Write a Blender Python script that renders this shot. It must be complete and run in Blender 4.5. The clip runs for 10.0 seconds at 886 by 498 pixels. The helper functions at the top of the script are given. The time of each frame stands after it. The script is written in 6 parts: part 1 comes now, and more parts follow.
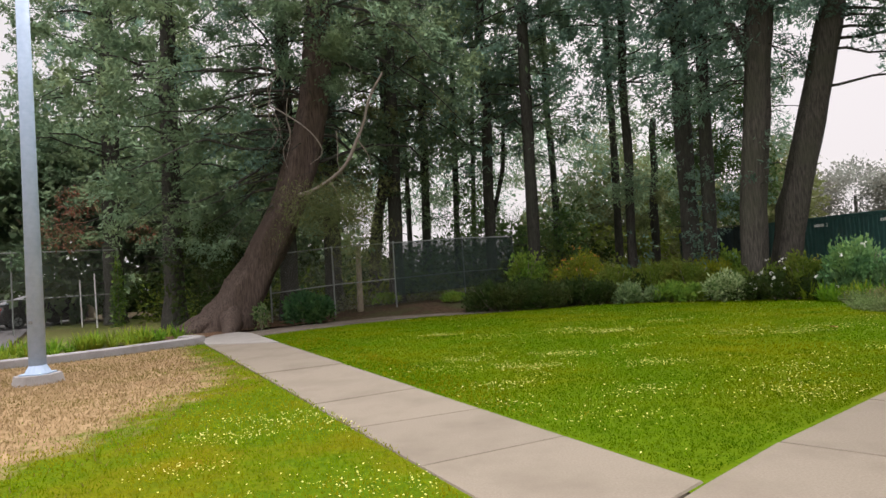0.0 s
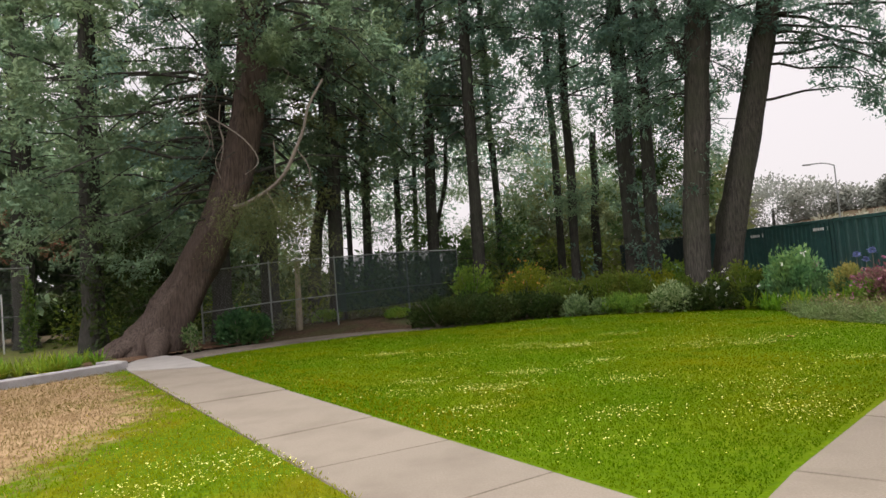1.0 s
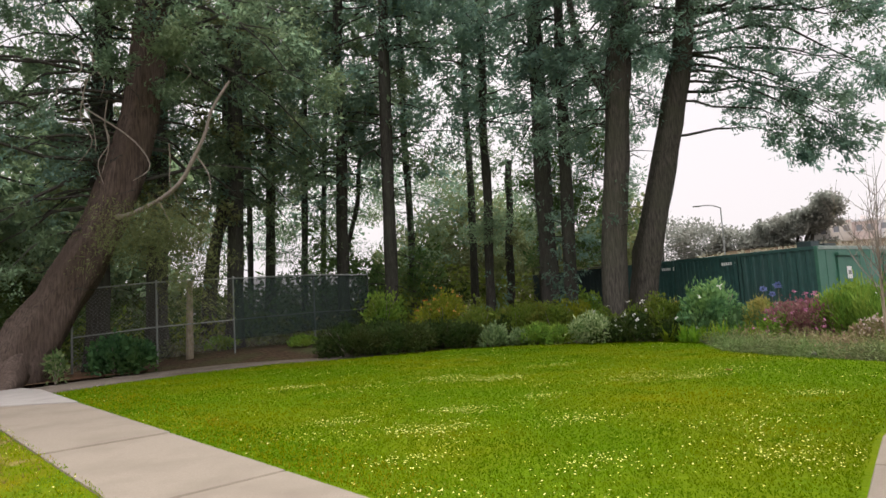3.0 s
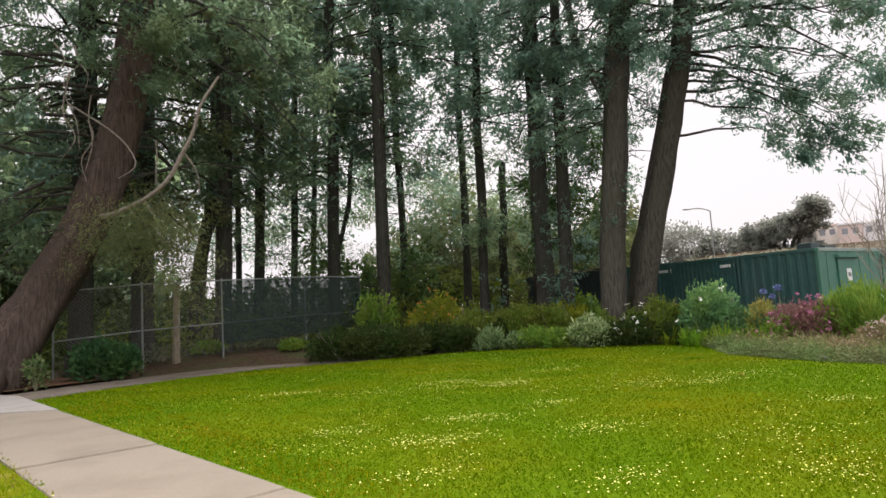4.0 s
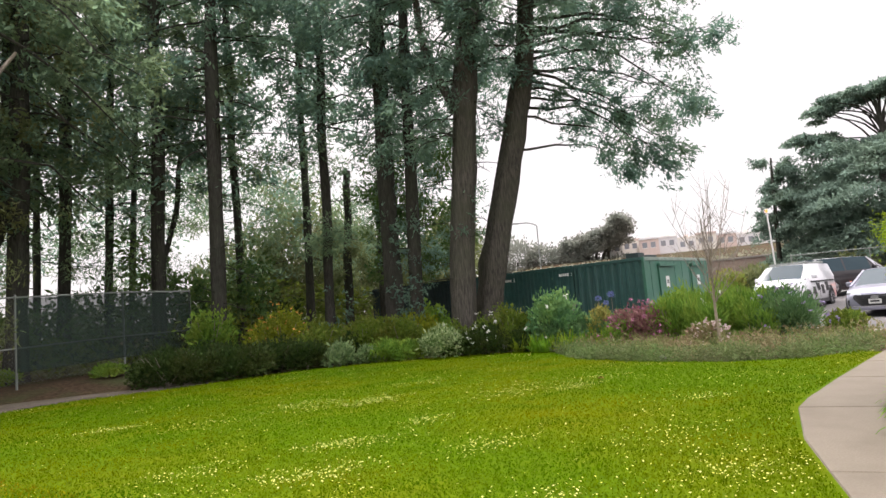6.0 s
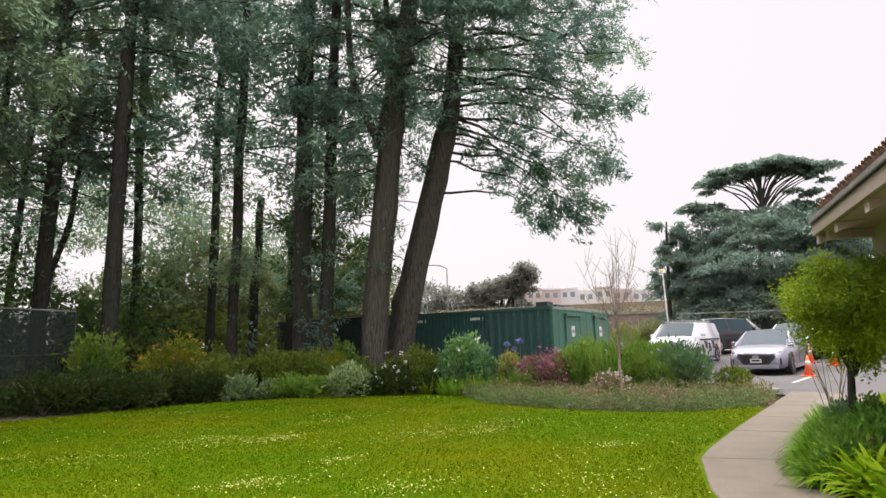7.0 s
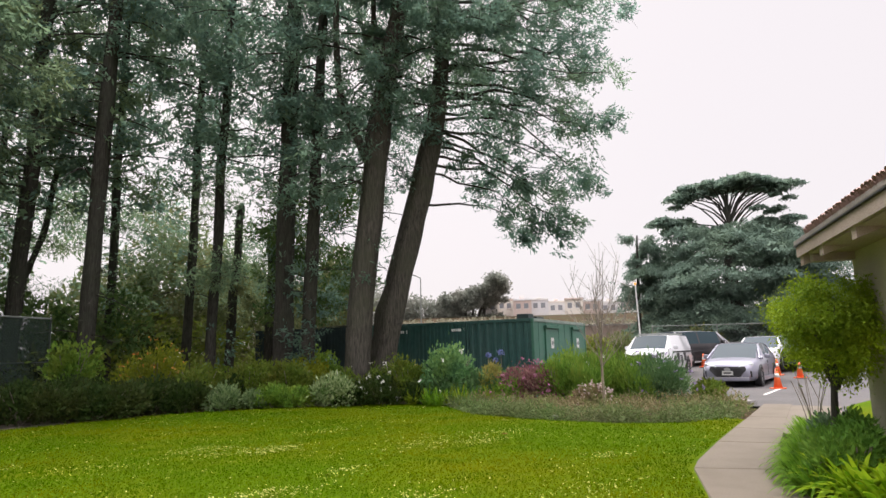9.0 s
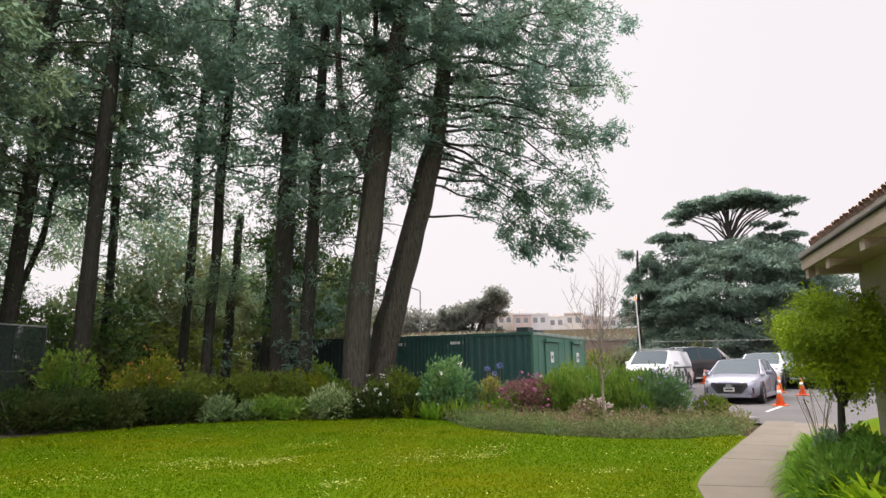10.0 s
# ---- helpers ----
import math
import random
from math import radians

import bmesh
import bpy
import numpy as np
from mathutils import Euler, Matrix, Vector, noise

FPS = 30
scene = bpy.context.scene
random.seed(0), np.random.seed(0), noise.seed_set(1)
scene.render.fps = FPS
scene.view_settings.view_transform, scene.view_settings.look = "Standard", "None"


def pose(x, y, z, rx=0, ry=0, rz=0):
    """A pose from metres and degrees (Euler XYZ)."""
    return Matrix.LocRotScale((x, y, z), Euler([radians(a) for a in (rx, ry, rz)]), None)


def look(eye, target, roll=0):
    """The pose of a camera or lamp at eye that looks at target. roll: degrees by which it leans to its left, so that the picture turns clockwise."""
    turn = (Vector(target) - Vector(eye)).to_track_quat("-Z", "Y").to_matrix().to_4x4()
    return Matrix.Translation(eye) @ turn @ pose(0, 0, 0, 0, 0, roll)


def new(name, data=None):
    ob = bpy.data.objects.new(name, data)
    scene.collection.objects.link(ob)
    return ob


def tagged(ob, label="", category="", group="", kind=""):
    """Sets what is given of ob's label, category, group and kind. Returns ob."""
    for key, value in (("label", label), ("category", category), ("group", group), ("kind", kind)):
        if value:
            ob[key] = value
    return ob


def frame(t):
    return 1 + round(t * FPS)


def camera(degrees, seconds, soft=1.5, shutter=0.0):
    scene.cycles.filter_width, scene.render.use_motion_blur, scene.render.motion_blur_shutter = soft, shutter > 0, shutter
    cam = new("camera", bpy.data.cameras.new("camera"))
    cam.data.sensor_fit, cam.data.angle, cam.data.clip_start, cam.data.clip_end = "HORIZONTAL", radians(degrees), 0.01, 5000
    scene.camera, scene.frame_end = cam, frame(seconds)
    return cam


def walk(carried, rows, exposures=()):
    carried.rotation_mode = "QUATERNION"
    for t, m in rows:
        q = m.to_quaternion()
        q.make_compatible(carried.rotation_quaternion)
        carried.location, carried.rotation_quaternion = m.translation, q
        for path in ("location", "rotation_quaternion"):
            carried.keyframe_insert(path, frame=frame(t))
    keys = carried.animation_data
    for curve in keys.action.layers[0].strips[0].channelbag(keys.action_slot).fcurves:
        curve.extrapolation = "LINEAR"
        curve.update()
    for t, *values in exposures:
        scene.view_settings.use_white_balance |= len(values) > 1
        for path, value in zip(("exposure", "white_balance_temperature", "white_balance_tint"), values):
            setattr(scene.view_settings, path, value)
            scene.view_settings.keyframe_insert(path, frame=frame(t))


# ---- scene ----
cam = camera(71.4, 10.0)
PATH = [
    (0, (0.265, 0.234, 1.433), (0.155, 2.229, 1.503), -3.8),
    (0.5, (0.143, 0.581, 1.408), (0.054, 2.577, 1.501), -4.0),
    (1, (-0.009, 0.927, 1.443), (0.088, 2.922, 1.546), -4.6),
    (1.5, (-0.041, 1.211, 1.433), (0.111, 3.199, 1.59), -4.4),
    (2, (-0.086, 1.533, 1.41), (0.13, 3.514, 1.58), -4.0),
    (2.5, (-0.221, 1.88, 1.39), (0.147, 3.838, 1.559), -3.5),
    (4, (-0.422, 2.635, 1.378), (0.031, 4.574, 1.562), -3.4),
    (4.5, (-0.565, 2.908, 1.387), (-0.043, 4.832, 1.548), -3.8),
    (5, (-0.569, 3.059, 1.364), (-0.048, 4.982, 1.542), -5.1),
    (5.5, (-0.557, 3.243, 1.378), (0.039, 5.144, 1.556), -5.5),
    (6, (-0.652, 3.449, 1.371), (0.302, 5.197, 1.56), -4.9),
    (6.2, (-0.711, 3.522, 1.381), (0.349, 5.205, 1.588), -4.5),
    (7.5, (-0.878, 3.634, 1.35), (0.349, 5.18, 1.669), -1.1),
    (8, (-0.955, 3.69, 1.355), (0.296, 5.218, 1.671), -0.9),
    (8.5, (-1.163, 3.818, 1.362), (0.113, 5.325, 1.682), -1.2),
    (9, (-1.338, 3.703, 1.419), (-0.063, 5.209, 1.745), -1.3),
    (9.5, (-1.279, 3.799, 1.374), (-0.006, 5.303, 1.721), -0.9),
    (10, (-1.232, 3.8, 1.38), (0.038, 5.3, 1.75), -0.7),
]
walk(cam, [(t, look(eye, target, roll)) for t, eye, target, roll in PATH],
     [(0.0, -0.05), (2.5, 0.06), (4.5, 0.18), (6.0, 0.3), (7.5, 0.04), (10.0, 0.04)])

# ---- light: a bright, even overcast ----
SUN_EL, SUN_AZ = 48.0, 20.0
world = bpy.data.worlds.new("overcast")
scene.world = world
world.use_nodes = True
wn, wl = world.node_tree.nodes, world.node_tree.links
wn.clear()
sky = wn.new("ShaderNodeTexSky")
sky.sky_type, sky.sun_disc = "NISHITA", False
sky.sun_elevation, sky.sun_rotation = radians(SUN_EL), radians(SUN_AZ)
sky.air_density, sky.dust_density, sky.ozone_density = 1.0, 6.0, 1.0
dull = wn.new("ShaderNodeMix")
dull.data_type = "RGBA"
dull.inputs["Factor"].default_value = 0.92
dull.inputs["B"].default_value = (9.6, 9.0, 9.3, 1)
back = wn.new("ShaderNodeBackground")
back.inputs["Strength"].default_value = 0.11
wout = wn.new("ShaderNodeOutputWorld")
wl.new(sky.outputs["Color"], dull.inputs["A"])
coord, split, rise = wn.new("ShaderNodeTexCoord"), wn.new("ShaderNodeSeparateXYZ"), wn.new("ShaderNodeMapRange")
rise.inputs["From Min"].default_value, rise.inputs["From Max"].default_value = 0.52, 1.0
rise.inputs["To Min"].default_value, rise.inputs["To Max"].default_value = 0.1, 0.66  # an overcast sky is brightest overhead
wl.new(coord.outputs["Generated"], split.inputs["Vector"])
wl.new(split.outputs["Z"], rise.inputs["Value"])
wl.new(rise.outputs["Result"], back.inputs["Strength"])
wl.new(dull.outputs["Result"], back.inputs["Color"])
wl.new(back.outputs["Background"], wout.inputs["Surface"])
sun = new("sun", bpy.data.lights.new("sun", "SUN"))
sun.data.energy, sun.data.angle, sun.data.color = 1.9, radians(20), (1.0, 0.96, 0.9)
sun.matrix_world = look((0, 0, 30), (-math.sin(radians(SUN_AZ)) * 30, -math.cos(radians(SUN_AZ)) * 30, 30 - 30 * math.tan(radians(SUN_EL))))


# ---- materials ----
def ramp_between(nt, fac, c1, c2, lo=0.35, hi=0.65):
    r = nt.nodes.new("ShaderNodeValToRGB")
    r.color_ramp.elements[0].position, r.color_ramp.elements[1].position = lo, hi
    r.color_ramp.elements[0].color, r.color_ramp.elements[1].color = (*c1, 1), (*c2, 1)
    nt.links.new(fac, r.inputs["Fac"])
    return r.outputs["Color"]


def noise_of(nt, vec, scale, detail=4.0, rough=0.6):
    n = nt.nodes.new("ShaderNodeTexNoise")
    n.inputs["Scale"].default_value, n.inputs["Detail"].default_value, n.inputs["Roughness"].default_value = scale, detail, rough
    nt.links.new(vec, n.inputs["Vector"])
    return n.outputs["Fac"]


def mixed(nt, a, b, fac, mode="MIX"):
    m = nt.nodes.new("ShaderNodeMix")
    m.data_type, m.blend_type = "RGBA", mode
    if isinstance(fac, float):
        m.inputs["Factor"].default_value = fac
    else:
        nt.links.new(fac, m.inputs["Factor"])
    nt.links.new(a, m.inputs["A"])
    if isinstance(b, tuple):
        m.inputs["B"].default_value = (*b, 1)
    else:
        nt.links.new(b, m.inputs["B"])
    return m.outputs["Result"]


def material(name, c1, c2, fine=20.0, coarse=1.5, stain=None, rough=0.8, bump=0.3, metal=0.0, stretch=(1, 1, 1), by_object=0.0, depth=0.01):
    """A surface with grain at one scale, stains at another, and relief."""
    m = bpy.data.materials.new(name)
    m.use_nodes = True
    nt = m.node_tree
    bsdf = nt.nodes["Principled BSDF"]
    co = nt.nodes.new("ShaderNodeTexCoord")
    mp = nt.nodes.new("ShaderNodeMapping")
    mp.inputs["Scale"].default_value = stretch
    nt.links.new(co.outputs["Object"], mp.inputs["Vector"])
    grain = noise_of(nt, mp.outputs["Vector"], fine)
    col = ramp_between(nt, grain, c1, c2)
    if stain:
        col = mixed(nt, col, stain, ramp_between(nt, noise_of(nt, co.outputs["Object"], coarse, 5), (0, 0, 0), (1, 1, 1), 0.45, 0.75))
    if by_object:
        info = nt.nodes.new("ShaderNodeObjectInfo")
        hsv = nt.nodes.new("ShaderNodeHueSaturation")
        mr = nt.nodes.new("ShaderNodeMapRange")
        mr.inputs["To Min"].default_value, mr.inputs["To Max"].default_value = 1 - by_object, 1 + by_object
        nt.links.new(info.outputs["Random"], mr.inputs["Value"])
        nt.links.new(mr.outputs["Result"], hsv.inputs["Value"])
        nt.links.new(col, hsv.inputs["Color"])
        col = hsv.outputs["Color"]
    nt.links.new(col, bsdf.inputs["Base Color"])
    bsdf.inputs["Roughness"].default_value, bsdf.inputs["Metallic"].default_value = rough, metal
    if rough > 0.9:
        bsdf.inputs["Specular IOR Level"].default_value = 0.05
    if bump:
        b = nt.nodes.new("ShaderNodeBump")
        b.inputs["Strength"].default_value, b.inputs["Distance"].default_value = bump, depth
        nt.links.new(grain, b.inputs["Height"])
        nt.links.new(b.outputs["Normal"], bsdf.inputs["Normal"])
    if rough >= 0.93:
        bsdf.inputs["Specular IOR Level"].default_value = 0.05
    return m


def leaf_material(name, c1, c2, patch=0.6, c3=None, through_light=0.35, rough=0.55, gloss=0.12, dark=None):
    """Leaves: colour varies leaf by leaf and in larger patches; some light passes through."""
    m = bpy.data.materials.new(name)
    m.use_nodes = True
    nt = m.node_tree
    bsdf = nt.nodes["Principled BSDF"]
    geo, co = nt.nodes.new("ShaderNodeNewGeometry"), nt.nodes.new("ShaderNodeTexCoord")
    col = ramp_between(nt, geo.outputs["Random Per Island"], c1, c2, 0.0, 1.0)
    if c3:
        col = mixed(nt, col, c3, ramp_between(nt, noise_of(nt, co.outputs["Object"], patch, 3), (0, 0, 0), (1, 1, 1), 0.42, 0.7))
    if dark:
        col = mixed(nt, col, dark, ramp_between(nt, noise_of(nt, co.outputs["Object"], patch * 2.1, 4), (0, 0, 0), (1, 1, 1), 0.5, 0.72))
    nt.links.new(col, bsdf.inputs["Base Color"])
    bsdf.inputs["Roughness"].default_value, bsdf.inputs["Specular IOR Level"].default_value = rough, gloss
    tr = nt.nodes.new("ShaderNodeBsdfTranslucent")
    nt.links.new(col, tr.inputs["Color"])
    mx = nt.nodes.new("ShaderNodeMixShader")
    mx.inputs["Fac"].default_value = through_light
    nt.links.new(bsdf.outputs["BSDF"], mx.inputs[1])
    nt.links.new(tr.outputs["BSDF"], mx.inputs[2])
    nt.links.new(mx.outputs["Shader"], nt.nodes["Material Output"].inputs["Surface"])
    return m


def plain(name, c, rough=0.5, metal=0.0, emit=0.0):
    m = material(name, tuple(v * 0.93 for v in c), tuple(min(1, v * 1.05) for v in c), fine=30, rough=rough, bump=0.0, metal=metal)
    if emit:
        b = m.node_tree.nodes["Principled BSDF"]
        b.inputs["Emission Color"].default_value, b.inputs["Emission Strength"].default_value = (*c, 1), emit
    return m


def glass(name, tint=(0.05, 0.06, 0.07)):
    m = bpy.data.materials.new(name)
    m.use_nodes = True
    b = m.node_tree.nodes["Principled BSDF"]
    b.inputs["Base Color"].default_value, b.inputs["Roughness"].default_value = (*tint, 1), 0.05
    b.inputs["Specular IOR Level"].default_value = 0.14
    return m


M_SOIL = material("bare_soil", (0.035, 0.024, 0.016), (0.085, 0.058, 0.036), 9, 0.7, (0.05, 0.06, 0.025), 0.95, 0.8, depth=0.05)
M_LAWN = material("lawn_turf", (0.054, 0.1, 0.001), (0.078, 0.13, 0.001), 14, 0.35, (0.115, 0.127, 0.002), 0.95, 0.8, depth=0.03)


def left_turf():
    """Green turf that turns to straw away from the footpath, with a ragged border."""
    m = material("half_dry_turf", (0.046, 0.088, 0.0008), (0.084, 0.128, 0.0012), 14, 0.7, (0.142, 0.108, 0.0028), 0.95, 0.8, depth=0.03)
    nt = m.node_tree
    bsdf = nt.nodes["Principled BSDF"]
    green = bsdf.inputs["Base Color"].links[0].from_socket
    co, xyz = nt.nodes.new("ShaderNodeTexCoord"), nt.nodes.new("ShaderNodeSeparateXYZ")
    nt.links.new(co.outputs["Object"], xyz.inputs["Vector"])

    def calc(op, a, b_):
        n = nt.nodes.new("ShaderNodeMath")
        n.operation = op
        for k, v in enumerate((a, b_)):
            if isinstance(v, float):
                n.inputs[k].default_value = v
            else:
                nt.links.new(v, n.inputs[k])
        return n.outputs["Value"]
    border = calc("MAXIMUM", calc("ADD", calc("MULTIPLY", xyz.outputs["Y"], 0.612), -2.41), 3.5)
    ragged = calc("MULTIPLY", calc("SUBTRACT", noise_of(nt, co.outputs["Object"], 1.6, 6, 0.7), 0.5), 2.6)
    far_in = calc("ADD", calc("SUBTRACT", calc("MULTIPLY", xyz.outputs["X"], -1.0), border), ragged)
    straw = ramp_between(nt, noise_of(nt, co.outputs["Object"], 5.0), (0.1872, 0.1248, 0.0624), (0.2886, 0.2067, 0.1131))
    col = mixed(nt, green, straw, ramp_between(nt, far_in, (0, 0, 0), (1, 1, 1), 0.0, 0.6))
    nt.links.new(col, bsdf.inputs["Base Color"])
    return m


M_LAWN_LEFT = left_turf()
M_ROUGH = material("rough_grass", (0.06, 0.075, 0.02), (0.13, 0.145, 0.04), 8, 0.6, (0.12, 0.09, 0.05), 0.95, 0.8, depth=0.05)
M_CONC = material("worn_concrete", (0.1474, 0.124, 0.0905), (0.1852, 0.157, 0.1165), 60, 1.3, (0.1247, 0.103, 0.073), 0.85, 0.15, by_object=0.05, depth=0.004)
M_CONC_NEW = material("pale_concrete", (0.2087, 0.1932, 0.1739), (0.2473, 0.2318, 0.2087), 50, 2.0, (0.1777, 0.1623, 0.1468), 0.85, 0.15, depth=0.004)
M_KERB = material("kerb_concrete", (0.255, 0.2465, 0.238), (0.3145, 0.3017, 0.289), 40, 2.0, (0.187, 0.17, 0.153), 0.85, 0.2, depth=0.006)
M_ASPH = material("asphalt", (0.078, 0.072, 0.071), (0.112, 0.105, 0.101), 80, 0.4, (0.062, 0.058, 0.056), 0.9, 0.3, depth=0.006)
M_TRAIL = material("old_asphalt", (0.10, 0.085, 0.07), (0.17, 0.145, 0.12), 40, 1.0, (0.07, 0.06, 0.04), 0.95, 0.4, depth=0.01)
M_PAINT = plain("road_paint", (0.7, 0.68, 0.62), 0.8)
M_BARK = material("fibrous_bark", (0.044, 0.042, 0.036), (0.115, 0.105, 0.09), 7, 0.8, (0.075, 0.078, 0.055), 0.95, 1.0, stretch=(3.66, 3.66, 0.427), depth=0.06)
M_BARK_RED = material("red_brown_bark", (0.055, 0.042, 0.035), (0.13, 0.1, 0.083), 7, 0.8, (0.085, 0.064, 0.052), 0.95, 1.0, stretch=(3, 3, 0.35), depth=0.06)
M_LITTER = material("reddish_leaf_litter", (0.085, 0.048, 0.03), (0.17, 0.1, 0.062), 12, 0.9, (0.1, 0.085, 0.05), 0.95, 0.9, depth=0.05)
M_BARK_DARK = material("dark_bark", (0.04, 0.038, 0.033), (0.085, 0.08, 0.07), 9, 0.9, (0.055, 0.062, 0.045), 0.95, 1.0, stretch=(3, 3, 0.4), depth=0.05)
M_TWIG = material("grey_twig", (0.17, 0.145, 0.12), (0.27, 0.235, 0.195), 20, 2, None, 0.9, 0.3)
M_PALE_BARK = material("pale_bark", (0.2, 0.16, 0.11), (0.32, 0.27, 0.19), 12, 2, (0.15, 0.13, 0.09), 0.9, 0.5, stretch=(2, 2, 0.5))
M_STEEL = material("galvanised_steel", (0.36, 0.47, 0.62), (0.43, 0.54, 0.70), 12, 1.0, (0.33, 0.43, 0.56), 0.55, 0.05)
M_WIRE = plain("fence_wire", (0.2, 0.21, 0.2), 0.5, 0.5)
M_GREEN = material("container_green", (0.018, 0.068, 0.06), (0.026, 0.086, 0.075), 5, 0.9, (0.036, 0.075, 0.067), 0.5, 0.05)
M_GREEN_DOOR = material("container_green_faded", (0.035, 0.13, 0.085), (0.045, 0.155, 0.10), 5, 0.9, (0.06, 0.15, 0.11), 0.5, 0.05)
M_NAVY = material("container_dark", (0.014, 0.031, 0.033), (0.022, 0.043, 0.046), 5, 0.9, (0.028, 0.04, 0.04), 0.55, 0.05)
M_WHITE = plain("white_label", (0.7, 0.7, 0.68), 0.6)
# both needle colours are lifted and blued to carry the haze veil
L_FIR = leaf_material("needles_hazed", (0.13, 0.2, 0.122), (0.185, 0.27, 0.162), 0.5, (0.215, 0.27, 0.132), 0.85, gloss=0.0)
L_FIR2 = leaf_material("needles_blue_hazed", (0.13, 0.22, 0.175), (0.185, 0.285, 0.22), 0.5, (0.2, 0.285, 0.175), 0.85, gloss=0.0)
L_OLIVE = leaf_material("needles_olive", (0.1, 0.13, 0.055), (0.19, 0.22, 0.095), 0.5, (0.2, 0.2, 0.09), 0.55, gloss=0.05)
# cypress green is lightened and evened out, aerial haze included in the colour
L_CYP = leaf_material("cypress_foliage_hazed", (0.15, 0.215, 0.175), (0.17, 0.235, 0.19), 0.3, (0.17, 0.23, 0.165), 0.75, gloss=0.0)
# hillside leaves: distance haze is mixed into this pale, greyed colour
L_HILL = leaf_material("hill_foliage_hazed", (0.2, 0.2188, 0.1875), (0.2375, 0.25, 0.2125), 0.1, (0.2375, 0.225, 0.1875), 0.7, gloss=0.0)
L_GRASS = leaf_material("grass_blades", (0.06, 0.128, 0.0003), (0.076, 0.149, 0.0004), 0.33, (0.165, 0.162, 0.0004), 0.3, 0.95, 0.0, (0.034, 0.1, 0.0003))
L_GRASS_LEFT = leaf_material("yellowing_blades", (0.098, 0.172, 0.0008), (0.165, 0.23, 0.0016), 0.9, (0.29, 0.225, 0.008), 0.45, 0.95, 0.0)
L_DRY = leaf_material("dry_blades", (0.2106, 0.1482, 0.0702), (0.312, 0.2262, 0.1209), 0.8, (0.1638, 0.1365, 0.0351), 0.3, 0.8)
L_DAISY = leaf_material("daisy_petals", (0.5, 0.5, 0.1), (0.7, 0.68, 0.26), 0.5, None, 0.3, 0.7)


# ---- mesh tools ----
def mesh_of(name, verts, faces, mats, smooth=False):
    me = bpy.data.meshes.new(name)
    me.from_pydata([tuple(v) for v in verts], [], faces)
    for m in (mats if isinstance(mats, (list, tuple)) else [mats]):
        me.materials.append(m)
    if smooth:
        me.polygons.foreach_set("use_smooth", [True] * len(me.polygons))
    me.update()
    return me


def piece_of(name, v, faces, mat, smooth=False):
    """A mesh of some faces of a larger net of points."""
    used = sorted({i for q in faces for i in q})
    at = {i: k for k, i in enumerate(used)}
    return mesh_of(name, [v[i] for i in used], [tuple(at[i] for i in q) for q in faces], mat, smooth)


def put(name, me, parent=None, label="", m=None):
    ob = new(name, me)
    if m is not None:
        ob.matrix_basis = m
    if parent is not None:
        ob.parent = parent
    if label:
        tagged(ob, label)
    return ob


def part(name, bm, mat, parent, label="", m=None, smooth=False):
    me = bpy.data.meshes.new(name)
    bm.to_mesh(me)
    bm.free()
    me.materials.append(mat)
    if smooth:
        me.polygons.foreach_set("use_smooth", [True] * len(me.polygons))
    return put(name, me, parent, label, m)


def thing(name, m, label, category, group="", kind=""):
    ob = new(name)
    ob.matrix_basis = m
    return tagged(ob, label, category, group, kind)


def box(bm, x0, x1, y0, y1, z0, z1, bevel=0.0):
    r = bmesh.ops.create_cube(bm, size=1.0, matrix=Matrix.Translation(((x0 + x1) / 2, (y0 + y1) / 2, (z0 + z1) / 2)) @ Matrix.Diagonal((x1 - x0, y1 - y0, z1 - z0, 1)))
    if bevel:
        es = list({e for v in r["verts"] for e in v.link_edges})
        bmesh.ops.bevel(bm, geom=es, offset=bevel, segments=2, affect="EDGES", profile=0.5)
    return bm


def boxed(*a, **k):
    return box(bmesh.new(), *a, **k)


def cyl(bm, p, q, r1, r2=None, n=10):
    p, q = Vector(p), Vector(q)
    turn = (q - p).to_track_quat("Z", "Y").to_matrix().to_4x4()
    bmesh.ops.create_cone(bm, cap_ends=True, segments=n, radius1=r1, radius2=r1 if r2 is None else r2, depth=(q - p).length, matrix=Matrix.Translation((p + q) / 2) @ turn)
    return bm


def tube(pts, radii, n=8, rough=0.0, seed=0, ridges=0):
    """Verts and faces of a tapered tube along points, with an uneven skin."""
    pts = np.array(pts, float)
    rg = np.random.default_rng(seed)
    tan = np.gradient(pts, axis=0)
    tan /= np.linalg.norm(tan, axis=1)[:, None] + 1e-9
    ref = np.array((0.0, 1.0, 0.0)) if abs(tan[:, 1]).max() < 0.9 else np.array((1.0, 0.0, 0.0))
    a = np.cross(tan, ref)
    a /= np.linalg.norm(a, axis=1)[:, None] + 1e-9
    b = np.cross(tan, a)
    th = np.linspace(0, 2 * np.pi, n, endpoint=False)
    k = np.array(radii, float)[:, None] * np.ones(n)
    if ridges:
        k = k * (1 + 0.10 * np.sin(th * ridges + rg.uniform(0, 6))[None, :])
    if rough:
        k = k * (1 + rough * rg.standard_normal((len(pts), n)))
    v = pts[:, None, :] + k[:, :, None] * (np.cos(th)[None, :, None] * a[:, None, :] + np.sin(th)[None, :, None] * b[:, None, :])
    v = v.reshape(-1, 3)
    f = [(i * n + j, i * n + (j + 1) % n, (i + 1) * n + (j + 1) % n, (i + 1) * n + j) for i in range(len(pts) - 1) for j in range(n)]
    return v, f


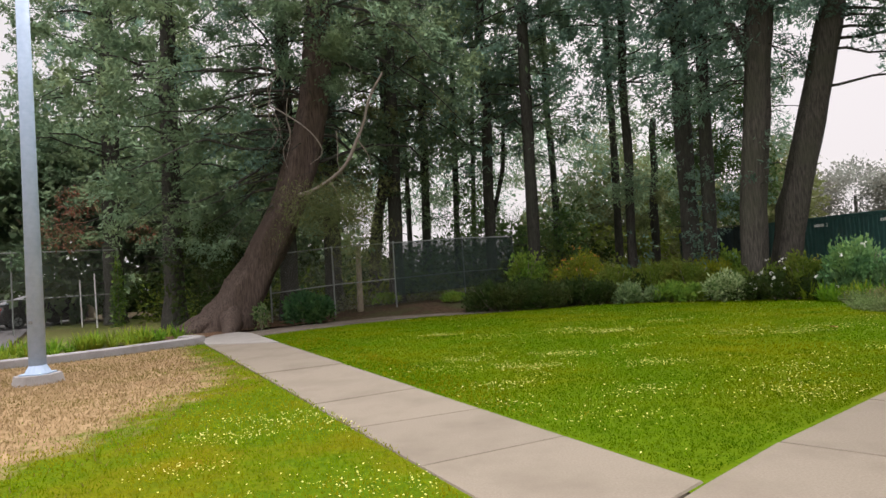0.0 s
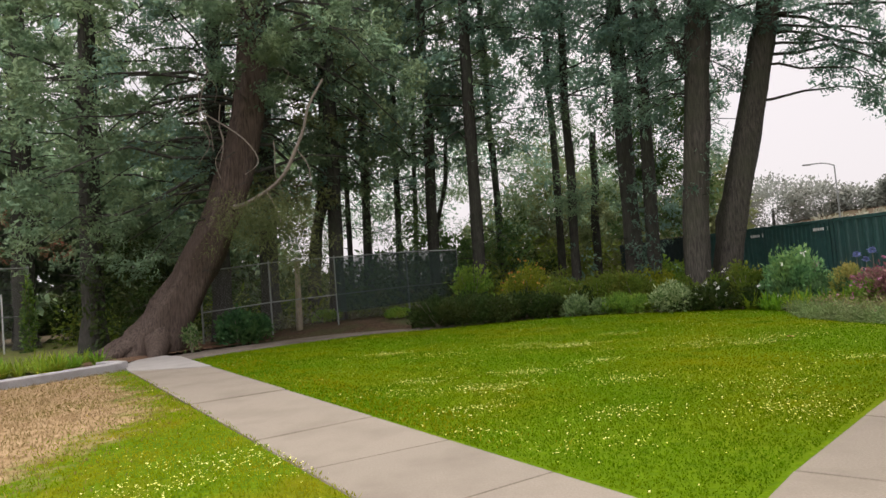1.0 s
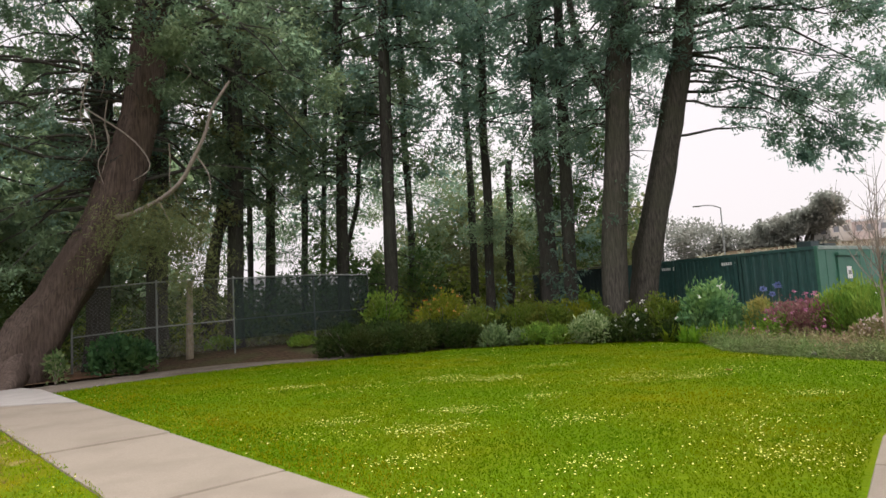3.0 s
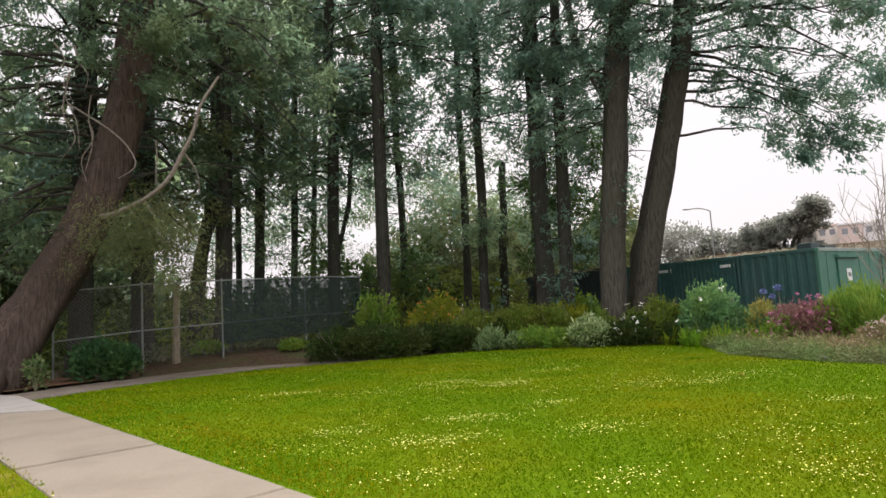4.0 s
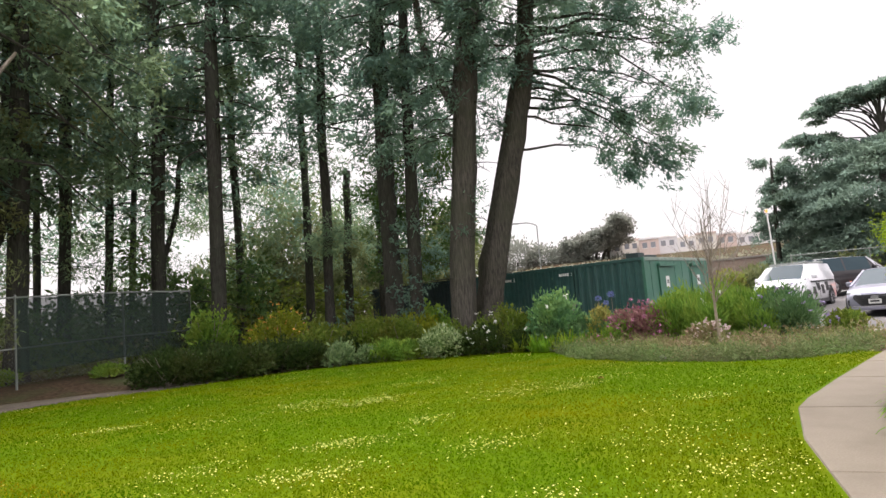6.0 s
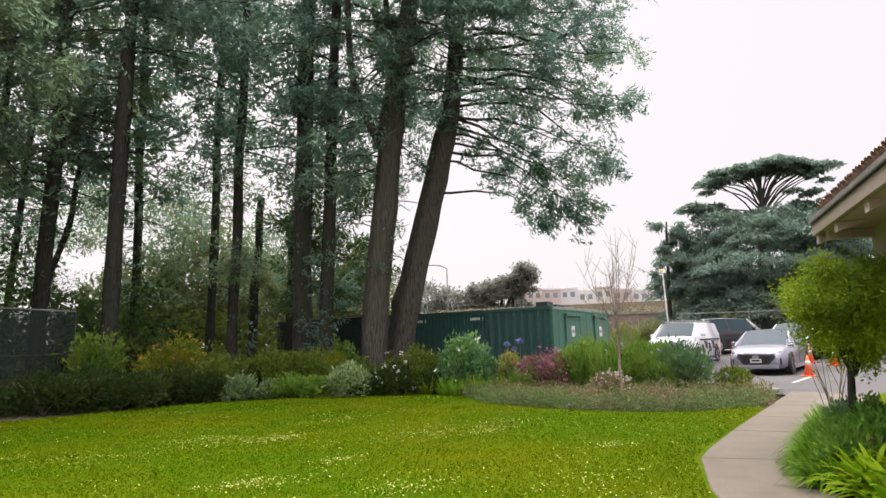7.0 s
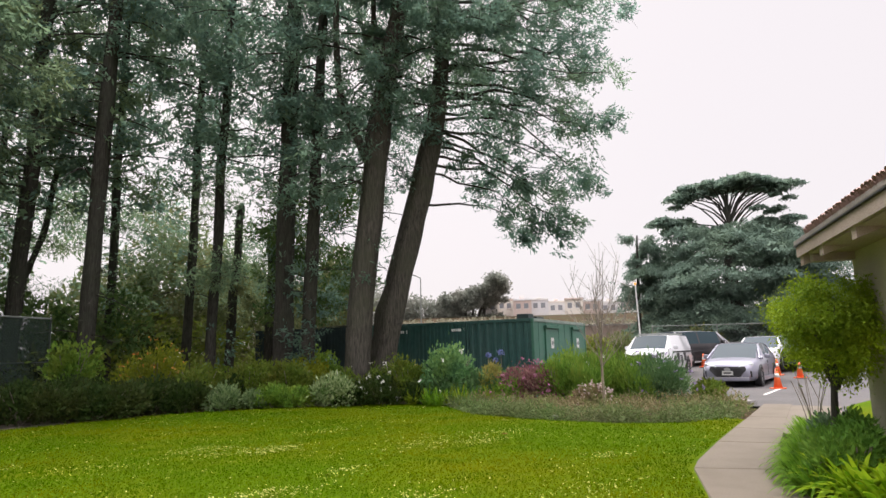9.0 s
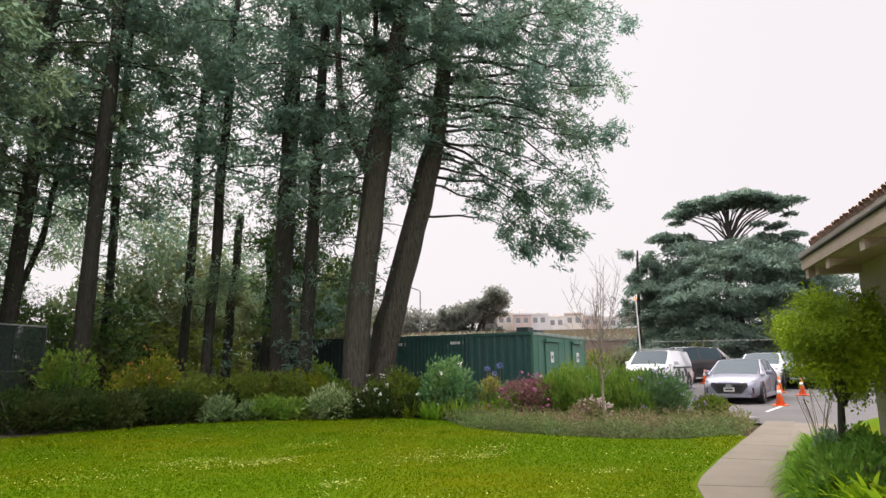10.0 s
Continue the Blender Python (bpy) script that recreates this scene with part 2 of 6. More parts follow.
def joined(pieces):
    vs, fs, o = [], [], 0
    for v, f in pieces:
        vs.append(np.asarray(v))
        fs += [tuple(i + o for i in q) for q in f]
        o += len(v)
    return np.concatenate(vs), fs


def smooth_line(pts, n):
    """n points on a soft curve through the given ones."""
    p = np.array(pts, float)
    s = np.linspace(0, len(p) - 1, n)
    i = np.clip(s.astype(int), 0, len(p) - 2)
    t = (s - i)[:, None]
    p0, p1, p2, p3 = p[np.maximum(i - 1, 0)], p[i], p[i + 1], p[np.minimum(i + 2, len(p) - 1)]
    return 0.5 * (2 * p1 + (p2 - p0) * t + (2 * p0 - 5 * p1 + 4 * p2 - p3) * t ** 2 + (3 * p1 - p0 - 3 * p2 + p3) * t ** 3)


def quads_mesh(name, v, mat):
    """A mesh from an array of quads, shape (n, 4, 3)."""
    n = len(v)
    me = bpy.data.meshes.new(name)
    me.vertices.add(n * 4)
    me.vertices.foreach_set("co", np.ascontiguousarray(v, dtype=np.float32).ravel())
    me.loops.add(n * 4)
    me.loops.foreach_set("vertex_index", np.arange(n * 4, dtype=np.int32))
    me.polygons.add(n)
    me.polygons.foreach_set("loop_start", np.arange(0, n * 4, 4, dtype=np.int32))
    me.update(calc_edges=True)
    me.materials.append(mat)
    return me


def leaves_at(rg, p, d, length, width, spread=0.9, droop=0.2, vary=0.35):
    """Diamond leaves at points p, pointing about along d."""
    n = len(p)
    a = d + spread * rg.standard_normal((n, 3))
    a[:, 2] -= droop
    a /= np.linalg.norm(a, axis=1)[:, None] + 1e-9
    side = np.cross(a, rg.standard_normal((n, 3)))
    side /= np.linalg.norm(side, axis=1)[:, None] + 1e-9
    L = (length * (1 + vary * rg.standard_normal(n)).clip(0.4, 2))[:, None]
    W = (width * (1 + vary * rg.standard_normal(n)).clip(0.4, 2))[:, None]
    return np.stack([p, p + a * L * 0.5 + side * W, p + a * L, p + a * L * 0.5 - side * W], axis=1)


# ---- ground, lawn and paths ----
def polygon_sheet(name, pts, z, mat, thick=0.0):
    bm = bmesh.new()
    f = bm.faces.new([bm.verts.new((x, y, z)) for x, y in pts])
    if f.normal.z < 0:
        f.normal_flip()
    bm.normal_update()
    if thick:
        r = bmesh.ops.extrude_face_region(bm, geom=[f])
        bmesh.ops.translate(bm, vec=(0, 0, -thick), verts=[q for q in r["geom"] if isinstance(q, bmesh.types.BMVert)])
        bmesh.ops.recalc_face_normals(bm, faces=bm.faces)
    bmesh.ops.triangulate(bm, faces=bm.faces)
    return part(name, bm, mat, None)


def ground_height(x, y):
    """The land: level round the lawn, a low bank behind it, hills far off."""
    bank = 0.32 * np.clip((y - 20.8 - 0.12 * np.abs(x)) / 2.2, 0, 1) * np.clip((9 - x) / 4, 0, 1) * np.clip((x + 7) / 3, 0, 1)
    r = np.hypot(x, y)
    az = np.degrees(np.arctan2(x, y))
    hill = np.clip((r - 62) / 46, 0, 1) ** 1.2 * 7.2 * np.clip((az - 15) / 20, 0, 1) * np.clip((100 - az) / 30, 0, 1)
    lot = 0.055 * np.clip(0.87 * x + 0.49 * y - 26, 0, 14) * np.clip((az - 40) / 8, 0, 1) * np.clip((130 - az) / 10, 0, 1)
    return bank + np.maximum(hill, lot) - 0.08


rs = np.concatenate([np.arange(0.5, 40, 0.8), np.geomspace(40, 2500, 50)])
az = np.radians(np.arange(0, 360, 3))
gx, gy = rs[:, None] * np.sin(az), rs[:, None] * np.cos(az)
gv = np.stack([gx, gy, ground_height(gx, gy)], axis=2).reshape(-1, 3)
na = len(az)
gf = [(i * na + j, i * na + (j + 1) % na, (i + 1) * na + (j + 1) % na, (i + 1) * na + j) for i in range(len(rs) - 1) for j in range(na)]
gf.append(tuple(range(na)))
gf = [q[::-1] for q in gf]
ground = put("ground", mesh_of("ground", gv, gf, M_SOIL, True))
tagged(ground, "brown leaf-littered soil and far hills", "ground", kind="structure")

LAWN = [(1.6, 4.3), (2.4, 5.04), (3.75, 6.2), (4.55, 6.87), (5.72, 7.66), (6.3, 7.9), (8.2, 8.5), (10.9, 9.34), (11.0, 9.75), (9.75, 10.0), (8.95, 10.85), (8.5, 12.5), (8.4, 14.3), (9.6, 16.9), (8.9, 18.0),
        (7.65, 18.9), (5.7, 20.0), (3.7, 20.5), (2.4, 20.3), (0.2, 19.9), (-1.4, 20.0), (-3.3, 19.0), (-5.0, 17.6), (-5.75, 16.6), (-2.35, 10.85), (0.45, 6.2)]
LAWN_LEFT = [(0.15, 4.05), (-0.79, 5.8), (-1.58, 7.07), (-3.25, 9.88), (-5.17, 12.99), (-6.85, 15.5), (-8.1, 13.8), (-8.9, 13.05), (-9.9, 12.5), (-12.5, 10.5), (-9, 2), (-2, -6), (0.8, -6), (1.6, 0)]
LAWN_SHEET = [(1.55, 3.95), (3.8, 5.6), (5.9, 7.1), (8.3, 8.2), (10.9, 9.1)] + LAWN[8:-3] + [(-5.9, 16.5), (-2.6, 10.7), (0.2, 6.05)]
LEFT_SHEET = [(0.45, 4.1), (-0.55, 5.9), (-1.35, 7.2), (-3.05, 10.0), (-4.95, 13.1), (-6.6, 15.55)] + LAWN_LEFT[6:]
lawn = tagged(polygon_sheet("lawn", LAWN_SHEET, -0.012, M_LAWN), "bright green mown lawn dotted with daisies", "lawn", kind="structure")
lawn2 = tagged(polygon_sheet("lawn", LEFT_SHEET, -0.012, M_LAWN_LEFT), "green mown lawn turning to straw", "lawn", kind="structure")
PARK_R = [(13.9, 10.6), (13.2, 9.1), (16, 4), (60, -6), (75, 30), (30, 26), (21, 22.5), (16.2, 15.5)]


def clip(poly, a, b, c):
    """The part of a polygon where a x + b y > c."""
    r = []
    for i in range(len(poly)):
        p, q = poly[i - 1], poly[i]
        fp, fq = a * p[0] + b * p[1] - c, a * q[0] + b * q[1] - c
        if (fp > 0) != (fq > 0):
            t = fp / (fp - fq)
            r.append((p[0] + (q[0] - p[0]) * t, p[1] + (q[1] - p[1]) * t))
        if fq > 0:
            r.append(q)
    return r


def lot_z(x, y):
    return -0.02 + 0.055 * min(max(0.87 * x + 0.49 * y - 26, 0), 14)


bm = bmesh.new()
for piece in (clip(PARK_R, -0.87, -0.49, -26), clip(clip(PARK_R, 0.87, 0.49, 26), -0.87, -0.49, -40), clip(PARK_R, 0.87, 0.49, 40)):
    face = bm.faces.new([bm.verts.new((x, y, lot_z(x, y))) for x, y in piece])
    face.normal_update()
    if face.normal.z < 0:
        face.normal_flip()
bmesh.ops.remove_doubles(bm, verts=bm.verts, dist=0.001)
bmesh.ops.triangulate(bm, faces=bm.faces)
tagged(part("road", bm, M_ASPH, None), "grey asphalt car park rising gently at the back", "road", kind="structure")
PARK_L = [(-10.8, 13.2), (-13.6, 17.5), (-19.5, 26), (-24, 36), (-60, 45), (-60, 0), (-14, 9.5)]
ROUGH = [(-10.7, 13.4), (-13.5, 17.6), (-19.3, 26), (-22, 32), (-13, 32), (-10.2, 22), (-8.9, 18.5), (-8.3, 16)]
tagged(polygon_sheet("rough_grass", ROUGH, -0.035, M_ROUGH), "rough olive grass and litter under trees", "ground", kind="structure")
tagged(polygon_sheet("road", PARK_L, -0.03, M_ASPH), "grey asphalt car park behind the fence", "road", kind="structure")
TRAIL = [(-7.0, 18.2), (-5.05, 15.9), (-4.9, 17.7), (-3.3, 19.1), (-1.4, 20.1), (0.2, 19.95), (2.2, 20.3), (2.0, 21.9), (-0.1, 22.2), (-1.5, 22.2), (-4.0, 20.9), (-6.2, 19.3)]
tagged(polygon_sheet("path", TRAIL, -0.02, M_TRAIL), "narrow worn asphalt path edging the lawn", "path", kind="structure")
TURF_R = [(14.6, 8.75), (12.6, 8.1), (11.5, 7.6), (11.0, 6.6), (16.4, 5.2), (17.5, 8.9)]
tagged(polygon_sheet("pavement", [(14.2, 10.1), (9.4, 8.2), (9.4, 7.3), (11.5, 7.7), (12.6, 8.2), (14.6, 8.85)], -0.006, M_CONC), "worn concrete apron beside the walk", "pavement", kind="structure")
tagged(polygon_sheet("lawn", TURF_R, -0.005, M_LAWN), "small strip of green turf by the house", "lawn", kind="structure")
for a, b, w in (((17.2, 11.6), (20.2, 12.3), 0.09), ((-12.6, 15.2), (-17, 18.5), 0.12), ((-17, 20.5), (-25, 26), 0.12)):
    n = Vector((b[1] - a[1], a[0] - b[0])).normalized() * w / 2
    tagged(polygon_sheet("road_marking", [(a[0] + n.x, a[1] + n.y), (b[0] + n.x, b[1] + n.y), (b[0] - n.x, b[1] - n.y), (a[0] - n.x, a[1] - n.y)], -0.012, M_PAINT), "worn white painted line on asphalt", "marking", kind="structure")


def slab(parent, pts, mat, top=0.0, gap=0.012):
    """One paving slab, drawn in a little from its joints, with a worn edge."""
    c = np.mean(pts, axis=0)
    q = [Vector((p[0], p[1])) for p in pts]
    cc = Vector(c)
    q = [p + (cc - p).normalized() * gap for p in q]
    bm = bmesh.new()
    lo = [bm.verts.new((p.x, p.y, -0.08)) for p in q]
    mid = [bm.verts.new((p.x, p.y, top - 0.012)) for p in q]
    hi = [bm.verts.new((*(p + (cc - p).normalized() * 0.014), top)) for p in q]
    k = len(q)
    bm.faces.new(hi)
    for i in range(k):
        j = (i + 1) % k
        bm.faces.new((lo[i], lo[j], mid[j], mid[i]))
        bm.faces.new((mid[i], mid[j], hi[j], hi[i]))
    bmesh.ops.recalc_face_normals(bm, faces=bm.faces)
    return part("slab", bm, mat, parent)


sidewalk = thing("pavement", pose(0, 0, 0), "pale concrete slab footpath crossing the lawn", "pavement", kind="structure")
RA, RB, LA, LB = Vector((1.57, 4.3)), Vector((-5.15, 15.6)), Vector((0.23, 4.02)), Vector((-6.94, 15.75))


def on_right(y):
    return RA.lerp(RB, (y - RA.y) / (RB.y - RA.y))


def on_left(y):
    return LA.lerp(LB, (y - LA.y) / (LB.y - LA.y))


ys_r, ys_l = [4.26, 5.45, 6.62, 7.92, 10.43, 14.5], [3.34, 4.83, 6.07, 7.25, 9.8, 14.95]
for i in range(5):
    slab(sidewalk, [on_right(ys_r[i]), on_right(ys_r[i + 1]), on_left(ys_l[i + 1]), on_left(ys_l[i])], M_CONC, (0.0, 0.0, 0.0, 0.004, 0.01)[i], (0.003, 0.003, 0.006, 0.022, 0.026)[i])
slab(sidewalk, [(1.6, 4.24), (0.67, 3.3), (0.2, 2.2), (1.6, 1.2), (3.35, 4.15), (2.4, 5.0)], M_CONC, 0.0, 0.006)

slab(sidewalk, [(0.2, 2.19), (1.6, 1.19), (0.5, -6), (-1.2, -6)], M_CONC, 0.0, 0.006)
edge = [(2.4, 5.0), (3.75, 6.15), (4.55, 6.83), (5.75, 7.62), (6.3, 7.86), (7.9, 8.39), (9.6, 8.93), (11.4, 9.48), (14.3, 10.4)]
far = [(3.35, 4.15), (4.45, 5.3), (5.2, 6.1), (6.35, 6.82), (6.85, 7.06), (8.3, 7.66), (9.9, 8.22), (11.7, 8.87), (14.5, 9.85)]
for i, j in ((0, 1), (1, 3), (3, 5), (5, 6), (6, 7), (7, 8)):
    slab(sidewalk, edge[i:j + 1] + far[i:j + 1][::-1], M_CONC, 0.0, 0.008)
slab(sidewalk, [on_right(14.52), on_left(14.97), (-6.94, 15.8), (-7.3, 16.6), (-7.5, 17.7), (-7.0, 18.3), (-6.3, 17.6)], M_CONC_NEW, 0.02, 0.01)

# low kerb by the planting bed
kerb_line = [(-7.05, 15.75), (-8.3, 14.05), (-9.2, 13.2), (-10.2, 12.6), (-12.6, 11.2)]


def kerb(name, line, w, h, label):
    p = [Vector(q) for q in line]
    v, f = [], []
    for i, q in enumerate(p):
        d = ((p[min(i + 1, len(p) - 1)] - p[max(i - 1, 0)])).normalized()
        n = Vector((d.y, -d.x)) * w / 2
        for s, z in ((1, -0.1), (1, h - 0.025), (0.84, h), (-0.84, h), (-1, h - 0.025), (-1, -0.1)):
            v.append((q.x + n.x * s, q.y + n.y * s, z))
    for i in range(len(p) - 1):
        for j in range(5):
            f.append((i * 6 + j, i * 6 + j + 1, (i + 1) * 6 + j + 1, (i + 1) * 6 + j))
    f += [tuple(range(6)), tuple(range(len(v) - 1, len(v) - 7, -1))]
    ob = put(name, mesh_of(name, v, f, M_KERB))
    return tagged(ob, label, "kerb", kind="structure")


kerb("kerb", kerb_line, 0.3, 0.16, "pale concrete kerb round a planting bed")
kerb("kerb", [(-7.0, 15.8), (-7.35, 16.15), (-7.75, 16.3)], 0.26, 0.16, "pale concrete kerb end curving into the bed")
kerb("kerb", [(14.1, 10.55), (14.6, 12.0), (15.2, 13.4)], 0.2, 0.08, "concrete kerb along the car park")


# ---- trees ----
def tree(name, label, axis, radii, limbs=0, z_range=(4, 16), reach=(3, 2), leaf=L_FIR, bark=M_BARK_DARK, seed=0, per_limb=34, per_point=11, size=(0.15, 0.024),
         rise=0.15, sag=0.5, sector=None, clumps=0, flare=1.35, group="grove of tall conifers", category="tree", trunk_n=14, bare=0.25, spray=0.085, avoid=None, extra=(), twigs=False, far_coarse=True, low=0.45, clump=0.11, sleeve=22):
    """A conifer: a trunk along its axis, limbs that sag, and sprays of needles along their twigs."""
    rg = np.random.default_rng(seed)
    base = np.array(axis[0], float)
    root = thing(name, Matrix.Translation(base), label, category, group)
    ax = smooth_line(np.array(axis, float) - base, 22)
    sway = smooth_line(rg.normal(0, 0.07, (8, 2)), 22)
    ax[2:, :2] += sway[2:] * np.linspace(0.2, 1, 20)[:, None]
    rad = np.interp(np.linspace(0, 1, 22), np.linspace(0, 1, len(radii)), radii) * (1 + 0.05 * rg.standard_normal(22))
    rad[0] *= flare
    rad[1] *= 1 + (flare - 1) * 0.35
    v, f = tube(ax, rad, trunk_n, 0.035, seed, 5)
    put("trunk", mesh_of("trunk", v, f, bark, True), root)
    zmax = ax[-1, 2]

    def on_axis(z):
        return np.array([np.interp(z, ax[:, 2], ax[:, k]) for k in range(3)])
    wood, pts, dirs = [], [], []
    if limbs > 20 and far_coarse:
        z_range, limbs = (z_range[0], max(z_range[1], zmax - 0.6)), int(limbs * 0.95)
        if math.hypot(base[0], base[1]) > 23.5:
            size, per_limb, per_point, spray = (size[0] * 1.25, size[1] * 1.7), int(per_limb * 1.05), int(per_point * 0.6), spray * 1.1
    for i in range(limbs + len(extra)):
        u = (i + rg.uniform(0, 1)) / max(limbs, 1)
        z = z_range[0] + u * (min(z_range[1], zmax) - z_range[0])
        a = rg.uniform(0, 2 * np.pi) if sector is None else radians(rg.uniform(*sector))
        L = np.interp(u, np.linspace(0, 1, len(reach)), reach) * rg.uniform(0.55, 1.15)
        more = 1.0
        k_rise, k_sag = rise + rg.uniform(-0.15, 0.25), sag
        if avoid and z < avoid[2] and radians(avoid[0]) < a < radians(avoid[1]):
            a += radians(avoid[1] - avoid[0])
        if i >= limbs:
            z, a, L, k_rise, k_sag = extra[i - limbs]
            a, more = radians(a), 1.25
        p0 = on_axis(z)
        d = np.array((np.sin(a), np.cos(a), k_rise))
        s = np.linspace(0, 1, 7)[:, None]
        bend = rg.uniform(-0.25, 0.25)
        side = np.array((np.cos(a), -np.sin(a), 0))
        line = p0 + d * L * s + side * L * bend * s ** 2 + np.array((0, 0, -1)) * k_sag * L * s ** 2 * rg.uniform(0.5, 1.2)
        line[1:] += np.cumsum(rg.normal(0, 0.1 * L / 3, (6, 3)), axis=0)
        r0 = 0.0105 * L + 0.012
        wood.append(tube(line, r0 * (1 - 0.85 * s[:, 0]), 5, 0, seed + i))
        k = int(per_limb * 1.15 * more * (np.interp(u, [0, 0.25, 0.6, 1], [low, 0.9, 1.3, 1.5]) if i < limbs else 1.0))
        nc = int(L * 2.6) + 4
        t = rg.uniform(bare if more == 1.0 else 0.14, 1.0, nc) ** 0.85
        t[:2] = 1.0, 0.93
        org = np.stack([np.interp(t, s[:, 0], line[:, j]) for j in range(3)], axis=1)
        turn = rg.choice((-1.0, 1.0), nc) * rg.uniform(0.35, 1.0, nc)
        turn[:2] *= 0.2
        tw = side * turn[:, None] + d * rg.uniform(0.3, 0.8, nc)[:, None] + np.array((0, 0, 1)) * rg.normal(-0.05, 0.28, nc)[:, None]
        tw *= (L * (0.44 - 0.2 * t) * rg.uniform(0.6, 1.25, nc) / np.linalg.norm(tw, axis=1))[:, None]
        fall = np.linalg.norm(tw, axis=1) * rg.uniform(0.1, 0.5, nc)
        load = np.exp(0.9 * rg.standard_normal(nc))
        nk = int(nc * 0.62) + 2
        tuft, q = rg.choice(nc, nk, p=load / load.sum()), rg.uniform(0.3, 1.05, nk)
        if twigs:
            for i_t in sorted(set(tuft)):
                o, w, g = org[i_t], tw[i_t], fall[i_t]
                wood.append(tube([o, o + w * 0.5 - (0, 0, g * 0.25), o + w - (0, 0, g)], [0.014, 0.01, 0.005], 3))
        heart = org[tuft] + tw[tuft] * q[:, None] - np.array((0, 0, 1)) * (fall[tuft] * q ** 2)[:, None]
        pick = rg.integers(0, nk, k)
        stretch = rg.normal(0, 0.2, k)[:, None] * tw[tuft[pick]] / (np.linalg.norm(tw[tuft[pick]], axis=1)[:, None] + 1e-6)
        drop = np.abs(rg.normal(0, 0.16, k))
        pts.append(heart[pick] + stretch + rg.standard_normal((k, 3)) * clump - np.array((0, 0, 1)) * drop[:, None])
        dirs.append(tw[tuft[pick]] / (np.linalg.norm(tw[tuft[pick]], axis=1)[:, None] + 1e-6) + rg.standard_normal((k, 3)) * 0.4)
    for i in range(clumps):
        z = rg.uniform(0.5, min(z_range[1], zmax))
        p0 = on_axis(z)
        a = rg.uniform(0, 2 * np.pi)
        c = p0 + np.array((np.sin(a), np.cos(a), 0)) * rg.uniform(0.2, 0.75) + rg.standard_normal((14, 3)) * np.array((0.28, 0.28, 0.4))
        pts.append(c)
        dirs.append(c - p0)
    if limbs > 20 and far_coarse:
        for i in range(sleeve):
            z = z_range[0] + 0.8 + (zmax - z_range[0] - 1.0) * rg.uniform(0, 1)
            a, p0 = rg.uniform(0, 2 * np.pi), on_axis(z)
            c = p0 + np.array((np.sin(a), np.cos(a), 0.1)) * rg.uniform(0.3, 1.0) + rg.standard_normal((24, 3)) * np.array((0.3, 0.3, 0.17))
            pts.append(c)
            dirs.append(c - p0)
        for i in range(22):
            z = rg.uniform(1.8, z_range[0] + 3.5)
            a, L, p0 = rg.uniform(0, 2 * np.pi), rg.uniform(0.5, 1.7), on_axis(z)
            d = np.array((np.sin(a), np.cos(a), rg.uniform(-0.25, 0.35)))
            tip = p0 + d * L + (0, 0, -0.15 * L)
            mid_p = p0 + d * L * 0.5 + rg.normal(0, 0.06, 3)
            wood.append(tube([p0, mid_p, tip], [0.022, 0.014, 0.005], 4))
            for j in range(4):
                o = mid_p + (tip - mid_p) * rg.uniform(-0.4, 0.9)
                wood.append(tube([o, o + (d * 0.5 + rg.normal(0, 0.6, 3)) * L * 0.3], [0.008, 0.003], 3))
    if wood:
        v, f = joined(wood)
        tagged(put("branchwork", mesh_of("branchwork", v, f, M_BARK_DARK), root), kind="stuff")
    if pts:
        p, d = np.concatenate(pts), np.concatenate(dirs)
        d /= np.linalg.norm(d, axis=1)[:, None] + 1e-9
        p, d = np.repeat(p, per_point, axis=0), np.repeat(d, per_point, axis=0)
        p = p + rg.standard_normal(p.shape) * spray * np.array((1, 1, 0.6))
        put("crown", quads_mesh("crown", leaves_at(rg, p, d, *size, droop=0.35), leaf), root)
    return root


def up(x, y, dx, dy, h, z=0.0):
    """A nearly straight axis that drifts by dx, dy over its height."""
    h *= 1.22
    return [(x, y, z), (x + dx * 0.3, y + dy * 0.3, h * 0.33), (x + dx * 0.6, y + dy * 0.6, h * 0.66), (x + dx, y + dy, h)]


# the leaning giant by the path
lean_tree = tree("leaning_tree", "huge leaning conifer with shaggy red-brown bark", [(-7.95, 19.6, -0.25), (-7.75, 19.65, 0.35), (-7.3, 19.85, 1.2), (-6.6, 20.1, 2.5), (-5.8, 20.35, 4.2), (-5.15, 20.5, 6.4), (-4.7, 20.6, 9), (-4.3, 20.7, 16)],
     [0.98, 0.8, 0.66, 0.6, 0.55, 0.5, 0.46, 0.2], 95, (4.2, 15.5), (5.2, 5.5, 4.5, 3), L_FIR, M_BARK_RED, 11, 46, 12, flare=1.25, sag=0.55, trunk_n=24, avoid=(75, 225, 9.0), low=1.1, bare=0.2, sleeve=0,
     extra=[(8.3, 150, 2.2, 0.1, 0.5), (8.8, 185, 2.4, 0.1, 0.5), (9.3, 168, 2.2, 0.15, 0.4), (9.8, 155, 2.6, 0.15, 0.5), (10.6, 190, 2.6, 0.1, 0.5), (11.4, 165, 2.6, 0.1, 0.5), (12.4, 150, 2.6, 0.1, 0.5)])
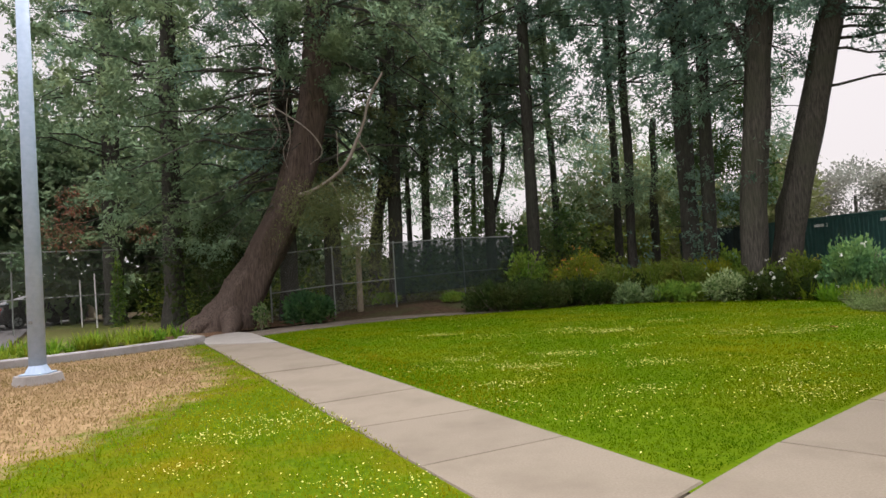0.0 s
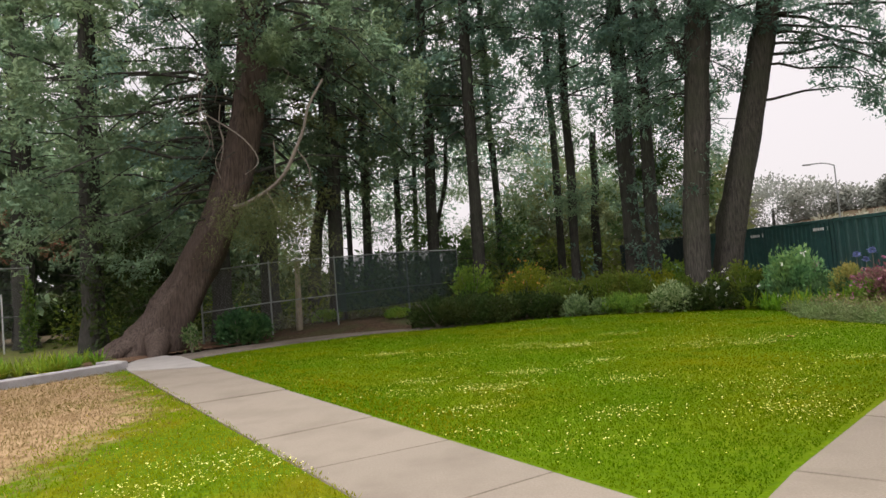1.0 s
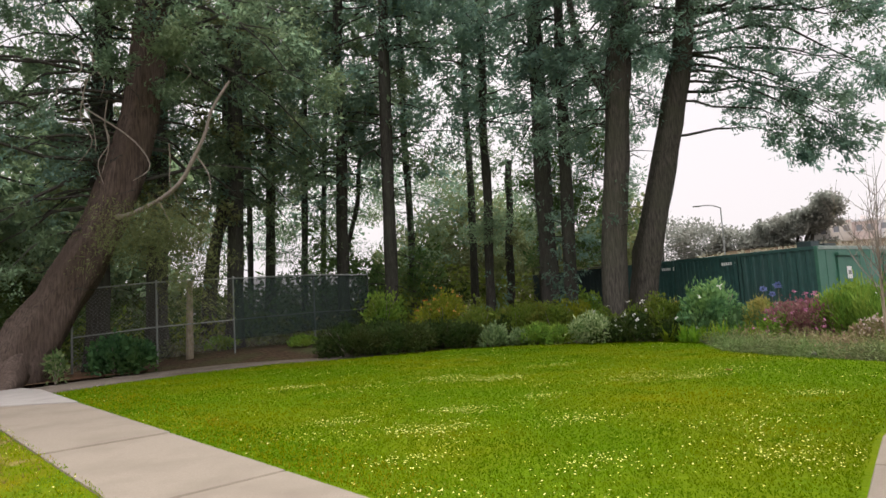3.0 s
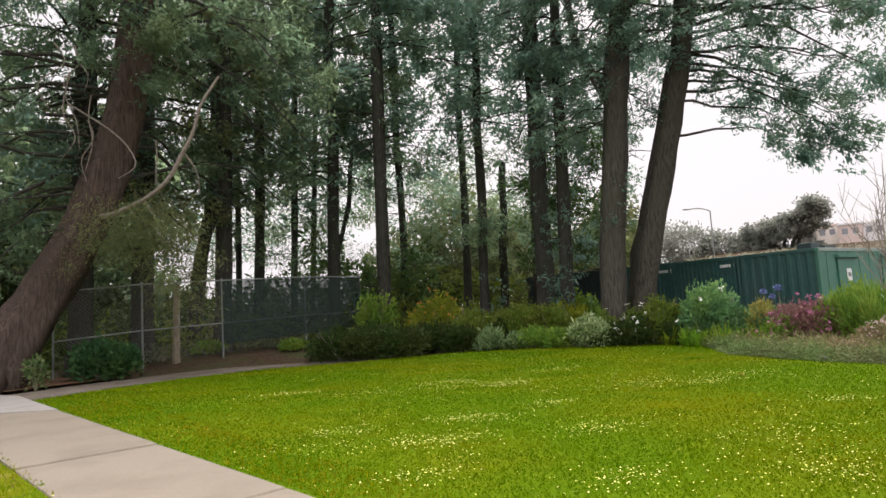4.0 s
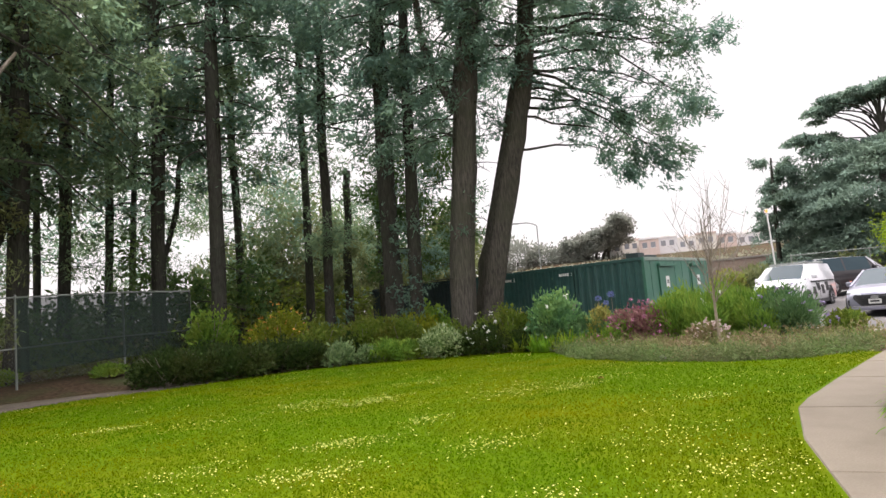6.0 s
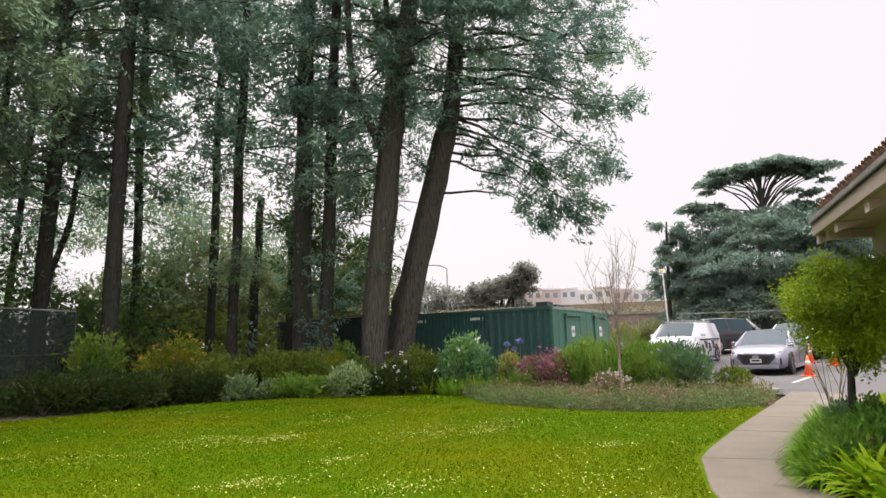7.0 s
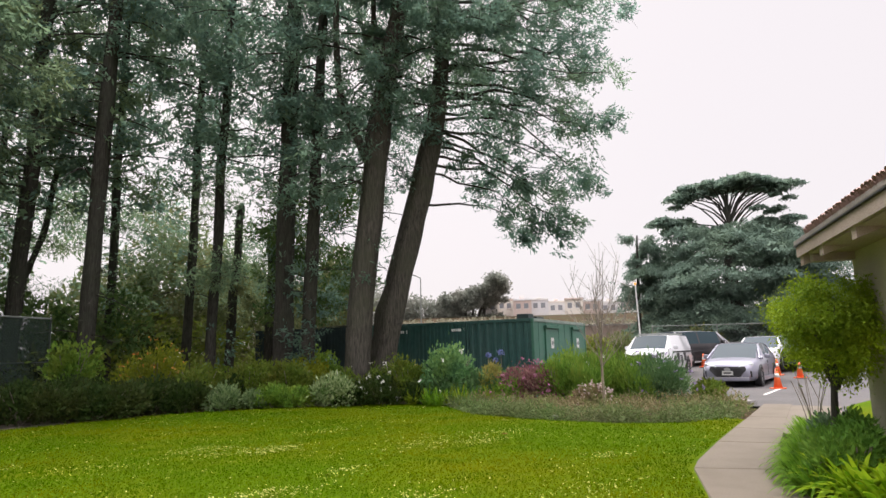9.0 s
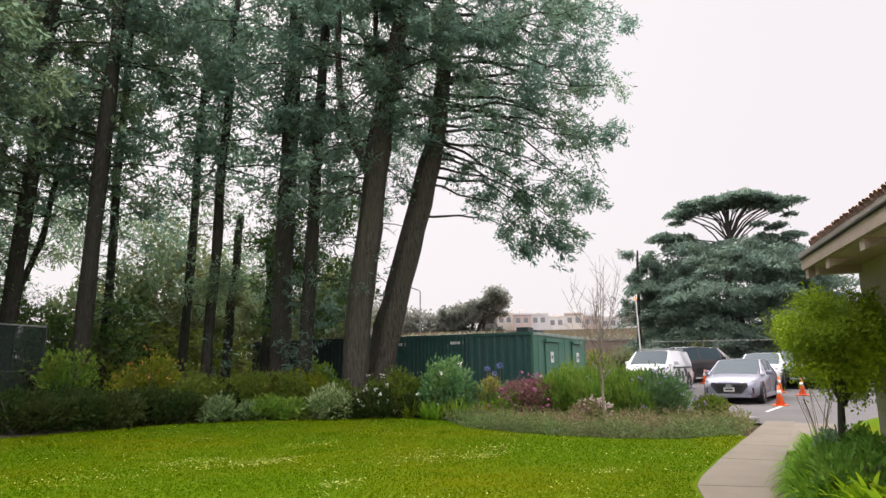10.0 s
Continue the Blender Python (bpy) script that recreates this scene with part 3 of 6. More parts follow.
for k, pts in enumerate(([(0.1, 0, 0.9), (-0.8, -0.1, 0.45), (-1.7, -0.15, 0.2), (-2.6, -0.1, 0.1)], [(0.0, -0.3, 0.7), (-0.5, -0.9, 0.35), (-1.0, -1.5, 0.12)], [(0.4, -0.4, 0.7), (0.6, -1.0, 0.35), (0.7, -1.6, 0.14)])):
    v, f = tube(smooth_line(pts, 9), np.linspace(0.42, 0.1, 9), 9, 0.06, 60 + k, 4)
    put("root", mesh_of("root", v, f, M_BARK_RED, True), lean_tree)
# companions in the wood, from the left edge round to the right
tree("conifer", "dark conifer trunk deep in the shade", up(-11, 22.5, 0.3, 0.2, 15), [0.36, 0.3, 0.12], 80, (3.4, 14.5), (3.4, 4.5, 3), L_FIR, seed=21, per_limb=42, sag=0.4)
tree("conifer", "tall dense conifer beyond the fence", up(-16.6, 27.9, 0.2, 0, 16), [0.42, 0.36, 0.12], 95, (4.3, 15.5), (4.4, 4.8, 3.2), L_FIR, seed=22, per_limb=46, sag=0.3)
tree("conifer", "tall dense conifer over the car park", up(-21.5, 35.5, 0.2, 0, 19), [0.35, 0.3, 0.12], 80, (5.4, 17.5), (5, 5.4, 3.4), L_FIR2, seed=23, per_limb=40, sag=0.3)
tree("conifer", "upright conifer behind the leaning one", up(-6.6, 22.2, 0.4, 0.2, 16), [0.32, 0.27, 0.12], 60, (4.5, 15.5), (3.4, 4, 3), L_FIR2, seed=24, per_limb=32)
tree("conifer", "stout conifer trunk behind the wire fence", up(-5.65, 25.2, 0.4, 0.1, 16), [0.36, 0.3, 0.14], 50, (4.2, 15.5), (3.2, 3.8, 3), L_OLIVE, seed=25, per_limb=30)
tree("conifer", "curved conifer trunk behind the wire fence", [(-4.4, 27.5, 0.2), (-4.3, 27.5, 2.2), (-4.0, 27.6, 4.4), (-3.6, 27.6, 7.3), (-3.5, 27.6, 15)], [0.3, 0.27, 0.22, 0.1], 42, (5.2, 14.5), (3, 3.6, 2.6), L_FIR, seed=26, per_limb=30)
tree("conifer", "straight conifer trunk behind the wire fence", up(-3.2, 25.7, 0.65, 0, 16), [0.3, 0.27, 0.12], 46, (5.6, 15.5), (2.8, 3.6, 3), L_FIR, seed=27, per_limb=30)
tree("conifer", "slender conifer in the middle of the grove", up(-2.2, 29.8, 0.7, 0, 18, 0.2), [0.21, 0.19, 0.09], 44, (6.5, 17), (2.6, 3.2, 2.4), L_FIR2, seed=28, per_limb=28, clumps=8)
tree("conifer", "thin young conifer among bigger ones", up(-3.05, 30.7, 0.2, 0, 14, 0.2), [0.13, 0.11, 0.06], 30, (6, 13), (2, 2.2, 1.5), L_FIR2, seed=29, per_limb=22)
tree("conifer", "thin conifer in the grove", up(-0.75, 30.9, 0.7, 0, 16, 0.2), [0.16, 0.14, 0.07], 52, (6, 15), (2.2, 2.6, 1.8), L_FIR2, seed=30, per_limb=24, clumps=8)
tree("conifer", "thin conifer in the grove", up(0.0, 31.9, 1.0, 0, 16, 0.2), [0.13, 0.11, 0.06], 30, (6, 15), (2.0, 2.4, 1.8), L_FIR2, seed=31, per_limb=24, clumps=8)
tree("conifer", "tall conifer with a forked side stem", up(0.85, 27.9, 0.6, 0, 17, 0.2), [0.24, 0.22, 0.1], 72, (6.4, 16.5), (2.8, 3.4, 2.6), L_FIR, seed=32, per_limb=30, clumps=6)
tree("conifer", "slim stem leaning beside a conifer", [(0.75, 28.8, 0.2), (1.1, 28.8, 3.4), (1.8, 28.8, 6.9), (2.3, 28.8, 11)], [0.12, 0.11, 0.09, 0.05], 14, (6, 11), (1.4, 1.4), L_FIR, seed=33, per_limb=20)
tree("conifer", "tall bare-stemmed conifer with a high crown", up(2.5, 25.5, 0.5, 0, 17, 0), [0.25, 0.22, 0.1], 70, (7.0, 16.5), (2.4, 3.2, 2.6), L_FIR2, seed=34, per_limb=30, clumps=8)
tree("conifer", "thin conifer with tufts along its stem", up(4.15, 30.1, 0.0, 0, 17, 0), [0.17, 0.15, 0.08], 40, (6.5, 16.5), (2.0, 2.8, 2.2), L_FIR2, seed=35, per_limb=28, clumps=10)
tree("conifer", "slim forked conifer stem", up(6.9, 29.6, 0.3, 0, 16, 0), [0.18, 0.15, 0.08], 34, (9.5, 15.8), (3.0, 3.0, 2.2), L_FIR2, seed=36, per_limb=28, clumps=6)
tree("conifer", "slim conifer stem with a high crown", up(6.6, 26.05, 0.6, 0, 16, 0), [0.18, 0.16, 0.08], 38, (8.4, 15.8), (2.8, 3.2, 2.4), L_FIR2, seed=37, per_limb=30, clumps=6)
tree("dead_tree", "broken-topped dead conifer snag", up(8.3, 28.7, 0.35, 0, 6.3, 0), [0.2, 0.18, 0.14], 8, (2, 5), (1.2, 1), L_OLIVE, seed=38, per_limb=24)
tree("dead_tree", "short broken dead conifer stub", up(9.35, 27.3, 0.1, 0, 5.7, 0), [0.2, 0.18, 0.15], 6, (2, 4.5), (1.0, 0.8), L_OLIVE, seed=44, per_limb=20)
tree("conifer", "tall conifer with grey-brown trunk", up(8.15, 23.5, 0.35, 0, 17, 0), [0.34, 0.29, 0.14], 52, (7.6, 16.8), (2.8, 3.8, 3.2), L_FIR2, M_BARK_DARK, 39, 34, clumps=16)
tree("conifer", "slim conifer with tufted trunk", up(8.25, 21.9, 0.6, -0.3, 16, 0), [0.22, 0.18, 0.09], 44, (6.8, 15.8), (2.4, 3.4, 2.8), L_FIR2, M_BARK_DARK, 40, 32, clumps=12)
big_tree = tree("conifer", "massive conifer with buttressed fibrous trunk", [(8.6, 19.6, -0.1), (8.7, 19.55, 1.4), (8.95, 19.4, 5), (9.3, 19.2, 8.6), (9.9, 18.9, 13), (10.2, 18.8, 18)], [0.42, 0.37, 0.36, 0.33, 0.25, 0.12], 64, (6.4, 17.5), (2.4, 4.2, 3.6), L_FIR2, M_BARK, 41, 44, clumps=12, flare=1.6, trunk_n=20, twigs=True, avoid=(100, 230, 9.0))
for k, (pts, r0, r1) in enumerate((([(0.55, -0.35, 6.9), (0.1, 0.0, 8.2), (-0.35, 0.4, 9.9), (-0.45, 0.5, 13.5)], 0.17, 0.08), ([(0.75, -0.45, 8.6), (0.95, -0.3, 10.0), (0.8, 0.1, 12.0), (0.9, 0.2, 15.0)], 0.15, 0.07))):
    v, f = tube(smooth_line(pts, 12), np.linspace(r0, r1, 12), 9, 0.04, 90 + k, 4)
    put("limb", mesh_of("limb", v, f, M_BARK, True), big_tree)
tree("conifer", "massive leaning conifer with wide hanging crown", [(9.75, 20.2, -0.1), (9.95, 20.0, 1.5), (10.45, 19.65, 4.2), (11.0, 19.25, 7), (11.55, 18.8, 10.5), (12, 18.5, 18)], [0.46, 0.42, 0.4, 0.36, 0.28, 0.12], 56, (9.6, 17.6), (2.6, 3.6, 4.0, 3.4), L_FIR2, M_BARK, 42, 66, 12, sag=0.5, flare=1.6, trunk_n=20, bare=0.3, twigs=True, size=(0.15, 0.024), far_coarse=False, clump=0.13,
     extra=[(6.3, 126, 3.65, 0.08, 0.42), (7.7, 131, 3.92, -0.2, 0.32), (8, 122, 3.92, -0.15, 0.42), (8.3, 140, 3.83, -0.15, 0.47), (7.4, 127, 3.39, -0.1, 0.42), (9.5, 131, 4.7, -0.1, 0.37), (9.2, 127, 4.52, -0.15, 0.27), (8.9, 119, 4.26, -0.18, 0.42), (8.6, 135, 4.09, -0.12, 0.44), (8.9, 142, 4.26, -0.1, 0.37), (10, 125, 5.31, 0, 0.32), (10.2, 135, 5.22, 0, 0.34), (10.6, 115, 5.05, -0.05, 0.32), (9.7, 140, 4.87, 0, 0.32), (11.2, 128, 5.48, 0.1, 0.18), (12, 122, 4.87, 0.05, 0.32), (12.4, 134, 4.96, 0.05, 0.32), (13.2, 118, 5.05, 0.1, 0.32), (13.6, 128, 5.48, 0.1, 0.32), (14.2, 137, 5.57, 0.1, 0.32), (14.8, 125, 5.57, 0.1, 0.32), (15.4, 131, 5.57, 0.1, 0.37), (11.6, 145, 5.05, 0.05, 0.32), (13, 150, 4.87, 0.1, 0.32), (10.9, 160, 4.35, 0, 0.32), (12.2, 170, 4.35, 0.05, 0.32)])
# the bare hooked branch and drooping sprays in front of the leaning tree
hook = thing("fallen_branch", pose(-5.6, 20.2, 4.2), "bare pale hooked branch hanging from a trunk", "branch")
hk = np.array([(0, 0, 0.05), (0.55, -0.5, 0.0), (1.4, -0.9, 0.3), (2.0, -1.1, 0.75), (2.4, -1.2, 1.45), (2.65, -1.2, 2.0), (2.85, -1.2, 2.7), (3.3, -1.1, 3.5)])
pieces = [tube(smooth_line(hk, 20), np.interp(np.linspace(0, 1, 20), [0, 0.15, 1], [0.1, 0.07, 0.035]), 6, 0.06, 5)]
put("limb", mesh_of("limb", *joined(pieces), M_TWIG, True), hook)
pieces = [tube(smooth_line([hk[2], hk[2] + (0.25, -0.1, -0.5), hk[2] + (0.45, -0.1, -1.2)], 8), np.linspace(0.03, 0.01, 8), 5, 0, 6),
          tube(smooth_line([hk[4], hk[4] + (0.3, 0.1, -0.5), hk[4] + (0.35, 0.1, -1.1)], 8), np.linspace(0.025, 0.008, 8), 5, 0, 7),
          tube(smooth_line([hk[0] + (-0.6, 0, 3.0), hk[0] + (0.7, -0.6, 2.0), hk[0] + (1.2, -0.8, 1.2), hk[0] + (0.8, -0.9, 0.8)], 12), np.linspace(0.03, 0.01, 12), 5, 0, 8)]
rg = np.random.default_rng(78)
for k in range(9):
    q = np.array((rg.uniform(-1.6, 2.6), rg.uniform(-1.3, -0.7), rg.uniform(1.4, 4.6)))
    n = rg.uniform(0.9, 2.2)
    pieces.append(tube(smooth_line([q, q + (rg.uniform(-.25, .25), 0, -0.3 * n), q + (rg.uniform(-.35, .35), -.1, -0.65 * n), q + (rg.uniform(-.5, .5), -.1, -n)], 12), np.linspace(0.02, 0.008, 12), 4, 0, 20 + k))
for k, (v, f) in enumerate(pieces):
    put("twig", mesh_of("twig", v, f, M_TWIG, True), hook)
rg = np.random.default_rng(77)
c = np.concatenate([rg.normal((1.4, -1.0, -0.6), (0.75, 0.5, 0.42), (460, 3)), rg.normal((2.3, -1.1, -1.7), (0.5, 0.5, 0.6), (160, 3))])
p = np.repeat(c, 15, axis=0) + rg.standard_normal((len(c) * 15, 3)) * 0.13
put("sprays", quads_mesh("sprays", leaves_at(rg, p, np.repeat(rg.standard_normal((len(c), 3)) * 0.8, 15, axis=0), 0.13, 0.011, 0.5, 0.6), L_OLIVE), hook, "yellow-olive drooping needle sprays")


# ---- shrubs ----
def shrub(name, label, x, y, r, h, leaf, seed, n=900, size=(0.11, 0.025), z=0.0, lump=0.35, up_dir=0.5, flower=None, flowers=0, fsize=(0.05, 0.03), squash=(1, 1), category="shrub", group=""):
    rg = np.random.default_rng(seed)
    n = int(n * 2.4)
    if group == "garden bed along the lawn":
        r, h = r * 1.08, h * 1.15
    size = (size[0] * 0.85, size[1] * 1.05)
    root = thing(name, pose(x, y, z), label, category, group)
    lobes = 6 + int(4 * lump)
    a, far_out = rg.uniform(0, 2 * np.pi, lobes), np.sqrt(rg.uniform(0.05, 1, lobes))
    cen = np.stack([np.cos(a) * far_out * 0.6, np.sin(a) * far_out * 0.6, rg.uniform(0.1, 0.55, lobes) * (1.1 - 0.5 * far_out)], axis=1)
    big = rg.uniform(0.3, 0.5, lobes)
    cen[0], big[0] = (0, 0, 0.2), 0.62
    which = rg.choice(lobes, n, p=big ** 2 / (big ** 2).sum())
    d = rg.standard_normal((n, 3))
    d[:, 2] = np.where(d[:, 2] < -0.4, -d[:, 2], d[:, 2])
    d /= np.linalg.norm(d, axis=1)[:, None]
    k = rg.uniform(0.3, 1.0, n) ** 0.45 * rg.normal(1.0, 0.1, n)
    p = (cen[which] + d * (big[which] * k)[:, None] * (1, 1, 1.1)) * np.array((r * squash[0], r * squash[1], h))
    p[:, 2] = np.maximum(p[:, 2], rg.uniform(0.01, 0.06, n))
    dirs = d * 0.9 + np.array((0, 0, up_dir))
    put("foliage", quads_mesh("foliage", leaves_at(rg, p, dirs, *size, spread=0.45, droop=0.0), leaf), root)
    st = []
    for i in range(7):
        a = rg.uniform(0, 6.28)
        e = np.array((np.cos(a) * r * 0.5, np.sin(a) * r * 0.5, h * 0.7))
        st.append(tube([(0, 0, -0.03), e * (0.5, 0.5, 0.5), e], [0.02, 0.014, 0.006], 4))
    put("stem", mesh_of("stem", *joined(st), M_TWIG), root)
    if flower:
        q = rg.standard_normal((flowers, 3))
        q[:, 2] = np.abs(q[:, 2]) + 0.25
        q /= np.linalg.norm(q, axis=1)[:, None]
        q = q * np.array((r * squash[0], r * squash[1], h)) * rg.uniform(0.85, 1.08, flowers)[:, None]
        q = np.repeat(q, 6, axis=0) + rg.standard_normal((flowers * 6, 3)) * 0.025
        tagged(put("blossom", quads_mesh("blossom", leaves_at(rg, q, rg.standard_normal(q.shape), *fsize, spread=0.6, droop=-0.2), flower), root), kind="stuff")
    return root


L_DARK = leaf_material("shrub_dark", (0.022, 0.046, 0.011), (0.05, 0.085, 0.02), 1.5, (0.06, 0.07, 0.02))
L_MID = leaf_material("shrub_green", (0.0976, 0.2013, 0.02928), (0.2074, 0.3416, 0.05124), 1.5, (0.244, 0.3172, 0.05124))
L_YEL = leaf_material("shrub_yellow_green", (0.16, 0.21, 0.014), (0.28, 0.3, 0.026), 1.5, (0.13, 0.165, 0.026))
L_BRN = leaf_material("shrub_brown_green", (0.075, 0.13, 0.018), (0.16, 0.22, 0.032), 1.5, (0.16, 0.16, 0.032))
L_GREY = leaf_material("shrub_grey_green", (0.1, 0.17, 0.06), (0.27, 0.36, 0.17), 2, None)
L_VARI = leaf_material("shrub_white_edged", (0.07, 0.15, 0.03), (0.46, 0.54, 0.28), 2, None)
L_BLUE = leaf_material("shrub_blue_green", (0.0897, 0.207, 0.0897), (0.1932, 0.3588, 0.1449), 1.5, (0.2346, 0.3726, 0.1104))
L_LAV = leaf_material("lavender_dark", (0.0585, 0.13, 0.052), (0.13, 0.234, 0.0975), 1.5, (0.156, 0.247, 0.091))
L_RED = leaf_material("shrub_crimson", (0.168, 0.06944, 0.08064), (0.3024, 0.1456, 0.1568), 1.5, (0.224, 0.1904, 0.112))
L_RUSTY = leaf_material("shrub_rusty", (0.1872, 0.2016, 0.0504), (0.3456, 0.288, 0.0864), 1.5, (0.216, 0.3168, 0.072))
L_HEATH = leaf_material("heath_purple_brown", (0.168, 0.18, 0.066), (0.312, 0.216, 0.144), 1.2, (0.168, 0.24, 0.066))
L_STRAP = leaf_material("strap_leaf", (0.085, 0.2, 0.0175), (0.1812, 0.3375, 0.03), 1.0, (0.225, 0.375, 0.03), gloss=0.05)
L_STRAP2 = leaf_material("strap_leaf_yellow", (0.12, 0.22, 0.015), (0.26, 0.36, 0.03), 1.0, (0.36, 0.34, 0.04))
L_CLIVIA = leaf_material("clivia_leaf", (0.11, 0.25, 0.006), (0.26, 0.39, 0.012), 1.0, (0.32, 0.37, 0.014), gloss=0.05)
L_LIME = leaf_material("lime_foliage", (0.2, 0.31, 0.01), (0.34, 0.44, 0.022), 1.1, (0.1, 0.18, 0.02))
L_WHITEFL = leaf_material("white_flowers", (0.6, 0.6, 0.55), (0.8, 0.8, 0.75))
L_ORANGE = leaf_material("orange_flowers", (0.5, 0.2, 0.05), (0.6, 0.35, 0.08))
L_PINK = leaf_material("pink_flowers", (0.34, 0.1, 0.2), (0.46, 0.22, 0.32))
L_MAUVE = leaf_material("mauve_flowers", (0.22, 0.17, 0.3), (0.36, 0.3, 0.45))

BED = "garden bed along the lawn"
shrub("shrub", "low dark brown-green shrub sprawling by the path", 0.6, 20.9, 1.25, 0.95, L_DARK, 1, 2600, group=BED)
shrub("shrub", "low dark brown-green shrub spilling over the lawn", 2.2, 21.0, 1.4, 0.8, L_DARK, 2, 3000, group=BED)
shrub("shrub", "dark green shrub at the lawn edge", 3.6, 21.6, 1.2, 0.85, L_DARK, 3, 2400, group=BED)
shrub("shrub", "dark green shrub before the fence end", 1.7, 22.6, 1.1, 0.95, L_DARK, 4, 2200, group=BED)
shrub("shrub", "yellow-green shrub with small orange flowers", 4.0, 22.9, 1.1, 1.6, L_YEL, 5, 2200, group=BED, flower=L_ORANGE, flowers=40)
shrub("shrub", "brown-green feathery shrub under tall conifers", 4.9, 21.9, 1.0, 1.25, L_BRN, 6, 2200, group=BED)
shrub("shrub", "brown-green heathy shrub in the bed", 6.0, 21.1, 1.1, 1.2, L_BRN, 7, 2600, group=BED)
shrub("shrub", "olive heathy shrub below the trunks", 7.0, 20.5, 1.0, 1.2, L_BRN, 8, 2400, group=BED)
shrub("shrub", "bright green low shrub at the lawn edge", 6.3, 20.2, 0.7, 0.55, L_MID, 9, 1200, group=BED)
shrub("shrub", "small silvery grey-leaved shrub", 5.0, 20.5, 0.5, 0.62, L_GREY, 10, 520, group=BED, size=(0.16, 0.03), lump=0.6)
shrub("shrub", "small silvery grey-leaved shrub", 5.7, 20.2, 0.35, 0.45, L_GREY, 12, 500, group=BED, size=(0.12, 0.03))
shrub("shrub", "yellow-green broad-leaved shrub between tree trunks", 7.9, 21.4, 0.9, 1.25, L_YEL, 13, 1800, group=BED)
shrub("shrub", "white-edged variegated shrub below big trunks", 7.6, 19.15, 0.85, 0.8, L_VARI, 14, 1500, group=BED, size=(0.13, 0.03), up_dir=0.2, lump=0.55)
shrub("shrub", "dark purple-brown shrub with white flower heads", 8.65, 18.45, 0.85, 0.75, L_DARK, 15, 1800, group=BED, flower=L_WHITEFL, flowers=22)
shrub("shrub", "olive feathery shrub beside a trunk", 9.35, 18.1, 0.7, 1.15, L_BRN, 16, 1500, group=BED)
shrub("shrub", "rounded blue-green shrub with a few white flowers", 10.3, 17.15, 1.0, 1.5, L_BLUE, 17, 2700, group=BED, flower=L_WHITEFL, flowers=6, size=(0.13, 0.035), lump=0.25)
shrub("shrub", "rusty yellow-green shrub before a container", 11.1, 16.4, 0.62, 1.0, L_RUSTY, 18, 1400, group=BED)
shrub("shrub", "crimson-leaved shrub with pink flowers", 11.5, 15.45, 0.95, 0.95, L_RED, 19, 2300, group=BED, squash=(1.25, 1.25), flower=L_PINK, flowers=60)
shrub("shrub", "tall fresh green shrub", 12.15, 14.6, 0.85, 1.25, L_MID, 20, 2300, group=BED, size=(0.12, 0.025), up_dir=0.45, lump=0.25)
shrub("shrub", "tall fresh green shrub", 12.75, 13.8, 0.85, 1.15, L_MID, 21, 2100, group=BED, size=(0.12, 0.025), up_dir=0.45, lump=0.25, flower=L_WHITEFL, flowers=8)
shrub("shrub", "dark green upright lavender bush", 13.35, 12.6, 1.15, 1.15, L_LAV, 22, 3200, group=BED, size=(0.17, 0.014), up_dir=0.9, lump=0.2, flower=L_MAUVE, flowers=24)
shrub("shrub", "grey-green low shrub near the car park", 14.0, 11.6, 0.6, 0.5, L_BRN, 23, 900, group=BED)
shrub("shrub", "pale pink flowering low shrub", 11.3, 13.1, 0.5, 0.5, L_HEATH, 24, 800, group=BED, flower=leaf_material("blush_flowers", (0.5, 0.38, 0.36), (0.62, 0.52, 0.48)), flowers=50)
for k, (x, y, r, h, lf) in enumerate(((9.9, 17.9, 0.7, 0.9, L_DARK), (9.5, 17.6, 0.55, 0.6, L_DARK), (11.2, 17.0, 0.7, 0.8, L_DARK), (11.0, 15.7, 0.5, 0.6, L_MID), (12.6, 15.2, 0.7, 1.0, L_DARK), (13.4, 13.4, 0.7, 0.9, L_DARK), (8.0, 18.7, 0.6, 0.45, L_DARK), (6.8, 19.6, 0.6, 0.5, L_MID), (4.2, 20.9, 0.7, 0.7, L_DARK), (5.5, 21.0, 0.6, 0.8, L_DARK))):
    shrub("shrub", "low green filler shrub between larger ones", x, y, r, h, lf, 130 + k, 1100, group=BED)
for k, (x, y, r, h) in enumerate(((11.75, 14.55, 0.6, 1.05), (12.45, 13.9, 0.7, 1.2), (12.2, 14.0, 0.65, 1.1), (12.9, 13.2, 0.7, 1.1), (13.1, 14.0, 0.8, 1.25), (11.9, 13.6, 0.5, 0.75), (12.6, 12.9, 0.55, 0.75), (13.6, 13.2, 0.7, 1.0), (12.7, 14.8, 0.8, 1.3))):
    shrub("shrub", "grassy fresh green shrub in a loose drift", x, y, r, h, L_MID, 150 + k, 1100, (0.24, 0.012), group=BED, up_dir=1.1, lump=0.5)
for k, (x, y, r, h) in enumerate(((10.7, 16.7, 0.6, 0.8), (9.9, 17.2, 0.55, 0.75), (11.5, 16.1, 0.6, 0.75), (10.9, 16.2, 0.5, 0.6))):
    shrub("shrub", "dark broad-leaved green filler before the containers", x, y, r, h, L_LAV, 165 + k, 700, (0.2, 0.03), group=BED, up_dir=0.8, lump=0.5)
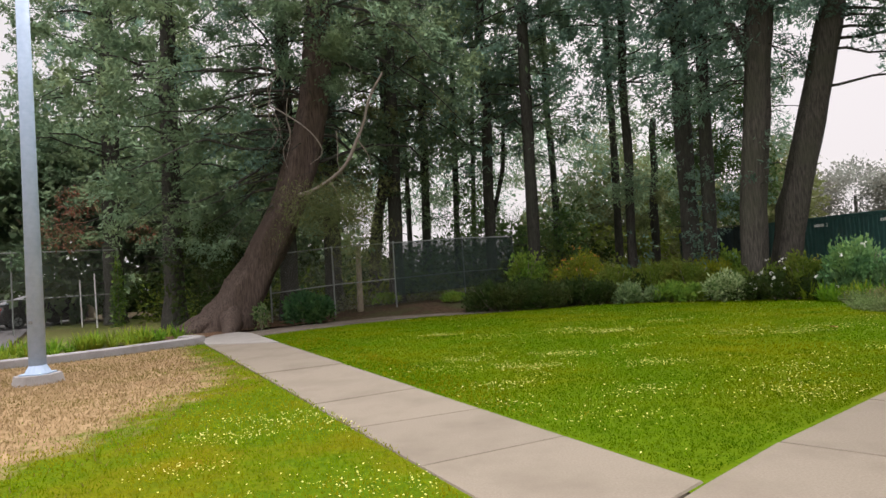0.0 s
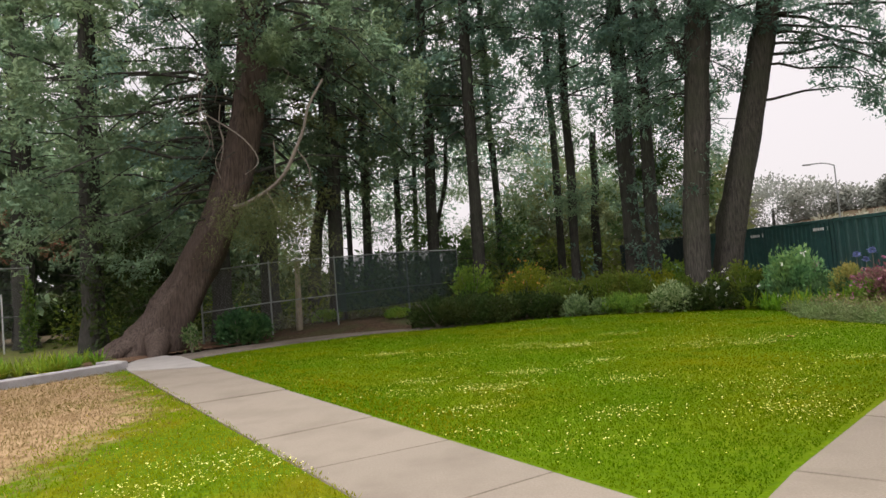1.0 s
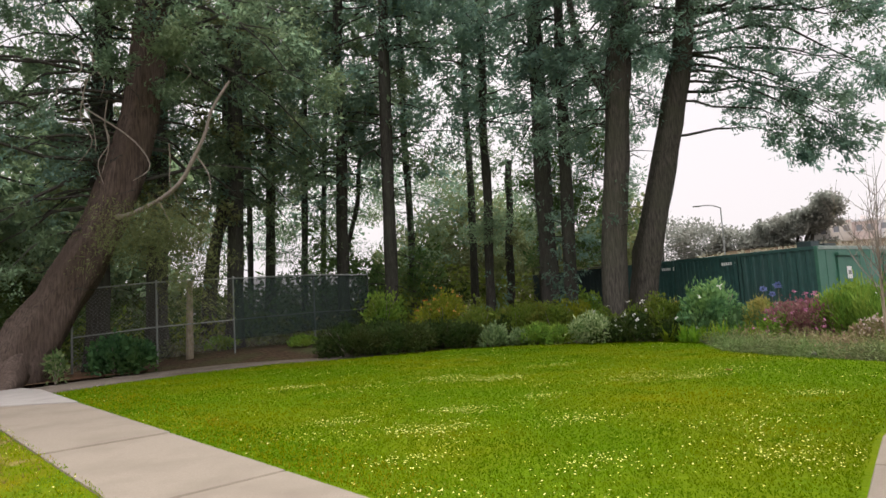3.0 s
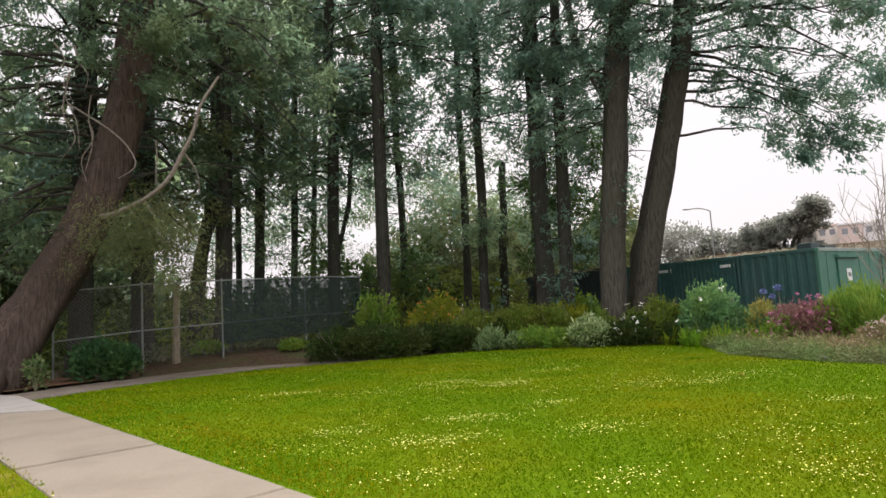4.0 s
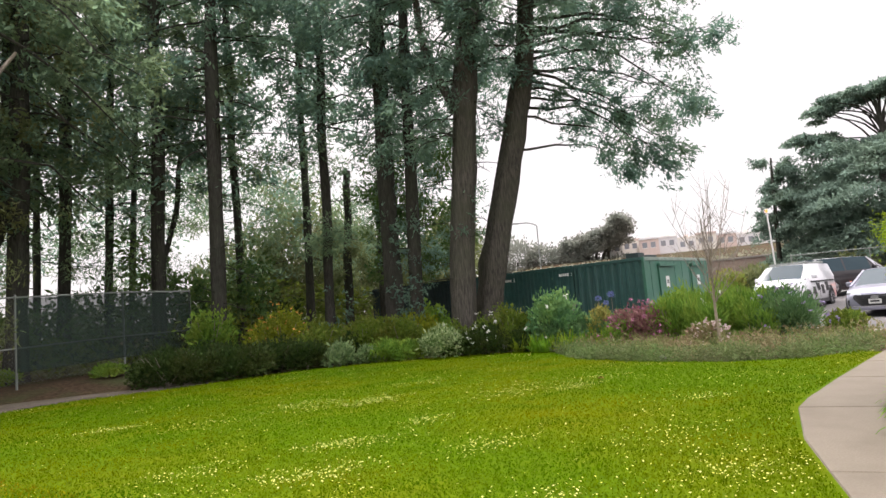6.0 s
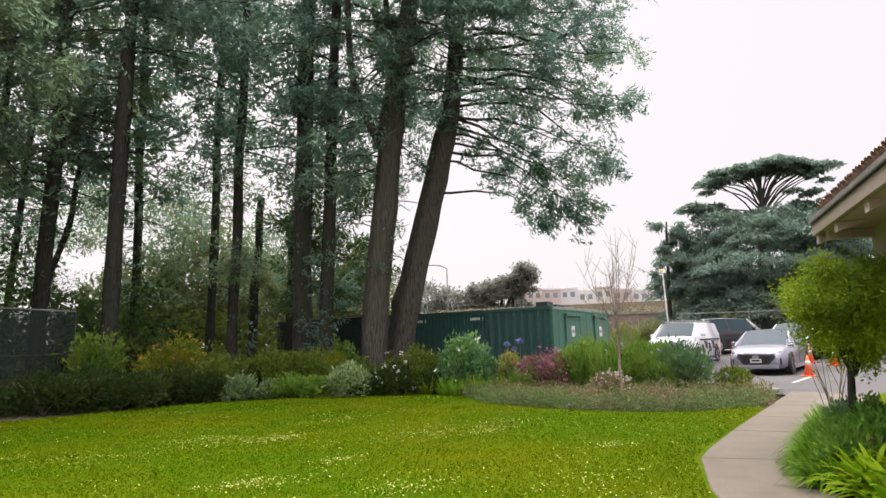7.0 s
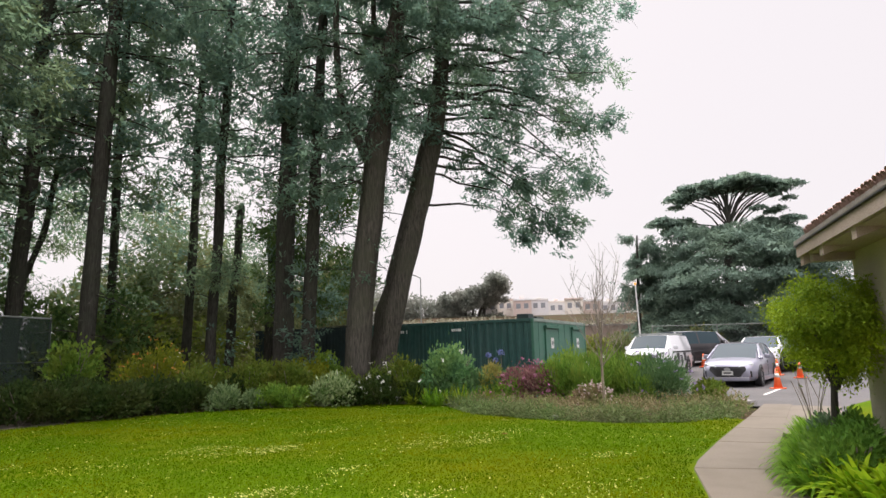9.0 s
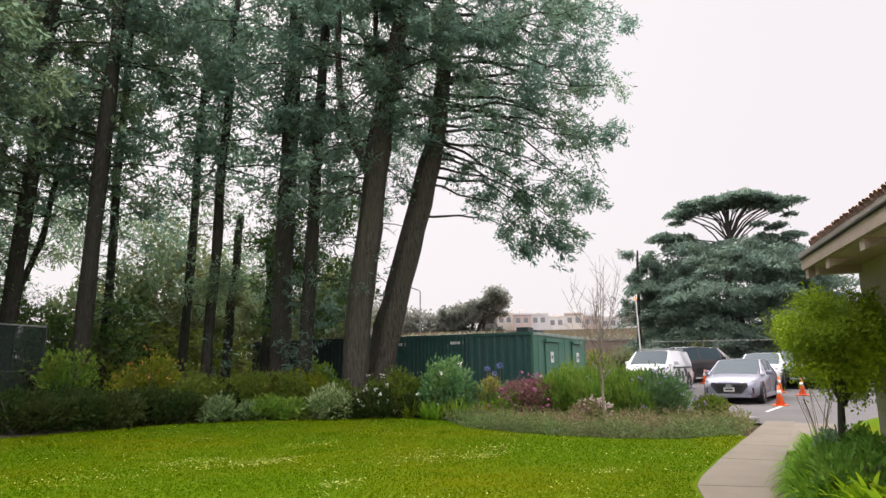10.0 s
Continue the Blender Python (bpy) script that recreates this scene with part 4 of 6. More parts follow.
for k, (x, y, r, h, lf) in enumerate(((8.9, 18.9, 0.6, 1.0, L_BRN), (9.5, 18.9, 0.65, 1.25, L_BRN), (8.2, 19.3, 0.5, 0.95, L_BRN), (10.0, 18.6, 0.55, 1.0, L_RUSTY))):
    shrub("shrub", "olive twiggy shrub at the foot of a big trunk", x, y, r, h, lf, 180 + k, 900, (0.1, 0.02), group=BED, lump=0.5, flower=L_WHITEFL, flowers=5)
shrub("shrub", "dark blue-green leafy shrub beside the leaning trunk", -5.6, 20.4, 1.05, 1.1, leaf_material("laurel_leaf", (0.03, 0.085, 0.035), (0.07, 0.16, 0.06), 1.5, (0.09, 0.17, 0.05)), 25, 1500, z=0.02, size=(0.15, 0.05), lump=0.2)
shrub("shrub", "small light-leaved shrub at the foot of the leaning trunk", -6.5, 18.9, 0.32, 0.9, leaf_material("mottled_leaf", (0.05, 0.11, 0.03), (0.22, 0.28, 0.12), 1.5, None), 26, 190, size=(0.11, 0.032), lump=0.6)
shrub("shrub", "low green growth under the trees", -3.6, 24.6, 0.7, 0.5, L_MID, 27, 500, z=0.25)
shrub("shrub", "low green growth beside the fence foot", -0.8, 23.3, 0.6, 0.4, L_MID, 28, 500, z=0.25)
shrub("shrub", "leafy green sapling clump at the fence end", 2.1, 24.2, 0.8, 2.0, L_MID, 29, 900, z=0.2, size=(0.16, 0.04))
shrub("shrub", "green shrub in front of the dark container", 8.95, 22.4, 0.7, 1.7, L_MID, 30, 1100, size=(0.16, 0.04))

shrub("ivy", "mottled green ivy climbing the fence's end post", -15.15, 25.8, 0.3, 3.5, leaf_material("ivy_leaf", (0.06, 0.13, 0.03), (0.24, 0.32, 0.13), 1.5, (0.09, 0.17, 0.04)), 31, 300, size=(0.14, 0.045), lump=0.3, up_dir=-0.2)

# undergrowth and farther trees behind the grove: uncountable, one object for each stand
def stand(name, label, blobs, leaf, seed, per=1.0, size=(0.3, 0.07)):
    rg = np.random.default_rng(seed)
    ps, ds = [], []
    for x, y, z, r, h in blobs:
        n = int(520 * per * r * h)
        d = rg.standard_normal((n, 3))
        d /= np.linalg.norm(d, axis=1)[:, None]
        k = rg.uniform(0.3, 1, n) ** 0.5 * (1 + 0.3 * np.sin(d[:, 0] * 6 + x) * np.sin(d[:, 2] * 7 + y))
        ps.append(np.array((x, y, z)) + d * k[:, None] * np.array((r, r, h)))
        ds.append(d)
    p, d = np.concatenate(ps), np.concatenate(ds)
    ob = put(name, quads_mesh(name, leaves_at(rg, p, d, *size, spread=0.7, droop=0.2), leaf))
    return tagged(ob, label, "undergrowth", kind="stuff")


rg = np.random.default_rng(5)
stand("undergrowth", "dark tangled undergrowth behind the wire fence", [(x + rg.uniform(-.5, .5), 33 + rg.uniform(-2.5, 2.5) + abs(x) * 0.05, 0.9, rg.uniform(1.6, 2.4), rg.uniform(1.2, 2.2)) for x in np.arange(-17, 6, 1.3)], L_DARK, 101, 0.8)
stand("undergrowth", "dull green undergrowth under the grove", [(x + rg.uniform(-.5, .5), 27.5 + rg.uniform(-1.5, 1.5), 0.5, rg.uniform(0.9, 1.5), rg.uniform(0.7, 1.3)) for x in np.arange(-14, 9, 1.6)], L_BRN, 102, 0.8, (0.22, 0.05))
stand("woods", "olive-green trees and bushes beyond the grove", [(x + rg.uniform(-.6, .6), 37 + rg.uniform(-2.5, 3), 2.0 + rg.uniform(0, 3.0), rg.uniform(1.5, 2.4), rg.uniform(2.0, 3.6)) for x in np.arange(4.5, 19, 1.2)], leaf_material("woods_olive", (0.11, 0.145, 0.05), (0.2, 0.235, 0.09), 0.4, (0.23, 0.23, 0.11)), 103, 0.8, (0.34, 0.085))
stand("woods", "green bushes among the conifer stems", [(x + rg.uniform(-.5, .5), 31.5 + rg.uniform(-1.5, 1.5), 1.0 + rg.uniform(0, 1.2), rg.uniform(1.0, 1.7), rg.uniform(1.2, 2.2)) for x in np.arange(3.4, 11, 1.1)], L_BRN, 104, 0.6, (0.24, 0.05))
stand("woods", "dense dark wood beyond the left fence", [(x + rg.uniform(-.8, .8), 34 + rg.uniform(-2, 5) + (x + 14) * 0.25, 2.5 + rg.uniform(0, 7), rg.uniform(2.2, 3.2), rg.uniform(2.2, 3.4)) for x in np.repeat(np.arange(-34, -9, 1.9), 2)], L_FIR, 105, 0.5, (0.46, 0.14))
stand("woods", "screen of far conifers behind the grove", [(x + rg.uniform(-.8, .8), 43 + rg.uniform(-3, 5), rg.uniform(5.5, 15), rg.uniform(1.0, 1.9), rg.uniform(1.0, 2.2)) for x in np.repeat(np.arange(-9, 14, 1.7), 3)], L_FIR2, 106, 0.18, (0.3, 0.05))

stand("woods", "thin see-through foliage between the stems", [(x + rg.uniform(-.8, .8), 34 + rg.uniform(-3, 4), rg.uniform(3.2, 9.5), rg.uniform(0.45, 0.9), rg.uniform(0.3, 0.6)) for x in np.repeat(np.arange(-8, 13, 1.0), 4)], L_FIR, 107, 0.8, (0.2, 0.032))
stand("woods", "thin see-through foliage behind the big trunks", [(x + rg.uniform(-.6, .6), 26 + rg.uniform(-2, 3), rg.uniform(3.5, 8.5), rg.uniform(0.35, 0.7), rg.uniform(0.25, 0.5)) for x in np.repeat(np.arange(4, 12, 1.0), 4)], L_FIR, 108, 2.1, (0.16, 0.024))

L_LAUREL = leaf_material("bay_leaf", (0.045, 0.095, 0.03), (0.1, 0.175, 0.05), 0.8, (0.12, 0.17, 0.05))
stand("woods", "dark leafy bay laurels between the stems", [(0.5, 29.6, 4.3, 0.9, 1.3), (0.9, 29.8, 2.6, 1.1, 1.2), (2.4, 29.4, 2.6, 0.9, 0.9), (3.2, 29.2, 2.1, 1.0, 1.0), (4.0, 29.1, 3.1, 0.9, 0.8), (4.6, 29.0, 2.4, 0.9, 0.8), (4.7, 29.0, 4.0, 0.6, 0.9), (-0.8, 29.6, 2.2, 1.0, 1.2), (-2.4, 28.6, 1.7, 1.0, 1.1), (1.0, 28.5, 3.1, 0.8, 0.7), (1.9, 28.4, 3.0, 0.7, 0.6), (2.7, 28.3, 2.7, 0.6, 0.6)], L_LAUREL, 111, 0.9, (0.2, 0.055))
stand("woods", "leafy boughs behind the two big trunks", [(10.5 + rg.uniform(-2.2, 1.6), 25.4 + rg.uniform(-1, 1), rg.uniform(2.8, 8.2), rg.uniform(0.4, 0.8), rg.uniform(0.25, 0.55)) for k in range(56)], L_LAUREL, 115, 1.5, (0.17, 0.035))
stand("woods", "dark leafy boughs hanging beside the big trunks", [(x + rg.uniform(-.7, .7), 25.3 - 0.45 * (x - 11) + rg.uniform(-.8, .8), rg.uniform(3.2, 8.0), rg.uniform(0.35, 0.7), rg.uniform(0.25, 0.5)) for x in np.repeat(np.arange(9.0, 12.4, 0.6), 6)], L_FIR2, 117, 1.5, (0.15, 0.026))
stand("woods", "slender olive-leaved trees beyond the stems", [(7.1 + rg.uniform(-.5, .5), 34.5 + rg.uniform(-.5, .5), z, rg.uniform(0.7, 1.2), rg.uniform(0.6, 1.0)) for z in np.arange(2.5, 8.6, 0.8)] + [(9.4 + rg.uniform(-1.3, 2.0), 33.6, z, rg.uniform(0.8, 1.3), rg.uniform(0.7, 1.1)) for z in np.arange(2.0, 5.6, 0.45)], L_OLIVE, 112, 0.6, (0.22, 0.05))
stand("woods", "wispy dead twigs and needles between the stems", [(x + rg.uniform(-.5, .5), 29.5 + rg.uniform(-2, 3), rg.uniform(3.4, 7.5), rg.uniform(0.6, 1.2), rg.uniform(0.12, 0.3)) for x in np.repeat(np.arange(-4, 11, 0.8), 5)], L_FIR, 113, 1.3, (0.17, 0.014))
stand("woods", "rust-coloured dying foliage among the conifers", [(-15.4, 23.7, 5.1, 0.85, 0.5), (-15.9, 23.3, 4.2, 1.0, 0.45), (-15.6, 23.4, 3.6, 1.1, 0.4), (-13.4, 24.9, 3.75, 0.6, 0.35)], leaf_material("dying_needles", (0.17, 0.075, 0.05), (0.28, 0.13, 0.08), 0.5, (0.13, 0.13, 0.07)), 114, 1.3, (0.17, 0.024))
stand("undergrowth", "dusty grey-green groundcover behind the fence", [(x + rg.uniform(-.4, .4), 25.2 + 0.55 * x + rg.uniform(-.2, 2.4) + 1.6, 0.35, rg.uniform(0.5, 0.9), rg.uniform(0.2, 0.45)) for x in np.repeat(np.arange(-7, 2.5, 0.7), 2)], leaf_material("dusty_leaf", (0.09, 0.115, 0.06), (0.16, 0.19, 0.1), 0.8, (0.15, 0.14, 0.08)), 116, 1.0, (0.14, 0.03))
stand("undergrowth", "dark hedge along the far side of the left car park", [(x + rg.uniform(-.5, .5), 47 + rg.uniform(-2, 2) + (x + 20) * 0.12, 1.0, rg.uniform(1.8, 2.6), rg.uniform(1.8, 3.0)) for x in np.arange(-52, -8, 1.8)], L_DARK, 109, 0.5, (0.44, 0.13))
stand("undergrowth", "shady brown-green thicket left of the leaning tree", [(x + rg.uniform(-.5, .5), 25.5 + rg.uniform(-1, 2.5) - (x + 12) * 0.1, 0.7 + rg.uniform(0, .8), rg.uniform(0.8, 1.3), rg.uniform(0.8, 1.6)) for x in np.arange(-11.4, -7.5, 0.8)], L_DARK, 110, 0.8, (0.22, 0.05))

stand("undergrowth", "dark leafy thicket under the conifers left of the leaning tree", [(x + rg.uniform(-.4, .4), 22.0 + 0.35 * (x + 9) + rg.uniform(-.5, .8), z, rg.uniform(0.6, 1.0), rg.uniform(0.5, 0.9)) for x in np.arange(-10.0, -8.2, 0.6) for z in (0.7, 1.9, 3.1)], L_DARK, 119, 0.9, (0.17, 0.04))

# ---- wire fences ----
def fence(name, label, line, h, mesh_step=0.11, screen=None):
    root = thing(name, pose(0, 0, 0), label, "fence")
    for (x, y, z) in line:
        bm = cyl(bmesh.new(), (0, 0, -0.1), (0, 0, h), 0.03, 0.03, 8)
        cyl(bm, (0, 0, h), (0, 0, h + 0.04), 0.036, 0.012, 8)
        part("post", bm, M_FENCE, root, m=pose(x, y, z))
    for i in range(len(line) - 1):
        a, b = Vector(line[i]), Vector(line[i + 1])
        for k in (h - 0.03, h * 0.42):
            part("rail", cyl(bmesh.new(), a + Vector((0, 0, k)), b + Vector((0, 0, k)), 0.022, n=6), M_FENCE, root)
        L = (b - a).length
        d = (b - a) / L
        pcs = []
        n = int((L + h) / mesh_step)
        for j in range(n):
            for s in (1, -1):
                t0 = j * mesh_step - (h if s > 0 else 0)
                u0, u1 = t0, t0 + s * h if s > 0 else t0 - h
                z0, z1 = 0.05, h - 0.05
                ends = []
                for u, w in ((u0, z0), (u1, z1)):
                    ends.append([u, w])
                (ua, za), (ub, zb) = ends
                if abs(ub - ua) < 1e-6:
                    continue
                lo, hi = max(0, min(ua, ub)), min(L, max(ua, ub))
                if hi - lo < 0.03:
                    continue
                sl = (zb - za) / (ub - ua)
                p, q = a + d * lo + Vector((0, 0, za + sl * (lo - ua))), a + d * hi + Vector((0, 0, za + sl * (hi - ua)))
                w = Vector((0, 0, 0.003))
                pcs.append(([p - w, q - w, q + w, p + w], [(0, 1, 2, 3)]))
        put("wire_mesh", mesh_of("wire_mesh", *joined(pcs), M_WIRE), root)
        if screen and screen[i]:
            bm = bmesh.new()
            na = Vector((d.y, -d.x, 0)) * 0.03
            vs = [bm.verts.new(a + na + Vector((0, 0, 0.35))), bm.verts.new(b + na + Vector((0, 0, 0.35))), bm.verts.new(b + na + Vector((0, 0, h - 0.06))), bm.verts.new(a + na + Vector((0, 0, h - 0.06)))]
            bm.faces.new(vs)
            part("screen", bm, M_SCREEN, root, "dark green woven screen cloth")
    return root


M_FENCE = plain("dull_galvanised", (0.2, 0.215, 0.2), 0.6, 0.1)
M_SCREEN = bpy.data.materials.new("screen_cloth")
M_SCREEN.use_nodes = True
_n, _l = M_SCREEN.node_tree.nodes, M_SCREEN.node_tree.links
_n["Principled BSDF"].inputs["Base Color"].default_value, _n["Principled BSDF"].inputs["Roughness"].default_value = (0.018, 0.036, 0.028, 1), 0.9
_t, _m = _n.new("ShaderNodeBsdfTransparent"), _n.new("ShaderNodeMixShader")
_m.inputs["Fac"].default_value = 0.25
_l.new(_n["Principled BSDF"].outputs["BSDF"], _m.inputs[1])
_l.new(_t.outputs["BSDF"], _m.inputs[2])
_l.new(_m.outputs["Shader"], _n["Material Output"].inputs["Surface"])
fence("fence", "galvanised chain-link fence with dark green screening", [(-6.95, 21.25, 0.05), (-4.9, 21.95, 0.2), (-2.84, 23.03, 0.27), (-0.31, 24.73, 0.36), (1.75, 26.3, 0.36)], 2.35, screen=[False, False, True, True])
fence("fence", "galvanised chain-link fence beside the car park", [(-24.5, 18.9, 0), (-21.4, 21.3, 0), (-18.3, 23.8, 0.0), (-15.2, 25.95, 0.0)], 3.3)
for x, y, h in ((-16.2, 25.9, 2.3), (-17.6, 27.0, 2.1)):
    st = thing("stake", pose(x, y, 0), "thin white garden stake in rough grass", "stake", "white stakes")
    part("pole", cyl(bmesh.new(), (0, 0, -0.1), (-0.03, 0, h), 0.03, 0.03, 8), M_WHITE, st)
shrub("ivy", "ivy climbing a fence post", -15.2, 25.9, 0.27, 3.6, L_MID, 51, 330, size=(0.14, 0.055), category="climber", lump=0.5)
post = thing("wooden_post", pose(-4.2, 22.98, 0.15), "weathered grey wooden post behind the path", "post")
part("pole", cyl(bmesh.new(), (0, 0, -0.1), (0.05, 0, 2.4), 0.12, 0.09, 9), M_PALE_BARK, post)

# ---- lamp posts ----
lamp = thing("lamp_post", pose(-7.28, 10.32, 0.0), "tall grey steel lamp post on a concrete base", "lamp post")
bm = bmesh.new()
bmesh.ops.create_cone(bm, cap_ends=True, segments=8, radius1=0.4, radius2=0.36, depth=0.16, matrix=Matrix.Translation((0, 0, 0.06)) @ Matrix.Rotation(radians(22.5), 4, "Z"))
part("plinth", bm, M_KERB, lamp, "weathered concrete plinth")
part("base_plate", boxed(-0.2, 0.2, -0.2, 0.2, 0.14, 0.17, 0.008), M_STEEL, lamp)
bm = bmesh.new()
bmesh.ops.create_cone(bm, cap_ends=True, segments=16, radius1=0.2, radius2=0.135, depth=0.12, matrix=Matrix.Translation((0, 0, 0.23)))
part("collar", bm, M_STEEL, lamp)
part("pole", cyl(bmesh.new(), (0, 0, 0.25), (0, 0, 8.5), 0.132, 0.09, 20), M_STEEL, lamp, smooth=True)
part("hand_hole", boxed(-0.03, 0.03, -0.14, -0.125, 1.0, 1.05, 0.004), M_WIRE, lamp)
part("arm", cyl(bmesh.new(), (0, 0, 8.4), (0.9, 0, 8.6), 0.04, n=8), M_STEEL, lamp)
part("lamp_head", boxed(0.8, 1.4, -0.12, 0.12, 8.5, 8.64, 0.04), M_STEEL, lamp)


def street_lamp(x, y, z, h, arm, label, group="far street lamps"):
    r = thing("street_lamp", pose(x, y, z), label, "street lamp", group)
    part("pole", cyl(bmesh.new(), (0, 0, -0.5), (0, 0, h), 0.08, 0.055, 8), M_FENCE, r)
    v, f = tube(smooth_line([(0, 0, h), (arm * 0.4, -arm * 0.3, h + 0.35), (arm, -arm * 0.75, h + 0.4)], 8), np.full(8, 0.06), 6)
    put("arm", mesh_of("arm", v, f, M_FENCE), r)
    part("lamp_head", boxed(arm - 0.35, arm + 0.35, -arm * 0.75 - 0.15, -arm * 0.75 + 0.15, h + 0.33, h + 0.45, 0.03), M_FENCE, r)


street_lamp(38.4, 54.4, 0.0, 9.0, -1.7, "pale street lamp rising behind the containers")
pole = thing("utility_pole", pose(29.2, 23.0, 0.2), "slim pale pole in the car park", "pole")
part("mast", cyl(bmesh.new(), (0, 0, 0), (-0.2, 0, 4.6), 0.045, 0.035, 8), M_WHITE, pole)
part("signal_lamp", boxed(-0.26, -0.16, -0.06, 0.06, 4.6, 4.74, 0.03), plain("amber_lamp", (0.9, 0.35, 0.06), 0.4, 0, 0.7), pole, "glowing amber lamp")

# ---- shipping containers ----
C0 = Vector((13.78, 17.14, -0.2))
TURN_C = 21.5


def container(label, along, width, length, paint, side_paint, h=2.6, ribs=9, doors=False):
    """A steel box; local x runs along the long side, y along the row."""
    r = thing("shipping_container", Matrix.Translation(C0) @ pose(0, 0, 0, 0, 0, TURN_C) @ pose(0, along, 0), label, "container", "row of shipping containers")
    fr = 0.09
    for x in (0, length - fr):
        for y in (0, width - fr):
            part("corner_post", boxed(x, x + fr, y, y + fr, 0, h, 0.008), side_paint if y < 0.1 else paint, r)
    part("roof", boxed(0.02, length - 0.02, 0.02, width - 0.02, h - 0.06, h - 0.02), paint, r)
    part("top_rail", boxed(0.0, 0.07, fr, width - fr, h - 0.1, h + 0.004, 0.006), paint, r)
    part("top_rail", boxed(fr, length - fr, 0, 0.07, h - 0.1, h + 0.004, 0.006), M_LIP if doors else side_paint, r)
    part("bottom_rail", boxed(0.0, 0.08, fr, width - fr, 0, 0.16, 0.006), paint, r)
    # ribbed end wall: a folded sheet
    v, f = [], []
    n = ribs
    step = (width - 2 * fr) / n
    xs = []
    for i in range(n):
        y = fr + i * step
        xs += [(y, 0.05), (y + step * 0.42, 0.05), (y + step * 0.55, 0.012), (y + step * 0.87, 0.012)]
    xs.append((width - fr, 0.05))
    for y, x in xs:
        v += [(x, y, 0.16), (x, y, h - 0.1)]
    f = [(2 * i, 2 * i + 1, 2 * i + 3, 2 * i + 2) for i in range(len(xs) - 1)]
    put("end_wall", mesh_of("end_wall", v, f, paint), r)
    part("back_wall", boxed(length - 0.06, length - 0.03, fr, width - fr, 0, h - 0.1), paint, r)
    part("side_wall", boxed(fr, length - fr, 0.02, 0.045, 0, h - 0.1), side_paint, r)
    part("side_wall", boxed(fr, length - fr, width - 0.045, width - 0.02, 0, h - 0.1), paint, r)
    if doors:
        for x in (1.1, 4.15):
            dr = part("door", boxed(x, x + 1.35, -0.03, 0.018, 0.15, 2.28, 0.01), side_paint, r)
            part("sign", boxed(x + 0.48, x + 0.78, -0.042, -0.032, 1.62, 1.98, 0.004), M_WHITE, dr, "small white door notice")
            part("notice_text", boxed(x + 0.54, x + 0.72, -0.046, -0.0425, 1.74, 1.86), M_WIRE, dr)
            part("door_handle", boxed(x + 1.18, x + 1.24, -0.07, -0.032, 1.0, 1.2, 0.01), M_STEEL, dr)
            part("canopy", boxed(x - 0.05, x + 1.4, -0.09, 0.018, 2.3, 2.4, 0.01), side_paint, r)
        for k in range(8):
            part("seam", boxed(0.5 + k * 0.7, 0.52 + k * 0.7, 0.008, 0.019, 0.15, h - 0.12), side_paint, r)
        for x, w, hh in ((0.1, 0.5, 0.16), (0.9, 0.7, 0.1)):
            part("vent", boxed(x, x + w, 0.2, 0.6, h - 0.02, h + hh, 0.01), M_NAVY, r)
    return r


M_LIP = material("weathered_rail", (0.2, 0.26, 0.22), (0.3, 0.34, 0.3), 8, 1.2, (0.12, 0.2, 0.16), 0.6, 0.05)
container("dark green ribbed container with a faded door side", 0.0, 2.42, 6.06, M_GREEN, M_GREEN_DOOR, ribs=8, doors=True)
c2 = container("dark green shipping container end in the row", 2.46, 2.3, 6.06, M_GREEN, M_GREEN, ribs=14)
c3 = container("dark green shipping container end behind big trunks", 4.8, 2.4, 6.06, M_GREEN, M_GREEN, ribs=14)
c4 = container("near-black green container in the shade of trees", 7.25, 2.4, 6.06, M_NAVY, M_NAVY, ribs=14)
c5 = container("near-black blue container at the end of the row", 9.75, 2.4, 6.06, M_NAVY, M_NAVY, ribs=10)
for c, y in ((c2, 0.16), (c3, 0.12)):
    for k in range(5):
        part("lettering", boxed(0.0, 0.008, y + 0.075 * k, y + 0.055 + 0.075 * k, 2.27, 2.36), M_WHITE, c)
    part("lettering", boxed(0.0, 0.008, y - 0.14, y - 0.1, 2.25, 2.38), M_WHITE, c)
for k, (y, z, s) in enumerate(((0.95, 1.35, 0.13), (1.4, 1.25, 0.12), (1.15, 1.1, 0.1))):
    f = thing("agapanthus", Matrix.Translation(C0) @ pose(0, 0, 0, 0, 0, TURN_C) @ pose(-0.5, y, 0.2), "tall blue agapanthus flower head", "flower", "agapanthus by the containers")
    part("stalk", cyl(bmesh.new(), (0, 0, 0), (0, 0, z), 0.012, 0.008, 5), M_TWIG, f)
    rg = np.random.default_rng(200 + k)
    d = rg.standard_normal((90, 3))
    d /= np.linalg.norm(d, axis=1)[:, None]
    put("flower_head", quads_mesh("flower_head", leaves_at(rg, np.array((0, 0, z)) + d * s * 0.35, d, s * 0.5, 0.02, 0.2, 0), leaf_material("blue_petals", (0.2, 0.25, 0.5), (0.35, 0.4, 0.7))), f)
# ---- vehicles ----
M_TYRE = plain("tyre_rubber", (0.02, 0.02, 0.02), 0.85)
M_RIM = plain("alloy_rim", (0.4, 0.4, 0.42), 0.3, 0.8)
M_GLASS = glass("car_glass", (0.035, 0.055, 0.065))
M_BLACK = plain("black_trim", (0.02, 0.02, 0.022), 0.5)
M_HEAD = plain("lamp_glass", (0.55, 0.58, 0.6), 0.15)
M_TAIL = plain("tail_red", (0.45, 0.02, 0.02), 0.25)
M_PLATE = plain("plate", (0.6, 0.6, 0.58), 0.5)


